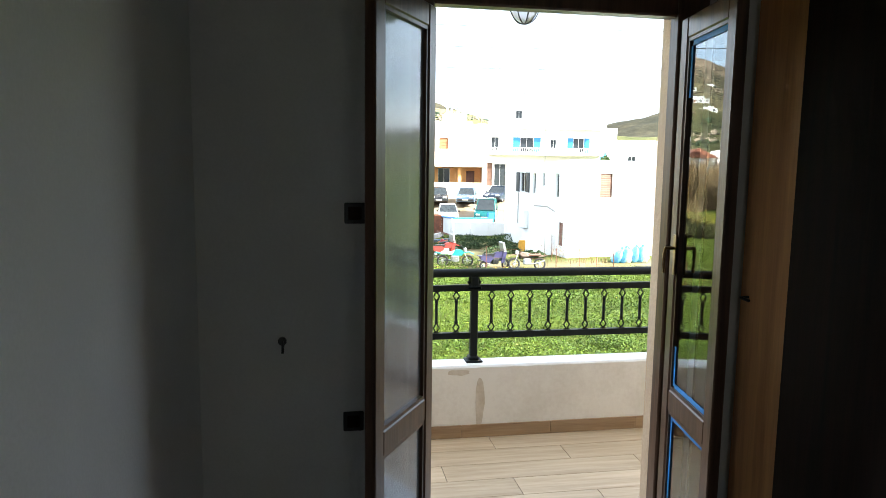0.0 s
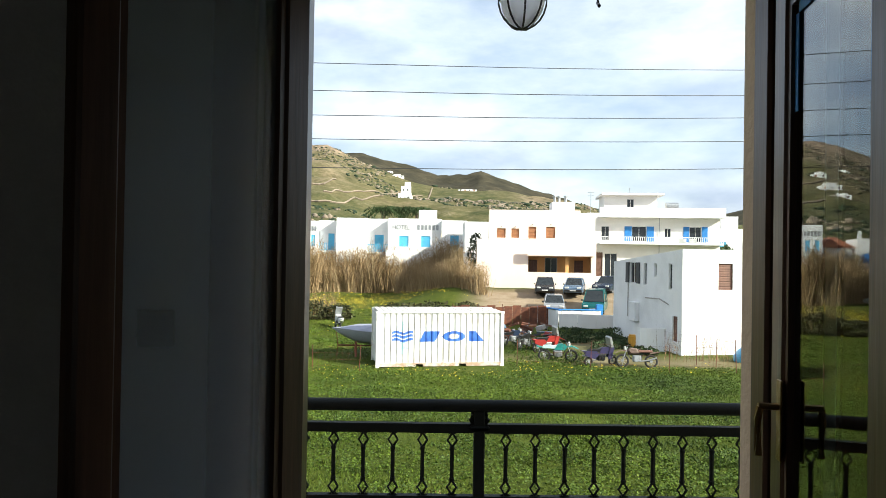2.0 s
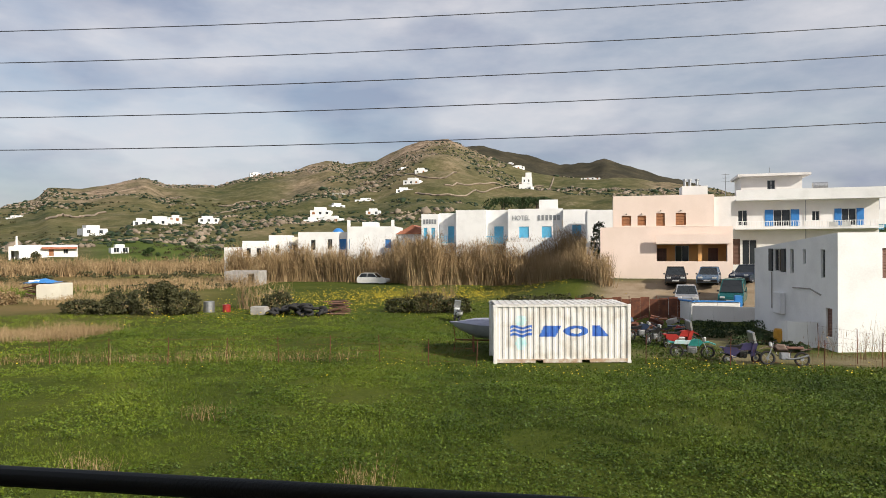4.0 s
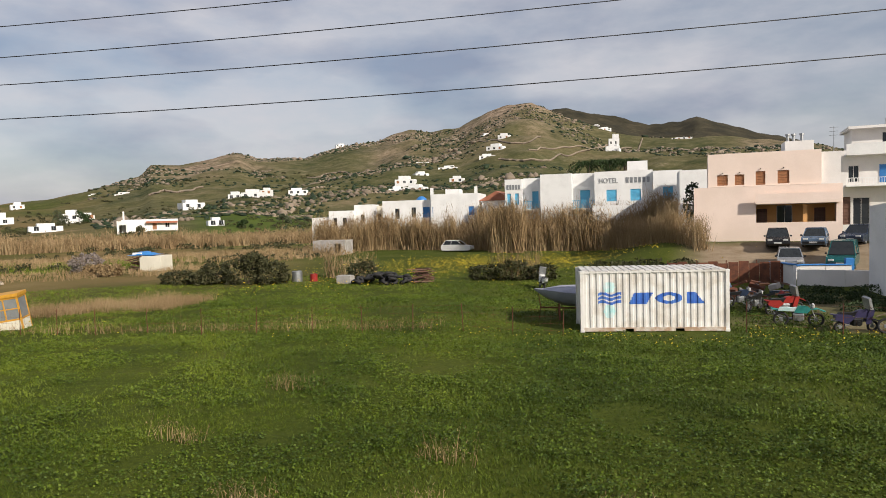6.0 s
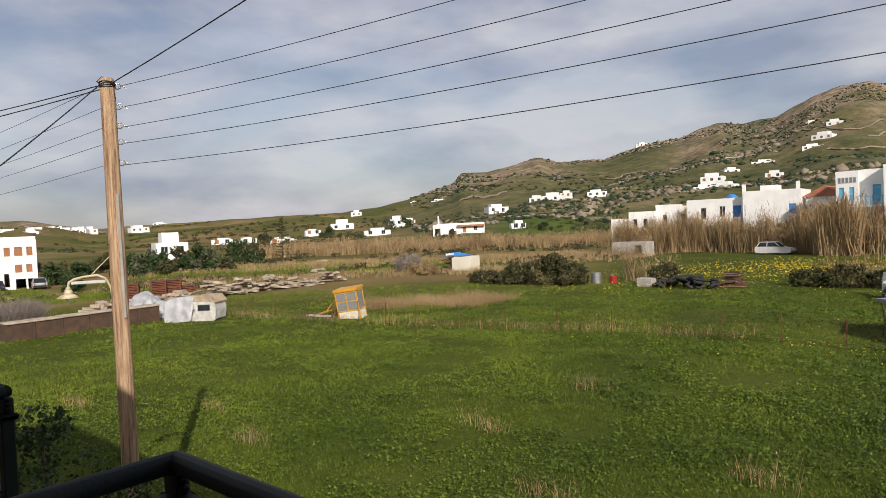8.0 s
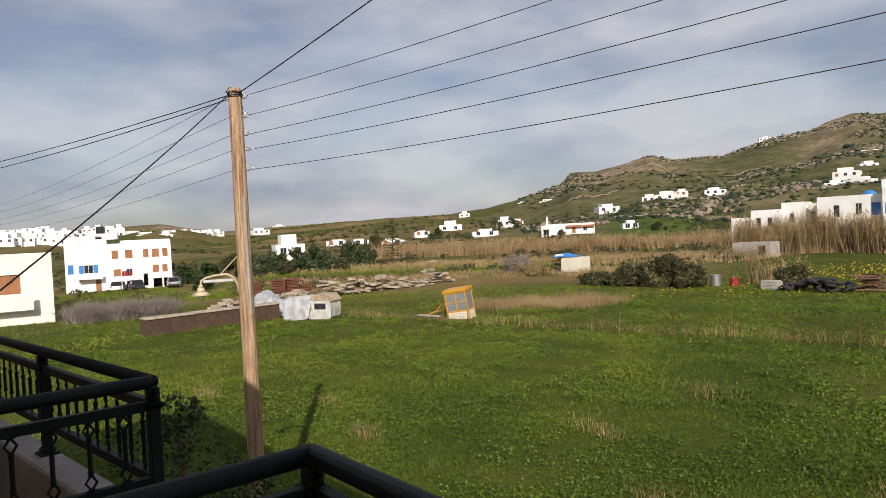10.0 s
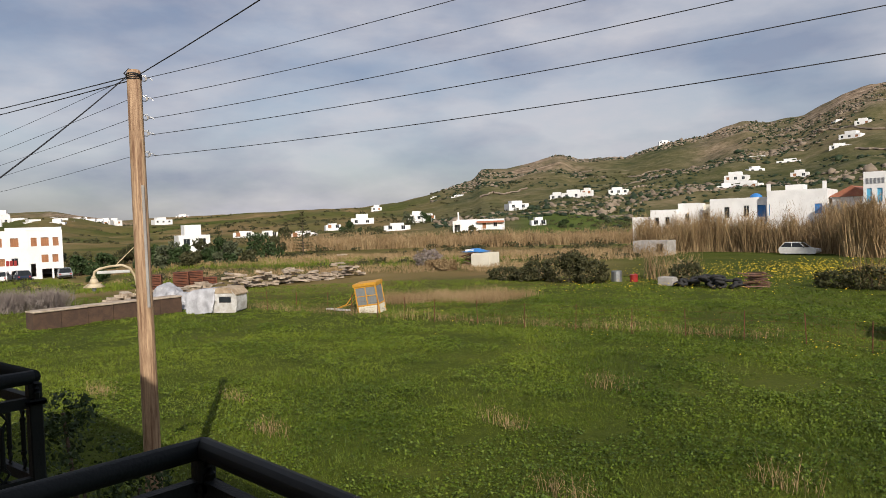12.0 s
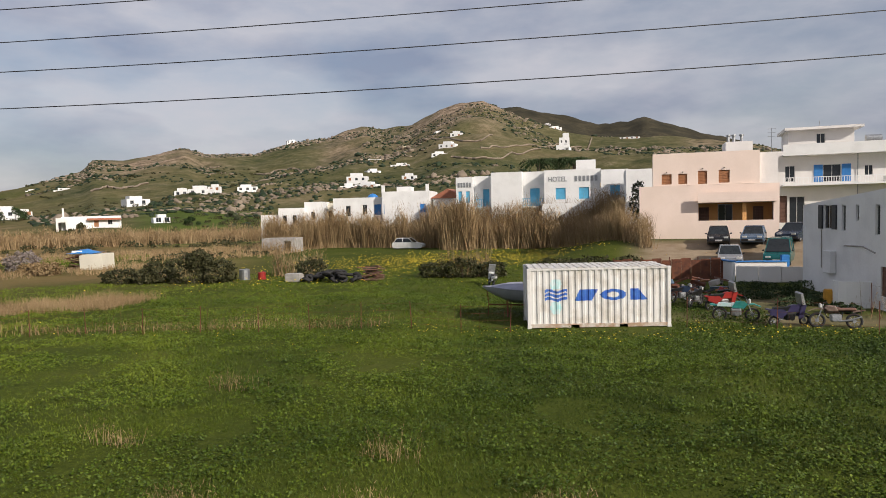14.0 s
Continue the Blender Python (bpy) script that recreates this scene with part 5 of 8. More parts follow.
    # lines
    for c0, c1 in ((4.79, 0.0334), (4.34, 0.0314), (3.94, 0.0311), (3.547, 0.0259), (3.076, 0.0224)):
        bm = bmesh.new()
        tube(bm, drawn_in([(x, 10.32 + 0.155 * (x + 13.0), c0 + c1 * x + 0.0021 * x * x - 0.09 * max(0, -x / 13)) for x in np.linspace(-13.0, 26.0, 40)]), 0.0042, 5)
        z = c0 - c1 * 13 + 0.0021 * 169 - 0.09
        tube(bm, drawn_in(sagging((bx - 0.12, by - 0.05, z), (-62, 9.3, z + 0.3), 0.5, 12)), 0.0035, 5)
        tagged(obj("power_line", bm, M_CABLE), "thin dark overhead power line", "power line", "power lines")
    for pts in (sagging((bx, by, top + g - 0.15), (14, 12.2, 10.2), 0.5), sagging((bx - 0.1, by - 0.1, top + g - 0.12), (-7.05, 3.75, 0.13), 0.12), sagging((bx - 0.1, by, top + g - 0.1), (-48, 1.6, 5.4), 0.5), sagging((bx - 0.1, by, top + g - 0.18), (-48, 1.2, 5.1), 0.6)):
        bm = bmesh.new()
        tube(bm, drawn_in(pts), 0.0075, 6)
        tagged(obj("overhead_cable", bm, M_CABLE), "thick black overhead cable", "cable", "overhead cables")


utility_pole()


# ---- the field's things ----
def container():
    t = thing("shipping_container", "white corrugated shipping container with blue marks", "container", pose(-1.96, 33.25, -3.63, 0, 0, 10.1))
    L, D, H = 6.06, 2.44, 2.59

    def corrugated(n, m, z0, z1):
        bm = bmesh.new()
        w = n / 21
        prof = []
        for i in range(21):
            x = i * w
            prof += [(x, 0.0), (x + w * 0.36, 0.0), (x + w * 0.5, 0.045), (x + w * 0.86, 0.045)]
        prof.append((n, 0.0))
        rows = [[bm.verts.new((x, y, z)) for x, y in prof] for z in (z0, z1)]
        rows += [[bm.verts.new((x, y + 0.03, z)) for x, y in prof] for z in (z1, z0)]
        for a, b in zip(rows, rows[1:] + rows[:1]):
            for j in range(len(prof) - 1):
                bm.faces.new((a[j], a[j + 1], b[j + 1], b[j]))
        bmesh.ops.transform(bm, matrix=m, verts=bm.verts)
        return bm

    part("side_panel", corrugated(L - 0.3, pose(0.15, 0.03, 0), 0.2, H - 0.09), M_CONT, t)
    part("side_panel", corrugated(L - 0.3, pose(L - 0.15, D - 0.03, 0, 0, 0, 180), 0.2, H - 0.09), M_CONT, t)
    for x in (0.04, L - 0.07):
        bm = bmesh.new()
        box(bm, x, x + 0.03, 0.15, D - 0.15, 0.2, H - 0.09)
        part("end_panel", bm, M_CONT, t)
    for x in (0, L - 0.15):
        for y in (0, D - 0.15):
            bm = bmesh.new()
            box(bm, x, x + 0.15, y, y + 0.15, 0.02, H - 0.01, bevel=0.01)
            box(bm, x - 0.01, x + 0.16, y - 0.012, y + 0.162, 0.0, 0.13, bevel=0.01)
            box(bm, x - 0.01, x + 0.16, y - 0.012, y + 0.162, H - 0.12, H, bevel=0.01)
            part("corner_post", bm, M_CONT, t)
    for y in (0.0, D - 0.1):
        bm = bmesh.new()
        box(bm, 0.15, 1.85, y, y + 0.1, 0.04, 0.2)
        box(bm, 2.2, 3.9, y, y + 0.1, 0.04, 0.2)
        box(bm, 4.25, L - 0.15, y, y + 0.1, 0.04, 0.2)
        box(bm, 1.85, 2.2, y, y + 0.1, 0.15, 0.2)
        box(bm, 3.9, 4.25, y, y + 0.1, 0.15, 0.2)
        part("bottom_rail", bm, M_CONTRUST, t)
        bm = bmesh.new()
        box(bm, 0.15, L - 0.15, y, y + 0.07, H - 0.09, H - 0.02)
        part("top_rail", bm, M_CONT, t)
    bm = bmesh.new()
    box(bm, 0.1, L - 0.1, 0.08, D - 0.08, H - 0.06, H - 0.015)
    roof = part("roof", bm, M_CONT, t)
    for i in range(20):
        bm = bmesh.new()
        x = 0.1 + i * (L - 0.2) / 20
        box(bm, x, x + (L - 0.2) / 20 - 0.08, 0.02, D - 0.02, H - 0.012, H + 0.025)
        part("roof_rib", bm, M_CONT, roof)

    # the painted marks follow the corrugation, as short strips of paint on its ribs
    def paint(name, ma, inside, lab):
        bm = bmesh.new()
        w = (L - 0.3) / 21
        step = 0.03
        for i in range(21):
            for xa, xb, ya, yb in ((0, 0.36, 0, 0), (0.36, 0.5, 0, 0.045), (0.5, 0.86, 0.045, 0.045), (0.86, 1.0, 0.045, 0)):
                for k in range(2):
                    fa, fb = k / 2, (k + 1) / 2
                    x0, x1 = (i + xa + (xb - xa) * fa) * w + 0.15, (i + xa + (xb - xa) * fb) * w + 0.15
                    y0, y1 = 0.026 + ya + (yb - ya) * fa, 0.026 + ya + (yb - ya) * fb
                    run = None
                    z = 0.4
                    while z < 2.3:
                        hit = inside((x0 + x1) / 2, z + step / 2)
                        if hit and run is None:
                            run = z
                        if run is not None and not hit:
                            bm.faces.new([bm.verts.new(c) for c in ((x0, y0, run), (x1, y1, run), (x1, y1, z), (x0, y0, z))])
                            run = None
                        z += step
        part(name, bm, ma, t, lab)

    def wave(x, z):
        return 0.75 < x < 1.72 and any(abs(z - c - 0.045 * math.sin((x - 0.75) * 9)) < 0.055 for c in (1.26, 1.43, 1.6))

    def slant(x, z):
        return 1.18 < z < 1.66 and 2.0 < x - 0.5 * (z - 1.18) < 2.75

    def ring(x, z):
        return 0.24 < ((x - 3.65) / 0.55) ** 2 + ((z - 1.42) / 0.235) ** 2 < 1.0

    def wedge(x, z):
        return 1.18 < z < 1.66 and 4.35 < x < 5.1 - 0.85 * (z - 1.18)

    for shape in (wave, slant, ring, wedge):
        paint("blue_mark", M_LOGO, shape, "faded blue painted mark")
    for low, high in ((0.62, 1.16), (1.7, 2.1)):
        paint("teal_mark", M_TEAL, lambda x, z: low < z < high and abs(x - 1.22) < 0.25 - 0.35 * abs(z - (low + high) / 2), "pale teal paint smear")


container()


def wheel(t, x, y, z, r, w, name="wheel"):
    bm = bmesh.new()
    n, k = 18, 6
    loops = []
    for i in range(n):
        a = 2 * math.pi * i / n
        loops.append([bm.verts.new((x + (r - w * 0.5 + w * 0.5 * math.cos(b)) * math.cos(a), y + w * 0.5 * math.sin(b), z + (r - w * 0.5 + w * 0.5 * math.cos(b)) * math.sin(a))) for b in (2 * math.pi * j / k for j in range(k))])
    for i in range(n):
        for j in range(k):
            bm.faces.new((loops[i][j], loops[i][(j + 1) % k], loops[(i + 1) % n][(j + 1) % k], loops[(i + 1) % n][j]))
    wh = part(name, bm, M_RUBBER, t, smooth=True)
    bm = bmesh.new()
    return wh


def car(label, paint, x, y, yaw, length=4.0, width=1.66, h=1.42, van=False, z=None):
    z = height(x, y) if z is None else z
    t = thing("van" if van else "car", label, "car", pose(x, y, z, 0, 0, yaw), "parked cars")
    L, W = length / 2, width / 2
    # lower body along x, front at +x
    bm = bmesh.new()
    hood, belt = (0.95, 1.0) if van else (0.82, 0.86)
    outline = [(-L, 0.35), (-L - 0.04, 0.6), (-L + 0.04, belt), (L * 0.45, belt), (L - 0.15, hood - 0.12), (L, 0.62), (L + 0.02, 0.35), (L - 0.1, 0.22), (-L + 0.12, 0.22)]
    extrude(bm, outline, width, pose(0, -W, 0))
    bmesh.ops.bevel(bm, geom=list(bm.edges), offset=0.05, segments=2, affect="EDGES")
    part("body", bm, paint, t, smooth=False)
    # cabin
    front, back = (L * 0.45, -L + 0.06) if not van else (L * 0.62, -L + 0.04)
    tf, tb = (L * 0.08, -L + 0.5) if not van else (L * 0.25, -L + 0.16)
    bm = bmesh.new()
    base = [bm.verts.new((a, s * (W - 0.05), belt - 0.02)) for a, s in ((front, -1), (front, 1), (back, 1), (back, -1))]
    roof = [bm.verts.new((a, s * (W - 0.2), h)) for a, s in ((tf, -1), (tf, 1), (tb, 1), (tb, -1))]
    for i in range(4):
        bm.faces.new((base[i], base[(i + 1) % 4], roof[(i + 1) % 4], roof[i]))
    bm.faces.new(base)
    bm.faces.new(roof)
    part("cabin_glass", bm, M_CAR_GLASS, t, "dark car glass")
    bm = bmesh.new()
    box(bm, tb - 0.02, tf + 0.02, -W + 0.18, W - 0.18, h - 0.02, h + 0.04, bevel=0.02)
    for a, c in ((front, tf), (back, tb)):
        for s in (-1, 1):
            tube(bm, [(a, s * (W - 0.05), belt - 0.02), (c, s * (W - 0.2), h)], 0.035, 5)
    for s in (-1, 1):
        xm = (tf + tb) / 2
        tube(bm, [(xm, s * (W - 0.045), belt - 0.02), (xm, s * (W - 0.195), h)], 0.035, 5)
    part("roof", bm, paint, t)
    for sx in (-1, 1):
        for sy in (-1, 1):
            wh = wheel(t, sx * L * 0.62, sy * (W - 0.09), 0.3, 0.3, 0.18)
            bm = bmesh.new()
            cyl(bm, (sx * L * 0.62, sy * (W - 0.16), 0.3), (sx * L * 0.62, sy * (W - 0.01), 0.3), 0.19, seg=14)
            part("rim", bm, M_STEEL, wh)
    for s in (-1, 1):
        bm = bmesh.new()
        box(bm, L - 0.06, L + 0.03, s * (W - 0.3) - 0.17, s * (W - 0.3) + 0.17, 0.58, 0.72, bevel=0.02)
        part("headlight", bm, M_WINFRAME, t)
        bm = bmesh.new()
        box(bm, -L - 0.05, -L + 0.03, s * (W - 0.22) - 0.12, s * (W - 0.22) + 0.12, 0.58, 0.76, bevel=0.02)
        part("tail_light", bm, M_RED, t)
        bm = bmesh.new()
        box(bm, front - 0.2, front - 0.08, s * (W + 0.08) - 0.07, s * (W + 0.08) + 0.07, belt, belt + 0.12, bevel=0.02)
        part("wing_mirror", bm, M_BLACK, t)
    for xx in (L - 0.03, -L - 0.05):
        bm = bmesh.new()
        box(bm, xx, xx + 0.09, -W + 0.06, W - 0.06, 0.33, 0.5, bevel=0.03)
        part("bumper", bm, M_BLACK if paint is not M_CARWHITE else paint, t)
    bm = bmesh.new()
    box(bm, L + 0.055, L + 0.075, -0.26, 0.26, 0.37, 0.48)
    part("number_plate", bm, M_WINFRAME, t)
    return t


car("black pickup parked in front of the peach house", M_CARBLACK, 10.6, 63.4, -99, 4.1, 1.68, 1.45)
car("silver-blue hatchback parked in front of the peach house", M_CARBLUE, 13.2, 63.0, -106, 3.9)
car("dark blue car parked beside other cars", M_CARDARK, 16.4, 63.6, -122, 4.2)
car("teal green van parked on the bare ground", M_GREEN, 13.8, 57.6, -108, 4.3, 1.72, 1.85, True)
car("silver car with a dusty bonnet parked behind the low wall", M_SILVER, 10.5, 58.0, -98, 3.9)
car("abandoned white hatchback standing in the grass before the reeds", M_CARWHITE, -22.6, 88.2, -6, 3.9, 1.6, 1.4)
for i, (cx, cy, cw, cp) in enumerate(((-101.2, 29.2, 158, M_CARWHITE), (-100.8, 31.4, 172, M_CARDARK), (-99.9, 36.2, 166, M_SILVER))):
    car("car parked before the white house with arches", cp, cx, cy, cw, 4.0)


def motorbike(label, colour, seat, x, y, yaw, lean=8, screen=False, scooter=False):
    t = thing("scooter" if scooter else "motorbike", label, "motorbike", pose(x, y, height(x, y) - 0.02, lean, 0, yaw), "parked motorbikes")
    r = 0.24 if scooter else 0.32
    for xx in (-0.66, 0.68):
        wh = wheel(t, xx, 0, r, r, 0.1)
        bm = bmesh.new()
        cyl(bm, (xx, -0.05, r), (xx, 0.05, r), 0.07, seg=10)
        for k in range(8):
            a = math.pi * k / 4
            tube(bm, [(xx, 0, r), (xx + (r - 0.08) * math.cos(a), 0, r + (r - 0.08) * math.sin(a))], 0.008, 4)
        part("rim", bm, M_STEEL, wh)
    bm = bmesh.new()
    tube(bm, [(0.68, 0.05, r), (0.52, 0.05, 0.72), (0.44, 0.05, 0.98)], 0.022, 6)
    tube(bm, [(0.68, -0.05, r), (0.52, -0.05, 0.72), (0.44, -0.05, 0.98)], 0.022, 6)
    part("fork", bm, M_STEEL, t)
    bm = bmesh.new()
    tube(bm, [(0.48, 0, 0.85), (0.3, 0, 0.45), (-0.2, 0, 0.32), (-0.66, 0, r)], 0.025, 6)
    tube(bm, [(0.48, 0, 0.8), (0.0, 0, 0.7), (-0.55, 0, 0.72)], 0.025, 6)
    tube(bm, [(-0.2, 0, 0.32), (-0.25, 0, 0.7)], 0.022, 6)
    part("frame", bm, M_BLACK, t)
    bm = bmesh.new()
    box(bm, -0.2, 0.22, -0.13, 0.13, 0.28, 0.6, bevel=0.05)
    cyl(bm, (0.05, -0.17, 0.38), (0.05, 0.17, 0.38), 0.1, seg=12)
    part("engine", bm, M_STEEL if not scooter else M_BLACK, t)
    bm = bmesh.new()
    extrude(bm, [(-0.12, 0.68), (0.0, 0.9), (0.3, 0.92), (0.42, 0.8), (0.3, 0.66)], 0.26, pose(0, -0.13, 0))
    bmesh.ops.bevel(bm, geom=list(bm.edges), offset=0.04, segments=1, affect="EDGES")
    part("tank", bm, colour, t)
    bm = bmesh.new()
    extrude(bm, [(-0.75, 0.74), (-0.72, 0.84), (-0.2, 0.82), (-0.05, 0.86), (-0.05, 0.72)], 0.22, pose(0, -0.11, 0))
    bmesh.ops.bevel(bm, geom=list(bm.edges), offset=0.03, segments=1, affect="EDGES")
    part("seat", bm, seat, t)
    bm = bmesh.new()
    zf = r * 2 + (0.14 if not scooter else 0.02)
    extrude(bm, [(0.42, zf + 0.02), (0.7, zf + 0.05), (1.02, zf - 0.08), (1.0, zf - 0.11), (0.7, zf + 0.01), (0.42, zf - 0.03)], 0.13, pose(0, -0.065, 0))
    part("mudguard", bm, colour, t)
    bm = bmesh.new()
    extrude(bm, [(-0.62, 0.74), (-1.05, 0.8), (-1.06, 0.76), (-0.62, 0.66)], 0.14, pose(0, -0.07, 0))
    part("mudguard", bm, colour, t)
    bm = bmesh.new()
    tube(bm, [(0.36, -0.36, 1.06), (0.42, -0.15, 1.04), (0.44, 0, 1.0), (0.42, 0.15, 1.04), (0.36, 0.36, 1.06)], 0.014, 6)
    part("handlebar", bm, M_BLACK, t)
    bm = bmesh.new()
    box(bm, 0.5, 0.6, -0.1, 0.1, 0.82, 1.02, bevel=0.03)
    part("headlight", bm, M_WINFRAME, t)
    bm = bmesh.new()
    tube(bm, [(0.15, 0.13, 0.5), (-0.1, 0.15, 0.3), (-0.5, 0.16, 0.36), (-0.9, 0.17, 0.5)], 0.035, 7)
    part("exhaust", bm, M_STEEL, t)
    if screen:
        bm = bmesh.new()
        extrude(bm, [(0.42, 0.95), (0.55, 0.95), (0.4, 1.45), (0.3, 1.4)], 0.44, pose(0, -0.22, 0))
        part("windscreen", bm, M_STEEL, t, "scratched clear windscreen")
        bm = bmesh.new()
        extrude(bm, [(0.34, 0.4), (0.48, 0.42), (0.58, 0.9), (0.44, 0.98)], 0.34, pose(0, -0.17, 0))
        extrude(bm, [(-0.9, 0.6), (-0.4, 0.42), (-0.2, 0.62), (-0.35, 0.73), (-0.88, 0.76)], 0.28, pose(0, -0.14, 0))
        bmesh.ops.bevel(bm, geom=list(bm.edges), offset=0.04, segments=1, affect="EDGES")
        part("fairing", bm, colour, t)
    return t


motorbike("teal and white trail motorbike on its stand", M_BIKETEAL, M_TEAL, 6.9, 36.2, -4)
motorbike("violet scooter with a tall windscreen", M_PURPLE, M_BLACK, 8.75, 35.0, 18, 6, True, True)
motorbike("old brown enduro motorbike leaning on its stand", M_BIKEBROWN, M_SHUTDARK, 10.4, 34.5, 172, 10)
motorbike("red sports motorbike parked among scrap", M_RED, M_BLACK, 6.9, 39.4, 25, 8, True)
motorbike("black motorbike parked among scrap", M_BLACK, M_BLACK, 5.7, 40.2, 60)
motorbike("dark motorbike half hidden by the container", M_CARDARK, M_BLACK, 5.2, 41.6, 40)
motorbike("black and white scooter standing in the grass behind the boat", M_CARWHITE, M_BLACK, -5.9, 48.5, 110, 8, True, True)


def boat():
    g = height(-2, 37)
    t = thing("motorboat", "grey covered motorboat resting behind the container", "boat", pose(-4.5, 36.8, g + 0.12, 0, 0, 8) @ Matrix.Diagonal((1, 1.1, 1.12, 1)))
    secs = [(0.0, 0.02, 1.2, 1.16), (0.5, 0.35, 1.18, 0.85), (1.3, 0.75, 1.12, 0.5), (2.4, 0.98, 1.05, 0.35), (4.0, 1.05, 1.0, 0.32), (5.2, 1.0, 0.98, 0.34)]
    bm = bmesh.new()
    loops = []
    for x, w, top, keel in secs:
        loops.append([bm.verts.new((x, s * w * a, keel + (top - keel) * b)) for s, a, b in ((-1, 1, 1), (-1, 0.75, 0.35), (1, 0.0, 0.0), (1, 0.75, 0.35), (1, 1, 1))])
    for a, b in zip(loops, loops[1:]):
        for j in range(4):
            bm.faces.new((a[j], a[j + 1], b[j + 1], b[j]))
    bm.faces.new(loops[-1])
    part("hull", bm, M_BOAT, t, smooth=True)
    bm = bmesh.new()
    rows = []
    for x, w, top, keel in secs:
        rows.append([bm.verts.new((x, -w * 1.02, top + 0.01)), bm.verts.new((x, 0, top + 0.32 * min(1, w * w * 1.3))), bm.verts.new((x, w * 1.02, top + 0.01))])
    for a, b in zip(rows, rows[1:]):
        for j in range(2):
            bm.faces.new((a[j], a[j + 1], b[j + 1], b[j]))
    part("cover", bm, M_TARP, t, "lavender-grey canvas cover")
    bm = bmesh.new()
    for x in (1.2, 3.2, 4.6):
        for s in (-1, 1):
            cyl(bm, (x, s * 0.7, -0.05), (x, s * 0.45, 0.62), 0.05, seg=6)
    tube(bm, [(0.25, 0, -0.1), (0.3, 0, 0.45), (0.22, 0, 1.0)], 0.025, 6)
    tube(bm, [(0.3, 0, 0.4), (5.0, 0, 0.3)], 0.04, 6)
    part("trailer", bm, M_RUST, t)


boat()


def blocky_wall(name, label, p, q, z0, h, thick, ma, coping=None, mb=None):
    p, q = Vector((*p, 0)), Vector((*q, 0))
    d = q - p
    t = thing(name, label, "wall", Matrix.Translation((p.x, p.y, z0)) @ d.to_track_quat("X", "Z").to_matrix().to_4x4())
    bm = bmesh.new()
    n = max(2, int(d.length / 1.2))
    for i in range(n):
        a, b = d.length * i / n, d.length * (i + 1) / n
        box(bm, a, b - 0.02, -thick / 2, thick / 2, -0.2, h + 0.05 * noise.noise(Vector((i * 1.7, p.x, 0))))
    part("wall", bm, ma, t)
    if coping:
        bm = bmesh.new()
        for i in range(n):
            a, b = d.length * i / n, d.length * (i + 1) / n
            hh = h + 0.05 * noise.noise(Vector((i * 1.7, p.x, 0)))
            box(bm, a - 0.01, b - 0.005, -thick / 2 - 0.08, thick / 2 + 0.08, hh + 0.004, hh + 0.09, bevel=0.02)
        part("coping", bm, coping, t, "pale coping along the top")
    return t


M_BRICKY = mat("brown_blockwork", (0.095, 0.055, 0.034), (0.06, 0.036, 0.024), 0.9, scale=2.5, fine=14, bump=0.6)
blocky_wall("field_wall", "long low brown block wall with a pale coping", (-38.3, 14.9), (-38.9, 23.0), height(-38.3, 18), 0.88, 0.9, M_BRICKY, M_STONE)
blocky_wall("yard_wall", "low blue-painted wall beside the parking ground", (8.5, 53.0), (9.4, 50.3), height(9, 52), 1.15, 0.2, M_WHITE, M_BLUE)
blocky_wall("yard_wall", "low grey-white plastered yard wall with cracks", (9.5, 50.2), (14.6, 49.4), height(11, 50), 1.0, 0.22, M_OFFWHITE)
blocky_wall("yard_wall", "blue-topped low wall at the parking ground's edge", (8.7, 53.2), (13.3, 53.6), height(11, 53.5), 0.85, 0.2, M_OFFWHITE, M_BLUE)
for xx in (13.2, 15.6):
    t = thing("gate_post", "blue painted gate post beside the parked van", "post", pose(xx, 53.7, height(xx, 53.7)))
    bm = bmesh.new()
    box(bm, -0.25, 0.25, -0.2, 0.2, -0.1, 1.3, bevel=0.03)
    part("post", bm, M_BLUE, t)


def rusty_fence():
    t = thing("metal_fence", "rust-red sheet metal fence behind the scrap heap", "fence", pose(2.0, 50.9, height(4, 50.6) - 0.05, 0, 0, 4))
    for i in range(12):
        bm = bmesh.new()
        x = i * 0.62
        box(bm, x, x + 0.6, -0.02 + 0.02 * (i % 2), 0.02 + 0.02 * (i % 2), 0, 1.45 + 0.08 * math.sin(i * 2.1), bevel=0.006)
        part("sheet", bm, M_RUST, t)
    for i in range(4):
        bm = bmesh.new()
        cyl(bm, (i * 1.8, 0.07, -0.1), (i * 1.8, 0.07, 1.6), 0.03, seg=6)
        part("post", bm, M_RUST, t)


rusty_fence()


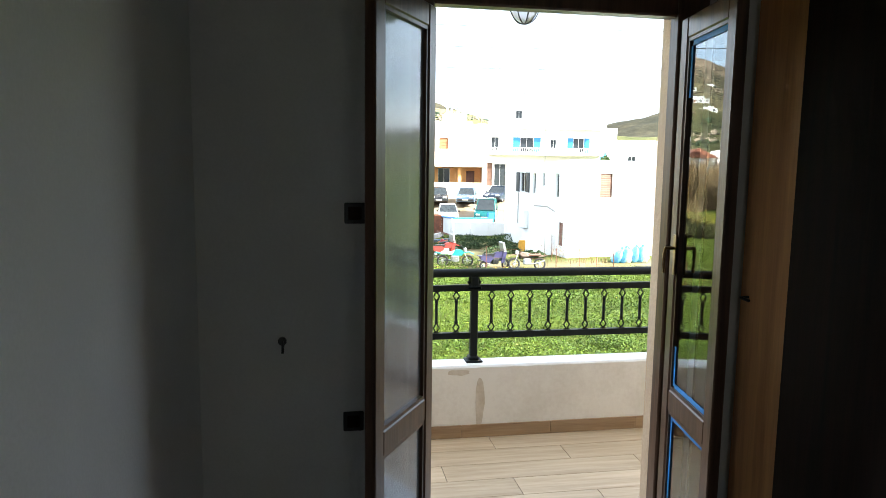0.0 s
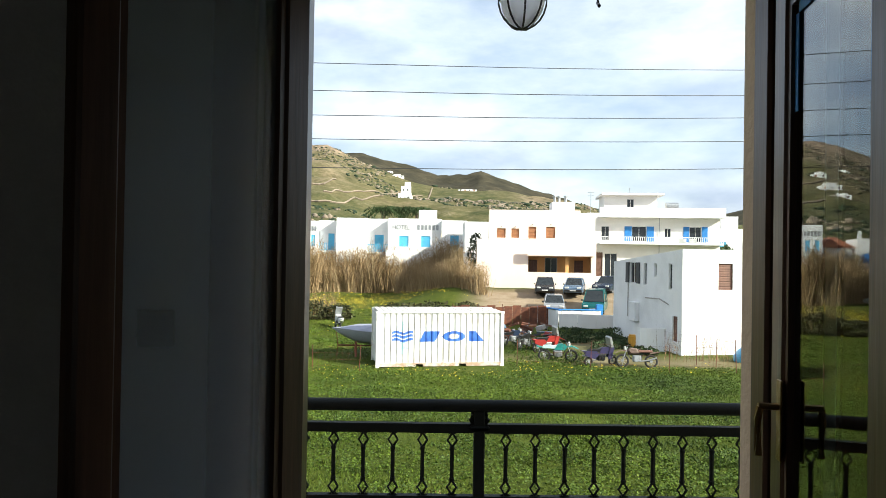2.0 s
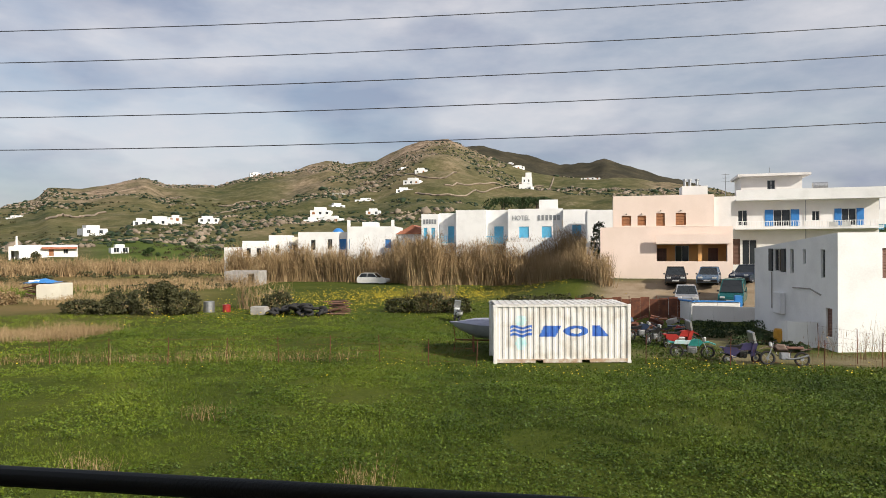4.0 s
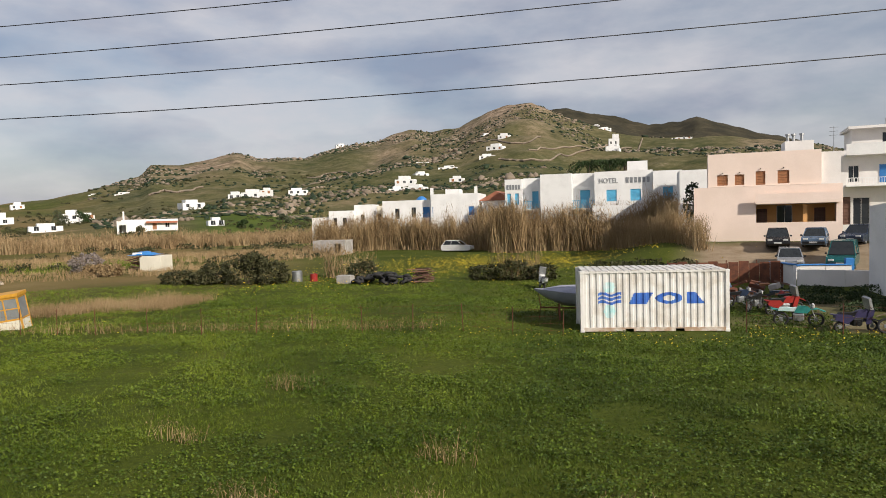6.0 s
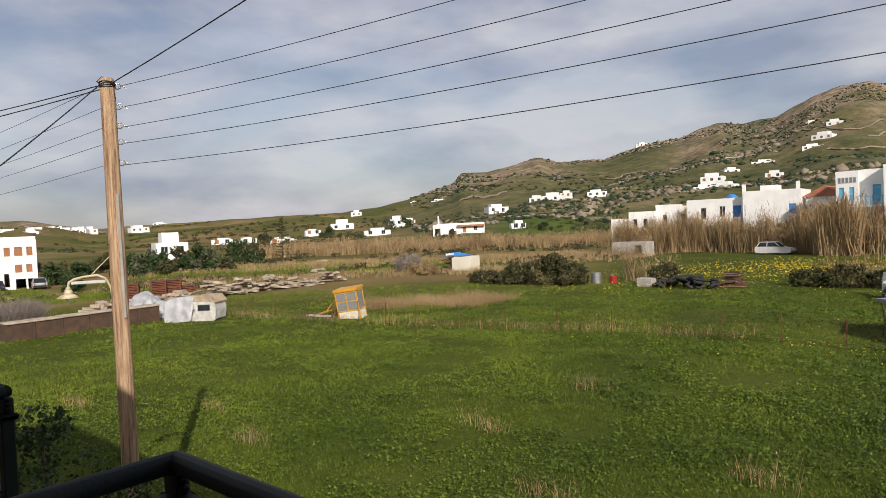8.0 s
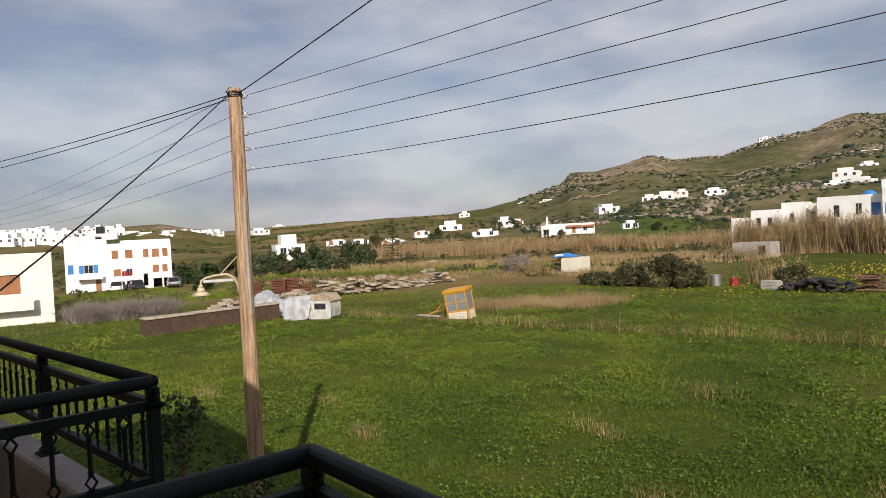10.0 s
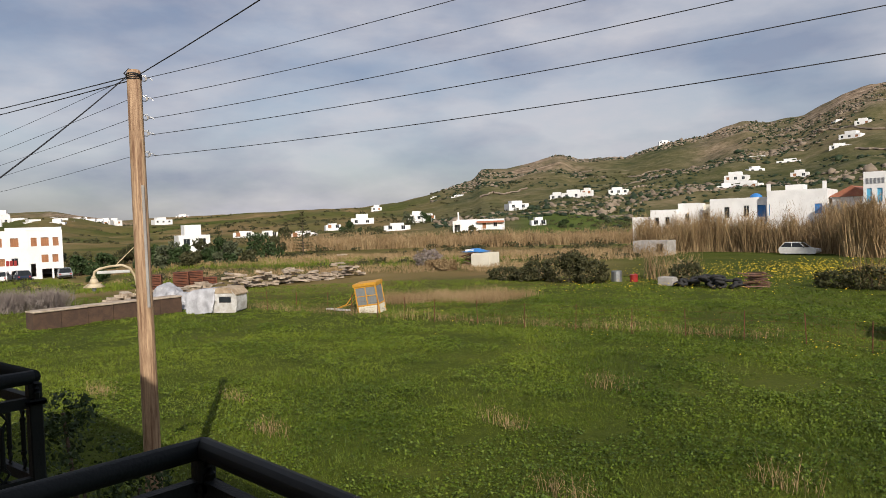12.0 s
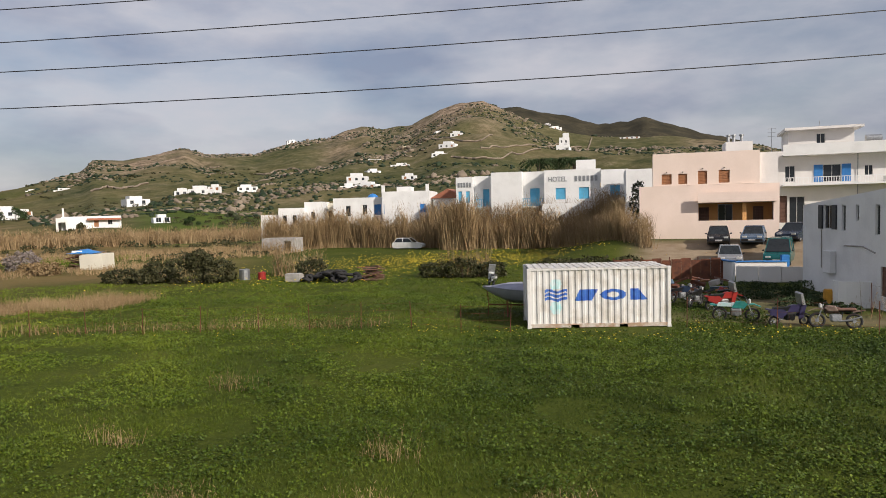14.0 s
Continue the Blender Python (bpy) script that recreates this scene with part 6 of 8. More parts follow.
def scrap():
    rng = random.Random(8)
    cols = [M_RUST, M_RUST, M_STEEL, M_CARBLUE, M_BLACK, M_SHUTDARK, M_RED, M_SHUTTER, M_CONCRETE, M_RUST, M_BLACK]
    t = thing("scrap_heap", "tangled heap of scrap metal, pipes and planks", "scrap heap", pose(6.2, 45.2, height(6, 45)))
    for i in range(34):
        bm = bmesh.new()
        m = pose(rng.uniform(-1.8, 2.0), rng.uniform(-1.6, 1.6), rng.uniform(0.05, 0.75), rng.uniform(-30, 30), rng.uniform(-25, 25), rng.uniform(0, 180))
        w = rng.uniform(0.4, 1.9)
        if i % 3:
            box(bm, -w / 2, w / 2, -0.06, 0.06, -0.05, 0.05, m, 0.0)
        else:
            box(bm, -w / 4, w / 4, -0.25, 0.25, -0.15, 0.15, m, 0.03)
        part("scrap_piece", bm, cols[i % len(cols)], t)
    for x, y, r, ma, nm, lab in ((-24.9, 50.6, 0.4, M_STEEL, "water_tank", "pale blue-grey metal tank standing in the grass"), (-23.6, 50.8, 0.29, M_RED, "barrel", "red plastic barrel standing in the grass"), (-20.4, 49.6, 0.45, M_CONCRETE, "crate", "pale grey box lying in the grass")):
        t = thing(nm, lab, nm.replace("_", " "), pose(x, y, height(x, y)))
        bm = bmesh.new()
        if nm == "crate":
            box(bm, -0.55, 0.55, -0.4, 0.4, 0, 0.6, bevel=0.03)
            for zz in (0.1, 0.3, 0.5):
                box(bm, -0.57, 0.57, -0.42, 0.42, zz, zz + 0.05)
        else:
            cyl(bm, (0, 0, 0), (0, 0, r * 2), r, seg=16)
            for zz in (0.25, 0.7):
                cyl(bm, (0, 0, r * 2 * zz), (0, 0, r * 2 * zz + 0.05), r * 1.04, seg=16)
            cyl(bm, (r * 0.4, 0, r * 2), (r * 0.4, 0, r * 2 + 0.06), 0.08, seg=8)
        part("body", bm, ma, t)
    # black netting and tyre heap, plank heap
    t = thing("tyre_heap", "dark heap of old tyres and netting", "tyre heap", pose(-17.4, 49.5, height(-17, 49.5)))
    for i in range(38):
        m = pose(rng.uniform(-2.1, 2.0), rng.uniform(-1, 1), 0, 0, 0, 0)
        x, y = m.translation.x, m.translation.y
        tyre = wheel(t, 0, 0, 0, 0.33, 0.2, "tyre")
        tyre.matrix_basis = pose(x, y, max(0.12, 0.75 * (1 - (x / 2.4) ** 2 - y * y * 0.4) * rng.random() + 0.12), 90 + rng.uniform(-50, 50), rng.uniform(-30, 30), rng.uniform(0, 180))
    t = thing("plank_heap", "heap of weathered planks and firewood", "wood pile", pose(-14.6, 49.8, height(-14.6, 49.8)))
    for i in range(22):
        bm = bmesh.new()
        box(bm, -0.7, 0.7, -0.06, 0.06, -0.03, 0.03, pose(rng.uniform(-0.3, 0.3), rng.uniform(-0.5, 0.5), 0.06 + i * 0.045, rng.uniform(-8, 8), rng.uniform(-14, 14), rng.uniform(-40, 40)))
        part("plank", bm, M_SHUTDARK, t)


scrap()


def kiosk():
    t = thing("kiosk", "derelict yellow booth with grimy windows, tilted in the grass", "booth", pose(-28.15, 29.1, height(-28.2, 29.1) - 0.1, 4, -7, 28) @ Matrix.Diagonal((0.74, 0.8, 0.9, 1)))
    W, D, H = 1.75, 1.3, 2.0
    for x in (-W / 2, W / 2 - 0.1):
        for y in (-D / 2, D / 2 - 0.1):
            bm = bmesh.new()
            box(bm, x, x + 0.1, y, y + 0.1, 0, H, bevel=0.01)
            part("post", bm, M_YELLOW, t)
    bm = bmesh.new()
    box(bm, -W / 2 + 0.1, W / 2 - 0.1, -D / 2 + 0.02, -D / 2 + 0.06, 0.02, 0.6)
    box(bm, W / 2 - 0.06, W / 2 - 0.02, -D / 2 + 0.1, D / 2 - 0.1, 0.02, 0.6)
    box(bm, -W / 2 + 0.02, -W / 2 + 0.06, -D / 2 + 0.1, D / 2 - 0.1, 0.02, 0.6)
    box(bm, -W / 2 + 0.1, W / 2 - 0.1, D / 2 - 0.06, D / 2 - 0.02, 0.02, H - 0.2)
    part("panel", bm, M_BEIGE, t, "pale lower panels")
    for z in (0.6, H - 0.25):
        bm = bmesh.new()
        for y in (-D / 2 + 0.01, D / 2 - 0.09):
            box(bm, -W / 2 + 0.1, W / 2 - 0.1, y, y + 0.08, z, z + 0.09)
        for x in (-W / 2 + 0.01, W / 2 - 0.09):
            box(bm, x, x + 0.08, -D / 2 + 0.1, D / 2 - 0.1, z, z + 0.09)
        part("rail", bm, M_YELLOW, t)
    bm = bmesh.new()
    box(bm, -0.04, 0.04, -D / 2 + 0.01, -D / 2 + 0.07, 0.69, H - 0.25)
    box(bm, -W / 2 + 0.1, W / 2 - 0.1, -D / 2 + 0.02, -D / 2 + 0.06, 1.2, 1.25)
    part("mullion", bm, M_YELLOW, t)
    bm = bmesh.new()
    box(bm, -W / 2 + 0.1, W / 2 - 0.1, -D / 2 + 0.035, -D / 2 + 0.045, 0.69, H - 0.25)
    box(bm, W / 2 - 0.045, W / 2 - 0.035, -D / 2 + 0.1, D / 2 - 0.1, 0.69, H - 0.25)
    box(bm, -W / 2 + 0.035, -W / 2 + 0.045, -D / 2 + 0.1, D / 2 - 0.1, 0.69, H - 0.25)
    part("pane", bm, M_SILVER, t, "grimy reflecting panes")
    bm = bmesh.new()
    box(bm, -W / 2 - 0.06, W / 2 + 0.06, -D / 2 - 0.06, D / 2 + 0.06, H - 0.16, H + 0.02, bevel=0.015)
    part("roof", bm, M_YELLOW, t)
    t = thing("ladder", "twisted yellow metal frame lying beside the booth", "metal frame", pose(-29.65, 28.6, height(-29.6, 28.6), 0, 0, 20))
    bm = bmesh.new()
    tube(bm, [(-0.9, 0, 0.05), (-0.2, 0.1, 0.3), (0.5, 0.2, 1.2)], 0.035)
    tube(bm, [(-0.9, 0.5, 0.05), (-0.1, 0.5, 0.3), (0.5, 0.4, 0.9)], 0.035)
    tube(bm, [(-0.5, 0, 0.2), (-0.4, 0.5, 0.2)], 0.03)
    part("frame_tube", bm, M_YELLOW, t)
    bm = bmesh.new()
    box(bm, -1.2, 0.5, -0.2, 0.0, 0.02, 0.1, pose(-0.2, -0.2, 0.0, 0, 0, -12))
    part("board", bm, M_WINFRAME, t, "white board on the ground")


kiosk()


def caravan():
    t = thing("caravan", "derelict dirty white caravan with beige roof and torn plastic cover", "caravan", pose(-36.3, 24.3, height(-36, 24), 0, 0, 32) @ Matrix.Scale(0.85, 4))
    bm = bmesh.new()
    prof = [(-1.6, 0.1), (-1.68, 0.7), (-1.5, 1.2), (-1.1, 1.5), (0.2, 1.66), (0.9, 1.68), (1.35, 1.58), (1.62, 1.28), (1.68, 0.8), (1.6, 0.1)]
    extrude(bm, prof, 1.7, pose(0, -0.85, 0))
    bmesh.ops.bevel(bm, geom=list(bm.edges), offset=0.07, segments=2, affect="EDGES")
    part("shell", bm, M_DIRTYWHITE, t)
    bm = bmesh.new()
    box(bm, 0.42, 1.36, -0.865, -0.845, 0.7, 1.16)
    part("window_frame", bm, M_CONCRETE, t)
    bm = bmesh.new()
    box(bm, 0.46, 1.32, -0.885, -0.85, 0.74, 1.12, bevel=0.02)
    part("window", bm, M_PANE, t, "dark dusty window")
    bm = bmesh.new()
    extrude(bm, [(0.05, 1.64), (0.9, 1.7), (1.38, 1.6), (1.66, 1.3), (1.69, 1.2), (1.72, 1.3), (1.42, 1.65), (0.92, 1.76), (0.05, 1.71)], 1.8, pose(0, -0.9, 0))
    extrude(bm, [(0.05, 1.36), (1.5, 1.36), (1.36, 1.57), (0.9, 1.68), (0.05, 1.65)], 0.02, pose(0, -0.885, 0))
    part("roof_panel", bm, M_STAINED, t, "stained beige curved roof")
    bm = bmesh.new()
    bmesh.ops.create_grid(bm, x_segments=18, y_segments=14, size=1.0)
    for v in bm.verts:
        u, w = v.co.x, v.co.y
        n = 0.13 * noise.noise(Vector((u * 2.3, w * 2.1, 3))) + 0.06 * noise.noise(Vector((u * 6, w * 5, 1)))
        k = (w + 1) / 2
        v.co = Vector((-0.85 + 1.05 * u + n, -0.93 - 0.3 * (1 - min(1, k * 1.6)) + n * 0.7 + max(0, k - 0.62) * 2.4, min(1.66, 0.02 + 2.6 * k) + 0.1 * n + 0.1 * u - 0.25 * max(0, -u - 0.5)))
    bmesh.ops.solidify(bm, geom=list(bm.faces), thickness=0.012)
    part("cover", bm, M_SHEET, t, "torn bluish-white plastic cover", True)
    bm = bmesh.new()
    rng = random.Random(2)
    for i in range(7):
        tube(bm, [(-1.7 + 0.25 * i, -0.9, 1.5), (-1.75 + 0.27 * i + rng.uniform(-0.2, 0.2), -0.95, 0.9 + rng.uniform(-0.2, 0.2)), (-1.7 + 0.25 * i, -0.92, 0.2)], 0.015, 5)
    tube(bm, [(-1.7, -0.92, 1.2), (0.3, -0.92, 0.8)], 0.015, 5)
    part("rope", bm, M_STEEL, t)
    # heaps under plastic beside it
    for hx, hy, sx, sy, sz, lab in ((-42.0, 24.0, 1.7, 1.3, 1.3, "pale plastic sheet draped over a heap"), (-40.0, 24.3, 1.2, 0.9, 0.95, "torn white plastic bags and sheets in a heap")):
        bm = bmesh.new()
        bmesh.ops.create_icosphere(bm, subdivisions=4, radius=1.0)
        for v in bm.verts:
            n = noise.noise(v.co * 1.4 + Vector((hx, 0, 0))) * 0.3 + noise.noise(v.co * 4 + Vector((0, hy, 0))) * 0.12 + noise.noise(v.co * 9) * 0.05
            v.co = Vector((v.co.x * sx, v.co.y * sy, max(-0.1, v.co.z) * sz)) * (1 + n)
        ob = obj("plastic_sheet", bm, M_SHEET)
        ob.matrix_basis = pose(hx, hy, height(hx, hy))
        tagged(ob, lab, "plastic sheet")


caravan()


def stone(bm, m, w, d, h, rng):
    r = bmesh.ops.create_cube(bm, size=1.0)
    for v in r["verts"]:
        v.co = Vector((v.co.x * w * rng.uniform(0.8, 1.1), v.co.y * d * rng.uniform(0.8, 1.1), v.co.z * h * rng.uniform(0.85, 1.1)))
    bmesh.ops.transform(bm, matrix=m, verts=r["verts"])


def stone_piles():
    rng = random.Random(4)
    path = [(-46.0, 23.5), (-47.5, 26.5), (-48.6, 29.5), (-49.4, 32.5), (-49.6, 35.5), (-49.8, 38.5), (-50.3, 41.5), (-50.8, 45.0)]
    for i, (x, y) in enumerate(path):
        t = thing("stone_pile", "heap of pale rough stone slabs in the grass", "stone pile", pose(x, y, height(x, y)), "heaps of stone")
        tall = 2.1 if i in (4, 7) else (1.6 if i in (3, 5) else 1.0)
        for k in range(42):
            bm = bmesh.new()
            px, py = rng.gauss(0, 0.62), rng.gauss(0, 0.95)
            f = max(0.0, 1 - math.hypot(px / 1.7, py / 2.3))
            stone(bm, pose(px, py, 0.08 + rng.random() * tall * f, rng.uniform(-9, 9), rng.uniform(-9, 9), rng.uniform(0, 180)), rng.uniform(0.4, 1.1), rng.uniform(0.3, 0.7), rng.uniform(0.06, 0.2), rng)
            part("stone", bm, M_STONE, t)
    for i, (x, y) in enumerate(((-54.4, 28.4), (-55.0, 31.0), (-55.2, 32.4), (-55.4, 33.8))):
        t = thing("crate_stack", "rusty brown crates stacked at the field's edge", "crates", pose(x, y, height(x, y), 0, 0, 60), "rusty crates")
        for k in range(2 if i < 3 else 1):
            bm = bmesh.new()
            for z in np.arange(0.03, 0.6, 0.14):
                box(bm, -0.6, 0.6, -0.5, 0.5, k * 0.65 + z, k * 0.65 + z + 0.1)
            for xx in (-0.6, 0.52):
                for yy in (-0.5, 0.42):
                    box(bm, xx - 0.01, xx + 0.09, yy - 0.01, yy + 0.09, k * 0.65, k * 0.65 + 0.62)
            part("crate", bm, M_RUST, t)


stone_piles()


def tarp_shed():
    x, y = -47.4, 61.0
    t = thing("shed", "small white shed with junk and a blue tarpaulin on top", "shed", pose(x, y, height(x, y), 0, 0, 12))
    bm = bmesh.new()
    box(bm, -0.2, 2.0, -1.2, 1.2, 0, 1.5, bevel=0.03)
    part("wall", bm, M_BEIGE, t)
    rng = random.Random(6)
    for i in range(14):
        bm = bmesh.new()
        box(bm, -0.9, 0.9, -0.08, 0.08, -0.04, 0.04, pose(-1.2 + rng.uniform(-0.5, 0.8), rng.uniform(-1, 1), 0.1 + i * 0.1, rng.uniform(-10, 10), rng.uniform(-15, 15), rng.uniform(-50, 50)))
        part("plank", bm, M_SHUTDARK if i % 2 else M_RUST, t)
    bm = bmesh.new()
    bmesh.ops.create_grid(bm, x_segments=10, y_segments=8, size=1.0)
    for v in bm.verts:
        v.co = Vector((v.co.x * 1.3 - 0.2, v.co.y * 1.1, 1.62 + 0.35 * max(0, 1 - v.co.x ** 2 - v.co.y ** 2) + 0.08 * noise.noise(v.co * 3)))
    bmesh.ops.solidify(bm, geom=list(bm.faces), thickness=0.03)
    part("tarpaulin", bm, M_BLUE, t, "crumpled blue tarpaulin")
    bm = bmesh.new()
    box(bm, -1.1, -0.1, -0.9, 0.2, 1.5, 1.85, bevel=0.05)
    part("bundle", bm, M_WHITE, t)


tarp_shed()


def wire_fence(label, pts, h=1.15, gap=2.2, wires=4):
    t = thing("wire_fence", label, "fence")
    runs = []
    for (xa, ya), (xb, yb) in zip(pts, pts[1:]):
        n = max(1, round(math.hypot(xb - xa, yb - ya) / gap))
        runs += [(xa + (xb - xa) * i / n, ya + (yb - ya) * i / n) for i in range(n)]
    runs.append(pts[-1])
    rng = random.Random(len(pts))
    tops = []
    for x, y in runs:
        z = height(x, y)
        lx, ly = rng.uniform(-0.06, 0.06), rng.uniform(-0.06, 0.06)
        bm = bmesh.new()
        cyl(bm, (x, y, z - 0.1), (x + lx, y + ly, z + h), 0.018, seg=5)
        part("post", bm, M_RUST, t)
        tops.append(((x, y, z), (x + lx, y + ly, z + h)))
    bm = bmesh.new()
    for k in range(wires):
        f = (k + 0.7) / wires
        for (a, b), (c, d) in zip(tops, tops[1:]):
            tube(bm, [Vector(a).lerp(Vector(b), f), Vector(c).lerp(Vector(d), f)], 0.0035, 3)
    for (a, b), (c, d) in zip(tops, tops[1:]):
        for j in range(1, 8):
            p, q = Vector(a).lerp(Vector(c), j / 8), Vector(b).lerp(Vector(d), j / 8)
            tube(bm, [p.lerp(q, 0.05), p.lerp(q, 0.92)], 0.0025, 3)
    part("wire_mesh", bm, M_RUST, t)


wire_fence("rusty wire fence on thin posts across the meadow", [(-36.0, 25.4), (-30.0, 27.4), (-22.3, 28.0), (-12.7, 29.7), (-6.6, 31.4), (-2.6, 32.3)])
wire_fence("thin wire fence beside the parked motorbikes", [(4.6, 34.0), (8.0, 33.7), (11.5, 33.2), (14.5, 33.0), (19.0, 32.6)], 1.3, 2.4, 3)
wire_fence("leaning wire fence in front of the white house", [(12.8, 37.6), (13.6, 35.4), (14.6, 33.2)], 1.5, 1.6, 4)


def sacks():
    """Slumped sacks leaning on one another behind the wire fence."""
    rng = random.Random(3)
    for i in range(11):
        blue = i % 3 != 2
        x, y = 16.1 + (i % 6) * 0.36 + 0.18 * (i // 6), 36.6 + (i // 6) * 0.35
        lean = 32 - 5 * (i % 6) + rng.uniform(-8, 8)
        t = thing("sack", "slumped blue plastic sack behind the fence" if blue else "slumped dirty white sack behind the fence", "sack", pose(x, y, height(x, y) - 0.05, rng.uniform(-12, 6), lean, rng.uniform(-12, 12)), "sacks by the white house")
        bm = bmesh.new()
        bmesh.ops.create_uvsphere(bm, u_segments=12, v_segments=10, radius=0.5)
        for v in bm.verts:
            k = v.co.z + 0.5
            n = 0.16 * noise.noise(v.co * 4 + Vector((i * 3, 0, 0))) + 0.07 * noise.noise(v.co * 11 + Vector((0, i, 0)))
            flat = 0.62 - 0.22 * k
            v.co = Vector((v.co.x * flat * (1 + n), v.co.y * 0.85 * (1 + n), k * (0.95 + 0.1 * math.sin(i * 2.3)) - 0.12 * abs(v.co.x) + n * 0.12))
        part("bag", bm, M_PLASTIC_BLUE if blue else M_OFFWHITE, t, smooth=True)
        bm = bmesh.new()
        cyl(bm, (0, 0, 0.9), (0.03, 0, 1.05), 0.05, 0.09, 8)
        part("tied_neck", bm, M_PLASTIC_BLUE if blue else M_OFFWHITE, t)


sacks()


# ---- plants ----
def raw(name, co, faces, material, label="", category="", kind="", parent=None):
    me = bpy.data.meshes.new(name)
    co, faces = np.asarray(co, np.float32), np.asarray(faces, np.int32)
    n, k = faces.shape
    me.vertices.add(len(co))
    me.vertices.foreach_set("co", co.ravel())
    me.loops.add(n * k)
    me.loops.foreach_set("vertex_index", faces.ravel())
    me.polygons.add(n)
    me.polygons.foreach_set("loop_start", np.arange(0, n * k, k, dtype=np.int32))
    me.update(calc_edges=True)
    me.materials.append(material)
    ob = new(name, me)
    if parent is not None:
        ob.parent = parent
    return tagged(ob, label, category, kind=kind)


def blades(rng, p, lean, h, w):
    """Three-cornered blades at the points p (n x 3), leaning at random, of heights h and widths w."""
    n = len(p)
    a = rng.uniform(0, 2 * np.pi, n)
    b = rng.uniform(0, 2 * np.pi, n)
    l = lean * np.sqrt(rng.uniform(0.05, 1, n)) * h
    off = np.stack([np.cos(b) * w, np.sin(b) * w, np.zeros(n)], 1)
    tip = p + np.stack([np.cos(a) * l, np.sin(a) * l, np.sqrt(np.maximum(h * h - l * l, 0.04 * h * h))], 1)
    co = np.stack([p - off, p + off, tip], 1).reshape(-1, 3)
    return co, np.arange(3 * n).reshape(-1, 3)


def ground_heights(x, y):
    return np.array([height(float(a), float(b)) for a, b in zip(x, y)])


def flat_heights(x, y):
    """Quick height of the level meadow."""
    return np.array([-3.3 - dip(math.hypot(a - HUB[0], b - HUB[1]), math.degrees(math.atan2(a - HUB[0], b - HUB[1]))) + 0.05 * noise.noise(Vector((a, b, 0)) * 0.35) + 0.03 * noise.noise(Vector((a, b, 0)) * 1.3) for a, b in zip(x.tolist(), y.tolist())])


def meadow():
    rng = np.random.default_rng(11)
    co, fa, count = [], [], 0
    for n, ra, rb, h0, h1, w in ((62000, 7.5, 18, 0.03, 0.085, 0.009), (75000, 16, 32, 0.035, 0.11, 0.014), (46000, 30, 58, 0.05, 0.15, 0.026)):
        az = np.radians(rng.uniform(-84, 34, n))
        r = np.sqrt(rng.uniform(ra * ra, rb * rb, n))
        x, y = HUB[0] + r * np.sin(az), HUB[1] + r * np.cos(az)
        cl = np.array([noise.noise(Vector((a, b, 9)) * 0.22) + 0.6 * noise.noise(Vector((a, b, 4)) * 0.9) for a, b in zip(x.tolist(), y.tolist())])
        ok = (y > 6.2) & ~((x > 8.5) & (y > 34.5)) & ~((x > -2) & (x < 4.1) & (y > 32.2) & (y < 36)) & ~((y > 46) & (x > 3)) & (cl > -0.75)
        x, y, cl = x[ok], y[ok], cl[ok]
        p = np.stack([x, y, flat_heights(x, y) - 0.01], 1)
        k = 3
        p = np.repeat(p, k, 0) + np.concatenate([rng.normal(0, 0.035 + w, (len(p) * k, 2)), np.zeros((len(p) * k, 1))], 1)
        c = np.repeat(cl, k)
        h = rng.uniform(h0, h1, len(p)) * np.clip(0.85 + 0.9 * c, 0.45, 1.9)
        a, f = blades(rng, p, 0.97, h * 1.25, rng.uniform(0.7, 1.6, len(p)) * w)
        co.append(a)
        fa.append(f + count)
        count += len(a)
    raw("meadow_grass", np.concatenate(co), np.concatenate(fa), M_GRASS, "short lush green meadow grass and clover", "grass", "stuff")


meadow()


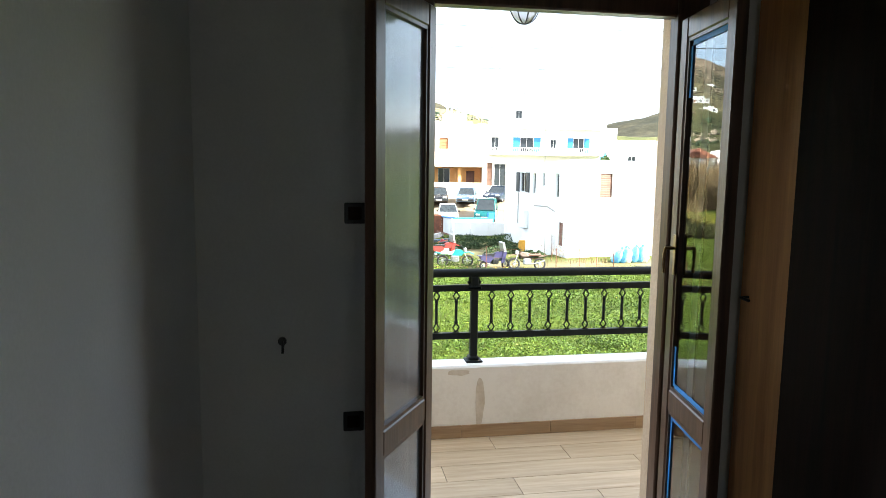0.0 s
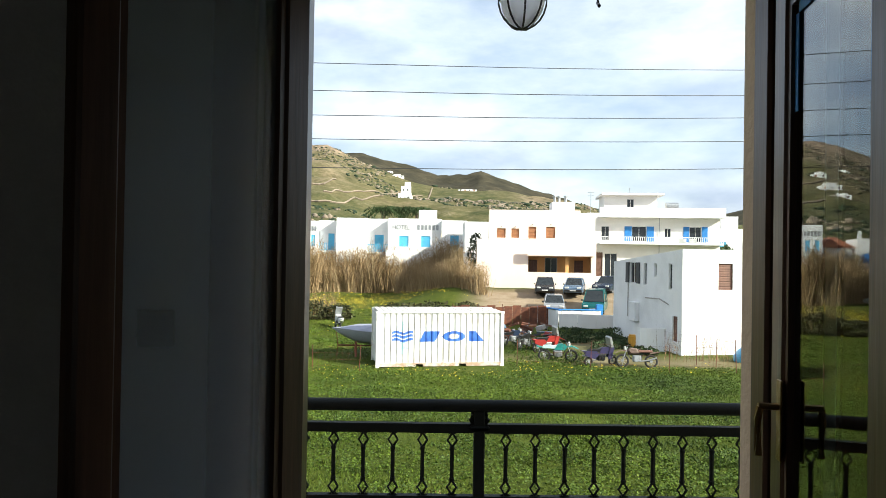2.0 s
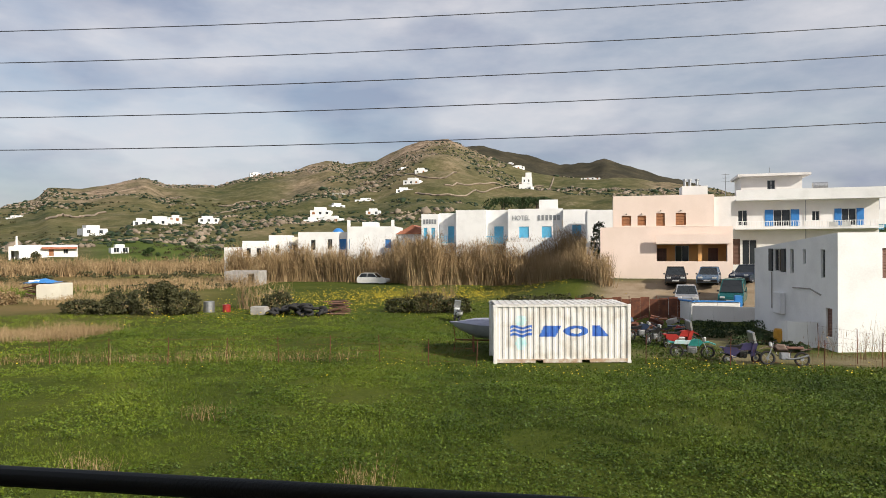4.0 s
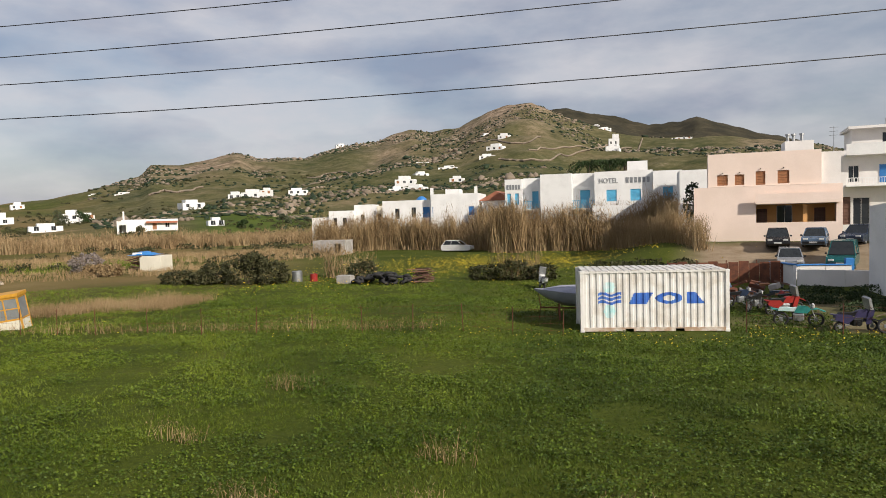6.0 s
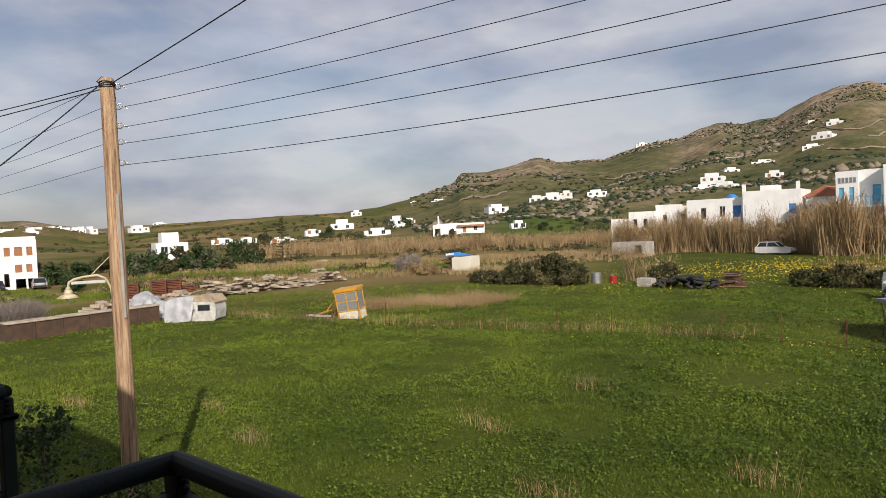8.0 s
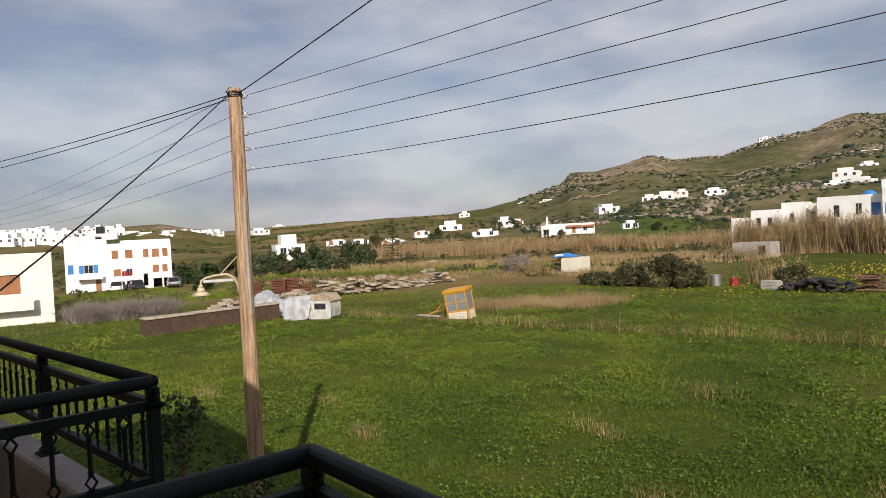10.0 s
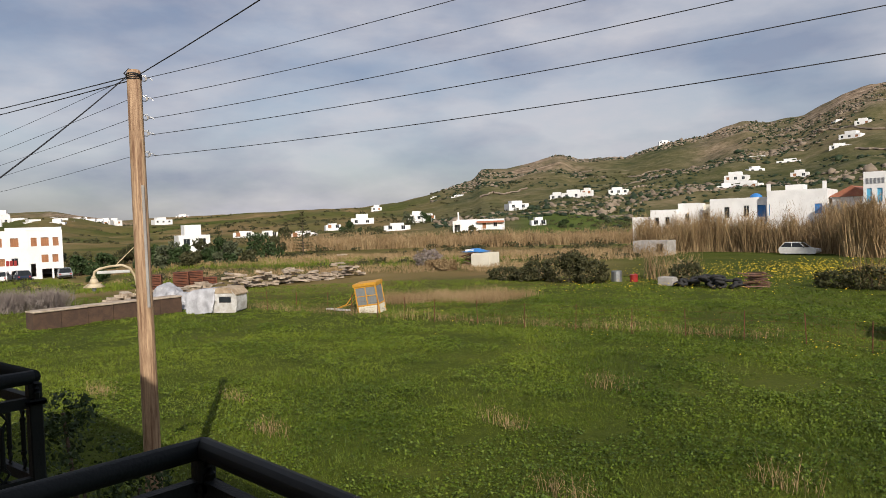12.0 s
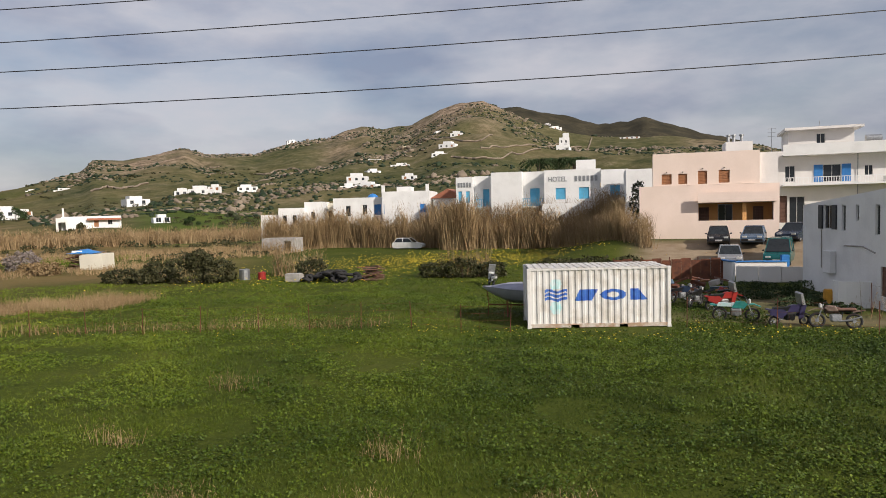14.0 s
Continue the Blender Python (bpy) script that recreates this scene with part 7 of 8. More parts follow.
def broad_leaves():
    """Lusher patches of clover and mallow standing out of the grass."""
    rng = np.random.default_rng(17)
    n = 210000
    az = np.radians(rng.uniform(-84, 34, n))
    r = np.sqrt(rng.uniform(7.5 ** 2, 44 ** 2, n))
    x, y = HUB[0] + r * np.sin(az), HUB[1] + r * np.cos(az)
    c = np.array([noise.noise(Vector((a, b, 1)) * 0.3) + 0.8 * noise.noise(Vector((a, b, 6)) * 1.1) + 0.016 * a for a, b in zip(x.tolist(), y.tolist())])
    # mounds of mallow, denser towards the container
    m = 420
    mx, my = rng.uniform(-22, 16, m), rng.uniform(9, 31, m)
    keep = rng.uniform(0, 1, m) < np.clip(0.25 + 0.035 * (mx + 14), 0.12, 1)
    mx, my = mx[keep], my[keep]
    mr = rng.uniform(0.25, 0.75, len(mx))
    k = 110
    bx, by = np.repeat(mx, k) + rng.normal(0, 0.55, len(mx) * k) * np.repeat(mr, k) * 1.4, np.repeat(my, k) + rng.normal(0, 0.45, len(mx) * k) * np.repeat(mr, k)
    x, y = np.concatenate([x, bx]), np.concatenate([y, by])
    c = np.concatenate([c, rng.uniform(0.9, 1.7, len(bx))])
    ok = (y > 6.4) & (c > -0.22) & ~((x > 8.5) & (y > 34)) & ~((x > -2.1) & (x < 4.4) & (y > 33))
    x, y, c = x[ok], y[ok], c[ok]
    m = len(x)
    p = np.stack([x, y, flat_heights(x, y) + rng.uniform(0.03, 0.2, m) * np.clip(0.5 + c, 0.35, 1.5)], 1)
    k = 2
    p = np.repeat(p, k, 0) + rng.normal(0, 0.05, (m * k, 3)) * np.array([1, 1, 0.4])
    s = (rng.uniform(0.013, 0.032, m * k) * (1 + np.repeat(np.hypot(x, y), k) * 0.012))[:, None]
    u = rng.normal(0, 1, (m * k, 3)) * np.array([1, 1, 0.4])
    u /= np.linalg.norm(u, axis=1)[:, None]
    v = np.cross(u, rng.normal(0, 1, (m * k, 3)) * np.array([0.5, 0.5, 1]))
    v /= np.linalg.norm(v, axis=1)[:, None] + 1e-6
    co = np.stack([p - u * s, p + v * s * 0.75, p + u * s, p - v * s * 0.75], 1).reshape(-1, 3)
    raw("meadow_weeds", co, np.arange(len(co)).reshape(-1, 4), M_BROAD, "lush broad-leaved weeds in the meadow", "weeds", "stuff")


broad_leaves()


def leaf_cloud(rng, centre, size, n, leaf, holes=0.0):
    """Small leaves spread through the outer part of a lumpy mass."""
    c = np.array(centre)
    d = rng.normal(0, 1, (n, 3))
    d /= np.linalg.norm(d, axis=1)[:, None]
    seed = float(centre[0] * 1.3 + centre[1])
    lump = np.array([noise.noise(Vector(v) * 1.7 + Vector((seed, 0, 0))) + 0.5 * noise.noise(Vector(v) * 4.1 + Vector((0, seed, 0))) for v in d.tolist()])
    r = (0.78 + 0.38 * lump) * rng.uniform(0.55, 1.0, n) ** 0.5
    p = c + d * r[:, None] * np.array(size)
    keep = (p[:, 2] > c[2] - size[2] * 0.95) & (lump > -0.62 + holes)
    p = p[keep]
    m = len(p)
    u = rng.normal(0, 1, (m, 3))
    u /= np.linalg.norm(u, axis=1)[:, None]
    v = np.cross(u, rng.normal(0, 1, (m, 3)))
    v /= np.linalg.norm(v, axis=1)[:, None] + 1e-6
    s = rng.uniform(0.6, 1.4, m)[:, None] * leaf
    co = np.stack([p - u * s, p + v * s * 0.55, p + u * s, p - v * s * 0.55], 1).reshape(-1, 3)
    return co, np.arange(4 * m).reshape(-1, 4)


def bush(label, x, y, sizes, n, leaf, ma, name="bush", z=None, group="", holes=0.0, stem=True, seed=0):
    """A bush of several leafy lumps: sizes (dx, dy, dz, rx, ry, rz)."""
    rng = np.random.default_rng(seed + int(abs(x * 13 + y * 7)))
    z = height(x, y) if z is None else z
    t = thing(name, label, name.replace("_", " "), pose(x, y, z), group)
    co, fa, k = [], [], 0
    for dx, dy, dz, rx, ry, rz in sizes:
        a, f = leaf_cloud(rng, (dx, dy, dz), (rx, ry, rz), n, leaf, holes)
        co.append(a)
        fa.append(f + k)
        k += len(a)
    raw("crown", np.concatenate(co), np.concatenate(fa), ma, parent=t)
    bm = bmesh.new()
    for dx, dy, dz, rx, ry, rz in sizes:
        cyl(bm, (dx * 0.3, dy * 0.3, -0.1), (dx, dy, dz), 0.035 + 0.02 * rz, 0.02, 6)
    part("trunk", bm, M_BARK, t)
    return t


def shrubs():
    # under the balconies
    bush("dark leafy bush growing below the balconies", -7.8, 7.25, [(-0.2, -0.15, 1.85, 0.75, 0.7, 0.8), (-0.7, -0.5, 2.2, 0.65, 0.65, 0.75), (0.1, 0.15, 1.2, 0.6, 0.6, 0.6), (-0.8, -0.4, 1.0, 0.9, 0.8, 0.9), (0.35, 0.3, 1.75, 0.45, 0.4, 0.35), (-0.45, -0.25, 2.65, 0.4, 0.4, 0.35)], 850, 0.034, M_LEAF, holes=0.5)
    bush("dark leafy bush growing below the balconies", -6.2, 8.4, [(0, 0, 0.5, 1.0, 0.8, 0.6), (-1.0, 0.3, 0.4, 0.8, 0.7, 0.5)], 2200, 0.045, M_LEAF)
    # mid field
    bush("wide dark green bush in the meadow", -28.2, 48.6, [(0, 0, 1.0, 2.2, 1.4, 1.5), (-2.6, 0, 0.8, 1.6, 1.2, 1.1), (2.2, 0.2, 0.8, 1.8, 1.2, 1.1), (0.8, 0, 1.6, 1.4, 1.0, 1.0)], 2200, 0.1, M_SCRUB, holes=0.3)
    bush("low dark bush in the meadow", -33.5, 48.0, [(0, 0, 0.5, 2.0, 1.0, 0.8), (1.9, 0, 0.5, 1.4, 1.0, 0.7)], 1500, 0.1, M_SCRUB, holes=0.3)
    bush("dark bush behind the tyre heap", -19.4, 50.6, [(0, 0, 0.8, 1.5, 1.0, 1.0)], 1800, 0.09, M_SCRUB, holes=0.3)
    bush("low scrubby bush in the meadow", -8.6, 52.4, [(0, 0, 0.6, 2.0, 1.0, 1.0), (-2.2, 0, 0.5, 1.3, 0.9, 0.8), (2.0, 0.2, 0.5, 1.6, 0.9, 0.8)], 1500, 0.1, M_SCRUB, holes=0.3)
    bush("low scrubby bush behind the container", 0.5, 55.0, [(-2.5, 0, 0.5, 2.2, 0.9, 0.8), (0, 0, 0.55, 2.2, 0.9, 0.9), (2.6, 0, 0.5, 1.8, 0.9, 0.8)], 1500, 0.1, M_SCRUB, holes=0.3)
    for wx, wy, wr in ((8.2, 43.4, 1.3), (10.6, 44.6, 1.2), (12.4, 43.0, 1.0), (9.4, 47.0, 1.3), (12.6, 47.0, 1.2), (6.2, 41.6, 1.1), (10.4, 40.6, 1.0)):
        bush("low dark weeds in the junk yard", wx, wy, [(0, 0, 0.18, wr, wr * 0.7, 0.4), (wr * 0.9, 0.3, 0.15, wr * 0.8, wr * 0.6, 0.35)], 800, 0.06, M_LEAF, "weed_clump", group="weeds in the yard")
    bush("dark bush beside the white house corner", 11.6, 38.4, [(0, 0, 0.25, 0.6, 0.4, 0.35), (0.7, 0, 0.2, 0.5, 0.4, 0.3)], 700, 0.06, M_LEAF)
    bush("green bush beside the blue doored house", 31.8, 80.5, [(0, 0, 3.2, 2.4, 1.6, 1.8), (2.2, 0, 3.4, 1.6, 1.4, 1.4)], 1400, 0.16, M_LEAF)
    bush("potted green plant standing on the porch", 13.2, 69.6, [(0, 0, 0.9, 0.6, 0.5, 0.8)], 500, 0.1, M_LEAF, "potted_plant", z=0.35)
    bush("bush growing between two houses", 5.0, 74.5, [(0, 0, 4.6, 0.8, 0.8, 1.0), (-0.3, 0, 3.2, 0.8, 0.8, 1.2), (0.1, 0, 1.8, 0.9, 0.8, 1.2)], 500, 0.12, M_LEAFDARK, holes=0.2)
    # greyish twig shrubs
    rng = np.random.default_rng(41)
    for tx, ty in ((-49.6, 14.6), (-48.6, 16.6), (-47.8, 18.6)):
        t = thing("twiggy_shrub", "bare grey twiggy shrub beside the beige house", "shrub", pose(tx, ty, height(tx, ty)), "twiggy shrubs")
        n = 900
        a, q = blades(rng, np.stack([rng.normal(0, 0.5, n), rng.normal(0, 0.5, n), np.zeros(n)], 1), 0.85, rng.uniform(0.9, 1.9, n), rng.uniform(0.012, 0.022, n))
        tips = a.reshape(-1, 3, 3)
        side = np.repeat(tips[:, 2] * 0.62 + tips[:, 0] * 0.38, 3, 0)
        b, f = blades(rng, side, 0.8, rng.uniform(0.25, 0.6, len(side)), rng.uniform(0.008, 0.014, len(side)))
        raw("crown", np.concatenate([a, b]), np.concatenate([q, f + len(a)]), M_TWIG, parent=t)
    bush("bare brown shrub at the field's edge", -46.5, 55.0, [(0, 0, 0.5, 1.8, 1.2, 0.8), (-2.2, 0.5, 0.5, 1.6, 1.2, 0.7)], 1300, 0.12, M_DRY)
    bush("bare brown shrub at the field's edge", -52.0, 58.0, [(0, 0, 0.9, 2.4, 1.3, 1.3)], 1700, 0.12, M_TWIG)
    # trees by the far houses
    rng = random.Random(9)
    k = 0
    for az, r, h in [(-69.5, 120, 3.5), (-67.8, 128, 4), (-66.2, 118, 3.6), (-65.0, 112, 4.2), (-63.9, 110, 3.4), (-62.4, 116, 4.4), (-61.0, 124, 4.2), (-60.2, 108, 4.0), (-58.0, 112, 5.2), (-57.3, 116, 4.4), (-71.2, 110, 3.6), (-73.0, 116, 4), (-76, 120, 4), (-56.2, 190, 4), (-50.9, 230, 5), (-46.2, 260, 6), (-44.6, 250, 5), (-41.0, 145, 4.5), (-33, 190, 3), (-30, 210, 3.5), (-70, 95, 2.5), (-64, 96, 2.5), (-66.8, 104, 3.0), (-65.6, 100, 2.4), (-64.6, 104, 3.2), (-63.2, 102, 2.6), (-62.0, 103, 3.0), (-61.3, 100, 2.2), (-60.6, 98, 2.0), (-59.2, 100, 2.2)]:
        x, y = HUB[0] + r * math.sin(radians(az)), HUB[1] + r * math.cos(radians(az))
        bush("dark green tree among far houses", x, y, [(rng.uniform(-0.7, 0.7) * h * (1.15 - q), rng.uniform(-0.3, 0.3) * h, h * (0.12 + 0.5 * q), h * rng.uniform(0.2, 0.36), h * rng.uniform(0.2, 0.32), h * rng.uniform(0.16, 0.3)) for q in (0, 0.1, 0.25, 0.45, 0.6, 0.85, 1.0)], 210, 0.22, (M_LEAF, M_SCRUB, M_LEAF, M_OLIVE)[k % 4], "tree", group="trees among the far houses")
        k += 1


shrubs()


def araucaria():
    x, y = HUB[0] + 118 * math.sin(radians(-54.8)), HUB[1] + 118 * math.cos(radians(-54.8))
    t = thing("conifer", "tall thin conifer with tiered branches", "tree", pose(x, y, height(x, y)) @ Matrix.Scale(0.85, 4))
    bm = bmesh.new()
    cyl(bm, (0, 0, 0), (0, 0, 8.6), 0.16, 0.03, 8)
    part("trunk", bm, M_BARK, t)
    rng = np.random.default_rng(5)
    co, fa, k = [], [], 0
    for z in np.arange(1.2, 8.4, 0.55):
        w = 2.7 * (1 - z / 9.6)
        for a in rng.uniform(0, 6.28, 6):
            m = 22
            s = rng.uniform(0.15, 1, m)
            p = np.stack([np.cos(a) * w * s, np.sin(a) * w * s, z + 0.25 * s * s + rng.normal(0, 0.06, m)], 1)
            b, f = blades(rng, p, 0.9, rng.uniform(0.15, 0.4, m), np.full(m, 0.06))
            co.append(b)
            fa.append(f + k)
            k += len(b)
    raw("crown", np.concatenate(co), np.concatenate(fa), M_SCRUB, parent=t)


araucaria()


def palms():
    for x, y, h in ((-7.2, 103, 11.2), (-4.6, 105, 11.0), (-2.2, 103.5, 10.4)):
        t = thing("palm_tree", "palm tree behind the white hotel", "palm tree", pose(x, y, height(x, y)), "palms behind the hotel")
        bm = bmesh.new()
        cyl(bm, (0, 0, 0), (0, 0, h), 0.3, 0.22, 10)
        part("trunk", bm, M_BARK, t)
        rng = np.random.default_rng(int(h * 10))
        co, fa, k = [], [], 0
        for a in np.linspace(0, 6.28, 26):
            m = 44
            s = np.linspace(0.05, 1, m)
            up = rng.uniform(0.2, 1.2)
            p = np.stack([np.cos(a) * 2.9 * s, np.sin(a) * 2.9 * s, h + up * s * 1.6 - 2.0 * s * s], 1)
            q = np.repeat(p, 2, 0)
            b, f = blades(rng, q, 0.98, np.full(len(q), 0.5), np.full(len(q), 0.05))
            co.append(b)
            fa.append(f + k)
            k += len(b)
        raw("crown", np.concatenate(co), np.concatenate(fa), M_LEAF, parent=t)


palms()


def reeds(label, pts, depth, n, h0, h1, w, seed, patchy=0.0, ma=None):
    """A belt of dry reeds along a line, each stalk a tapering blade with drooping leaves and a plume."""
    rng = np.random.default_rng(seed)
    pts = np.array(pts, float)
    seg = np.linalg.norm(np.diff(pts, axis=0), axis=1)
    cum = np.concatenate([[0], np.cumsum(seg)])
    s = rng.uniform(0, cum[-1], n)
    x, y = np.interp(s, cum, pts[:, 0]), np.interp(s, cum, pts[:, 1])
    y = y + rng.uniform(0, depth, n)
    x = x + rng.normal(0, 0.3, n)
    lump = np.array([noise.noise(Vector((a * 0.28, b * 0.5, seed))) + 0.5 * noise.noise(Vector((a * 1.1, b, seed))) for a, b in zip(x.tolist(), y.tolist())])
    ok = lump > -1 + patchy
    x, y, lump = x[ok], y[ok], lump[ok]
    z = ground_heights(x, y)
    p = np.stack([x, y, z - 0.05], 1)
    h = rng.uniform(h0, h1, len(p)) * np.clip(1 + 0.75 * lump, 0.35, 1.5)
    co, fa = blades(rng, p, 0.3, h, rng.uniform(0.6, 1.3, len(p)) * w)
    q = np.repeat(p, 3, 0)
    hh = np.repeat(h, 3)
    q = q + np.stack([rng.normal(0, 0.12, len(q)), rng.normal(0, 0.12, len(q)), hh * rng.uniform(0.3, 0.85, len(q))], 1)
    c2, f2 = blades(rng, q, 0.9, rng.uniform(0.4, 1.0, len(q)) * (h1 / 4.5), np.full(len(q), w * 0.9))
    raw("reeds", np.concatenate([co, c2]), np.concatenate([fa, f2 + len(co)]), ma or M_REED, label, "grass" if ma else "reeds", "stuff")


reeds("tall belt of dry brown reeds before the white houses", [(-44, 90), (-33, 93), (-22, 90.5), (-14, 87), (-6, 85.5), (2, 84), (8.5, 82)], 3.8, 15000, 2.5, 5.1, 0.045, 3)
reeds("airy end of the dry reed belt beside the peach house", [(-4, 83), (-1, 75), (2, 68), (5.2, 62.5)], 2.2, 2600, 1.5, 3.1, 0.026, 9, 0.35)
reeds("taller clump of dry brown reeds", [(-17.2, 84.5), (-14.0, 84)], 2.0, 1500, 3.6, 5.8, 0.045, 8)
reeds("field of dry yellow-brown reeds before far houses", [(-112, 72), (-90, 95), (-70, 112), (-52, 122), (-38, 128)], 15, 9000, 1.6, 3.0, 0.07, 4, 0.25)
reeds("thin stand of pale dry stalks in the meadow", [(-24.0, 53), (-19.8, 52.5)], 1.0, 150, 1.4, 2.8, 0.03, 6)
reeds("thin stand of pale dry stalks in the meadow", [(-9.8, 52.6), (-6.8, 52.6)], 0.8, 110, 1.4, 2.6, 0.03, 7)
reeds("dry grass stems along the fence", [(-36, 25.6), (-22, 28.2), (-8, 31)], 1.2, 700, 0.25, 0.7, 0.012, 12)
reeds("dry weeds before the white house wall", [(12.6, 36.4), (15.8, 36.2)], 0.8, 60, 0.5, 1.6, 0.014, 13)
reeds("dry brown grass patch in the rough field", [(-31.5, 30.5), (-27.8, 33.5), (-24.5, 35.5)], 4.5, 4200, 0.25, 0.8, 0.011, 14, 0.45)
reeds("rough dry grass over the far fields", [(-100, 36), (-82, 48), (-66, 60), (-50, 70), (-36, 74)], 26, 9000, 0.25, 0.8, 0.05, 15, 0.7)
reeds("rough dry grass over the far fields", [(-84, 20), (-68, 30), (-56, 44), (-40, 56)], 16, 6000, 0.2, 0.6, 0.035, 16, 0.7)
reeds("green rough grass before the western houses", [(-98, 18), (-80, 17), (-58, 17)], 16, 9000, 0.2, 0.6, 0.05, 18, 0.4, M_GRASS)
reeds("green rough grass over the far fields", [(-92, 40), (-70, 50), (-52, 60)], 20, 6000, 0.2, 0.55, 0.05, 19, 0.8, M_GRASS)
reeds("dry weeds before the derelict shed", [(-42, 82.6), (-36, 82.4)], 0.8, 260, 0.6, 1.9, 0.03, 17, 0.5)
for i, (wx, wy) in enumerate(((-2.6, 14.2), (0.4, 14.8), (-3.0, 16.5), (-9.2, 16.5), (-16.8, 13.9), (-12.9, 12.6), (-5.8, 13.8), (1.9, 14.0), (-20.5, 11.6), (-8.9, 21.0))):
    reeds("wisp of dry weeds in the meadow", [(wx - 0.25, wy), (wx + 0.25, wy)], 0.4, 46, 0.25, 0.6, 0.007, 20 + i)


def flowers():
    rng = np.random.default_rng(21)
    parts = []
    for n, cx, cy, sx, sy in ((2600, -11, 68, 7, 5), (1500, -16, 60, 6, 5), (350, -21, 48, 4, 3), (260, -1, 30.8, 4, 0.8), (300, 7, 32.8, 4, 0.9), (220, -8, 25, 9, 6), (160, -17, 51, 5, 2), (500, -4, 78, 7, 3)):
        x, y = rng.normal(cx, sx, n), rng.normal(cy, sy, n)
        ok = (y > 24) & (y < 84) & ~((y > 31.8) & (y < 36.2) & (x > -2.2) & (x < 4.3))
        parts.append(np.stack([x[ok], y[ok]], 1))
    p = np.concatenate(parts)
    z = ground_heights(p[:, 0], p[:, 1])
    p = np.concatenate([p, z[:, None] + rng.uniform(0.08, 0.3, (len(p), 1))], 1)
    d = np.hypot(p[:, 0], p[:, 1] - 4)
    s = (0.004 + 0.0009 * d) * rng.uniform(0.7, 1.3, len(p))
    a = rng.uniform(0, 6.28, len(p))
    t = rng.uniform(-0.5, 0.5, len(p))
    u = np.stack([np.cos(a) * s, np.sin(a) * s, t * s], 1)
    v = np.stack([-np.sin(a) * s, np.cos(a) * s, -t * s], 1)
    co = np.stack([p - u, p - v, p + u, p + v], 1).reshape(-1, 3)
    raw("yellow_flowers", co, np.arange(len(co)).reshape(-1, 4), M_FLOWER, "yellow wild flowers scattered in the meadow", "flowers", "stuff")


flowers()


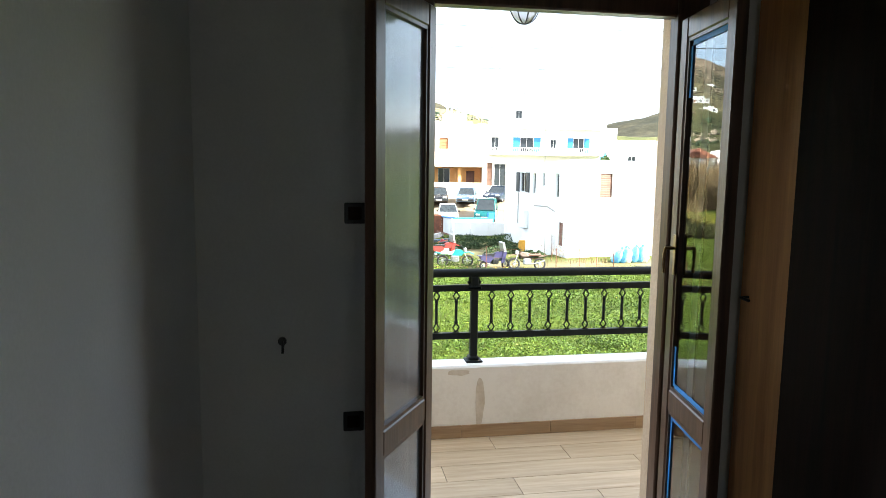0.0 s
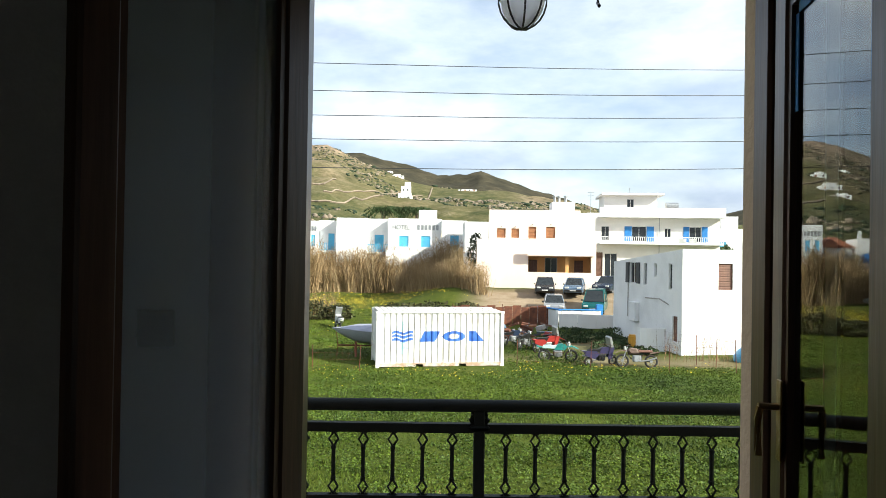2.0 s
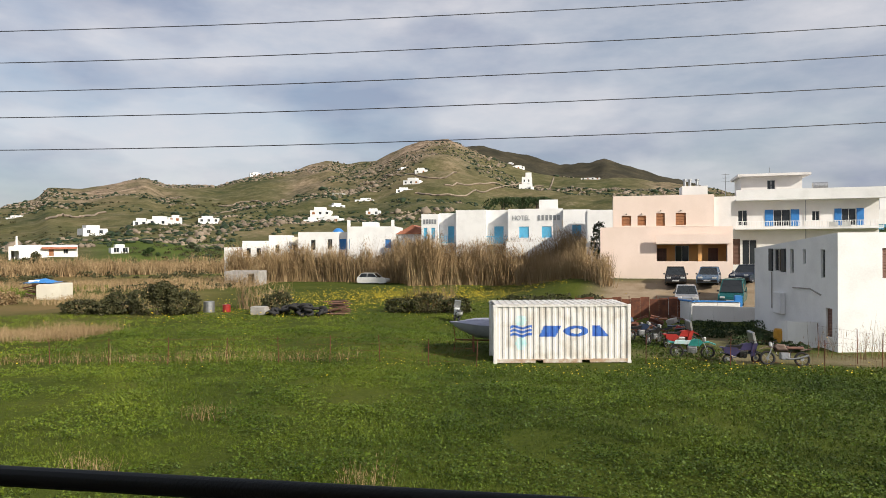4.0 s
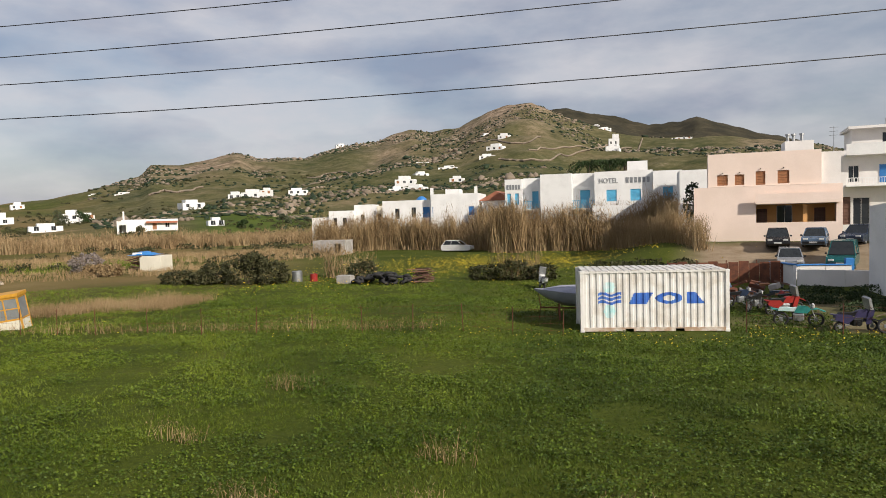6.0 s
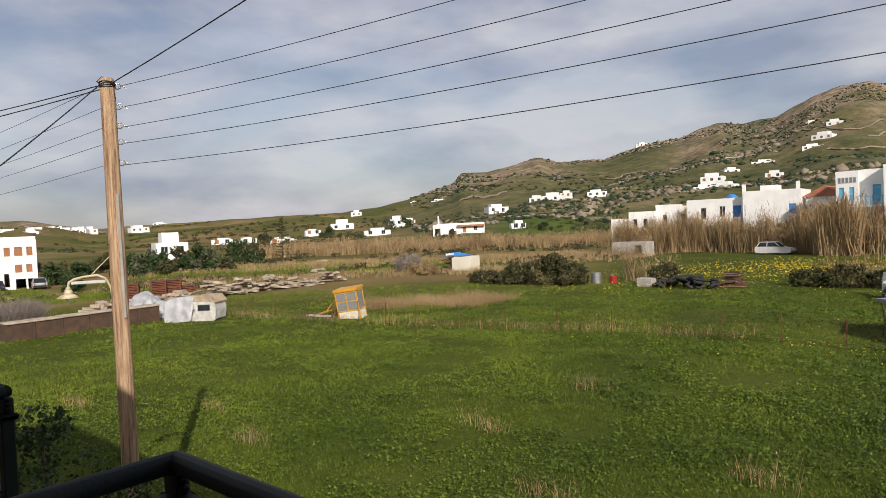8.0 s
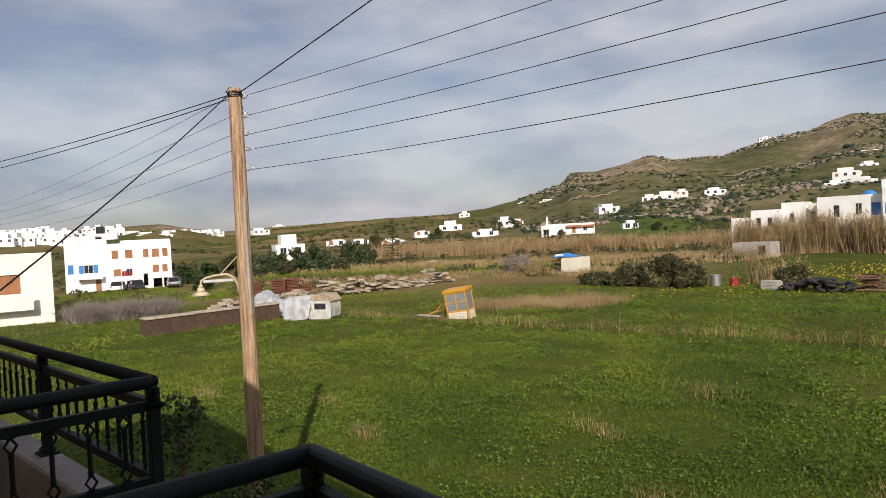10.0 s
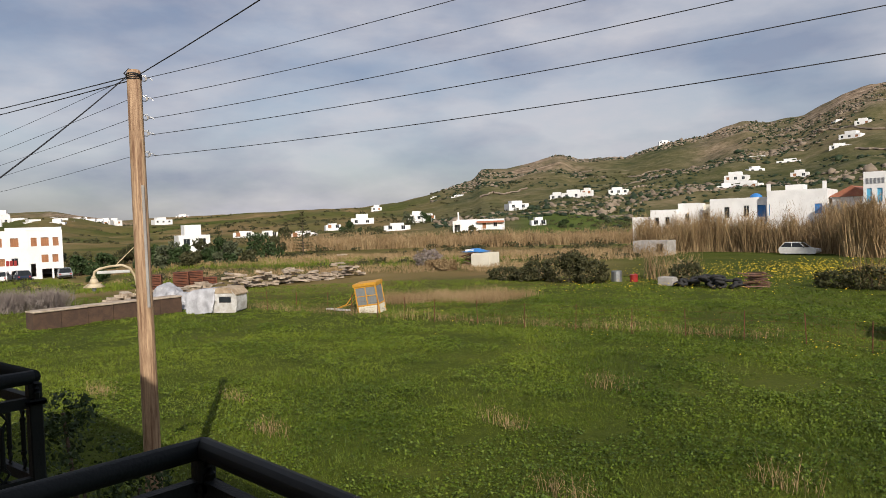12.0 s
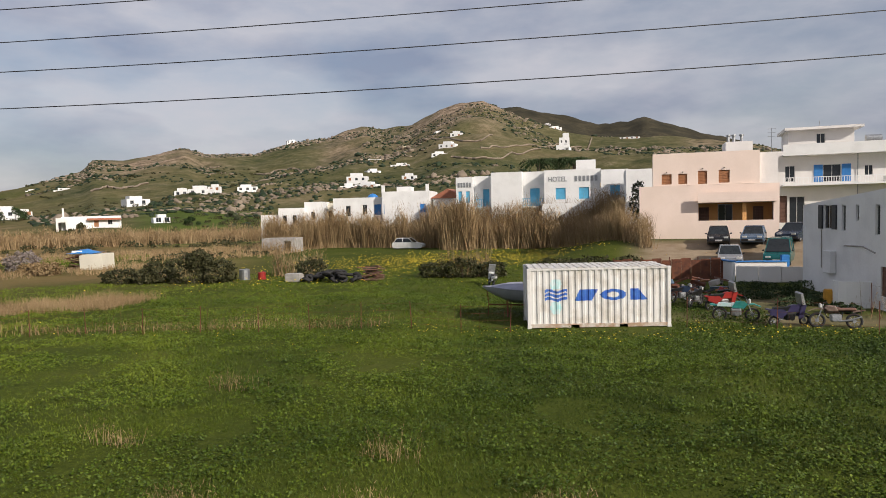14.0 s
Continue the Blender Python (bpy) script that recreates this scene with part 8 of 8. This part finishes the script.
def hill_cover():
    """Rocks and scrub on the slopes."""
    rng = random.Random(31)
    ico = bmesh.new()
    bmesh.ops.create_icosphere(ico, subdivisions=1, radius=1.0)
    ico.verts.ensure_lookup_table()
    base = np.array([v.co[:] for v in ico.verts])
    tri = np.array([[v.index for v in f.verts] for f in ico.faces])
    ico.free()
    for name, ma, n, lab, cat in (("hillside_rocks", M_ROCK, 15000, "pale rocks scattered over the slopes", "rocks"), ("hillside_scrub", M_LEAFDARK, 10000, "dark low scrub scattered over the slopes", "scrub")):
        co, fa, k = [], [], 0
        tries = 0
        while k < n and tries < 70000:
            tries += 1
            az = rng.uniform(-48, 26)
            r = math.sqrt(rng.uniform(170 ** 2, 760 ** 2))
            x, y = HUB[0] + r * math.sin(radians(az)), HUB[1] + r * math.cos(radians(az))
            f = noise.noise(Vector((x, y, 5 if ma is M_ROCK else 8)) * 0.011) + 0.5 * noise.noise(Vector((x, y, 2)) * 0.04)
            top = np.interp(az, [a for a, _ in RIDGE], [b for _, b in RIDGE])
            if f < (0.2 if ma is M_ROCK else 0.02) - 0.25 * (ma is M_ROCK) * smooth(420, 700, r) or top < 2.5:
                continue
            s = 0.2 + 0.8 * rng.random() ** 2 if ma is M_ROCK else rng.uniform(0.4, 1.25)
            s *= (1.1 if ma is M_ROCK else 0.8) * (1.0 + 0.9 * (rng.random() < 0.08))
            z = height(x, y)
            q = base * np.array([s * rng.uniform(0.7, 1.7), s * rng.uniform(0.7, 1.7), s * rng.uniform(0.4, 1.1)]) * np.array([[1 + rng.uniform(-0.4, 0.35)] for _ in base])
            co.append(q + np.array([x, y, z + 0.15 * s]))
            fa.append(tri + k * len(base))
            k += 1
        raw(name, np.concatenate(co), np.concatenate(fa), ma, lab, cat, "stuff")
    co, fa, k, m = [], [], 0, 0
    nrng = np.random.default_rng(77)
    while m < 1500:
        az, r = rng.uniform(-84, -26), 60 + 480 * rng.random() ** 1.6
        x, y = HUB[0] + r * math.sin(radians(az)), HUB[1] + r * math.cos(radians(az))
        if r < 66 + 14 * (az > -60) or noise.noise(Vector((x, y, 12)) * 0.02) + 0.5 * noise.noise(Vector((x, y, 1)) * 0.08) < -0.05:
            continue
        s = rng.uniform(0.3, 1.1) * (0.7 if r < 120 else 1.2)
        a, f = leaf_cloud(nrng, (x, y, height(x, y) + 0.25 * s), (s * rng.uniform(0.8, 2.4), s * rng.uniform(0.8, 1.5), s * rng.uniform(0.5, 1.0)), 60, 0.16 * (0.8 + r / 300), 0.1)
        co.append(a)
        fa.append(f + k)
        k += len(a)
        m += 1
    raw("field_scrub", np.concatenate(co), np.concatenate(fa), M_SCRUB, "low green scrub scattered over the far fields", "scrub", "stuff")
    # stone terrace walls and tracks
    for i, (az0, e0, az1, e1) in enumerate(((-9.5, 5.1, -1.2, 5.0), (-12, 4.3, -4.5, 4.6), (-29, 3.4, -23.5, 3.9), (-28, 2.5, -25, 3.1), (-1.5, 4.2, -0.4, 5.4), (-14.5, 5.6, -8.5, 5.9), (-40, 2.0, -36, 2.6))):
        pts = []
        for f in np.linspace(0, 1, 26):
            x, y, z, r = on_ray(az0 + (az1 - az0) * f, e0 + (e1 - e0) * f + 0.12 * math.sin(f * 9 + i))
            pts.append((x, y, height(x, y) + 0.5))
        bm = bmesh.new()
        tube(bm, pts, 0.6, 4)
        tagged(obj("terrace_wall", bm, M_ROCK), "pale dry-stone terrace wall on the slope", "wall", "terrace walls")


hill_cover()


# ---- balcony tiles, last ----
def tiles():
    slab = bpy.data.objects["balcony_slab"]
    rng = random.Random(1)
    mesh_of = {}

    def plank(x0, x1, y0, y1):
        key = (round(x1 - x0, 3), round(y1 - y0, 3))
        if key not in mesh_of:
            bm = bmesh.new()
            box(bm, 0.0015, key[0] - 0.0015, 0.0015, key[1] - 0.0015, -0.0119, 0, bevel=0.0015)
            me = bpy.data.meshes.new("tile")
            bm.to_mesh(me)
            bm.free()
            me.materials.append(M_TILE)
            mesh_of[key] = me
        ob = new("tile", mesh_of[key])
        ob.parent = slab
        ob.matrix_basis = pose(x0, y0, FLOOR)

    y, row = 3.945, 0
    while y < 4.9:
        y1 = min(y + 0.2, 4.94)
        x = -0.98 - (0.0, 0.42, 0.8)[row % 3]
        while x < 3.7:
            a, b = max(x, -0.98), min(x + 1.2, 3.7)
            if b - a > 0.02:
                plank(a, b, y, y1)
            x += 1.2
        y, row = y1, row + 1
    wall = bpy.data.objects["balcony_parapet"]
    x = -0.98
    while x < 3.69:
        b = min(x + 0.6, 3.7)
        bm = bmesh.new()
        box(bm, x + 0.001, b - 0.001, 4.938, 4.949, FLOOR, FLOOR + 0.085, bevel=0.002)
        part("skirting_tile", bm, M_SKIRT, wall)
        x = b
    # damp stains where the plaster has flaked under the post
    for sx, sz, w, h in ((0.80, 0.335, 0.07, 0.02), (0.94, 0.13, 0.03, 0.17)):
        bm = bmesh.new()
        pts = []
        for i in range(14):
            a = 2 * math.pi * i / 14
            k = 1 + 0.35 * noise.noise(Vector((math.cos(a) * 2, math.sin(a) * 2, sx * 9)))
            pts.append((w * k * math.cos(a), h * k * math.sin(a)))
        extrude(bm, pts, 0.003, pose(sx, 4.9455, sz))
        part("stain", bm, M_STAIN, wall, "brown damp stain")


tiles()
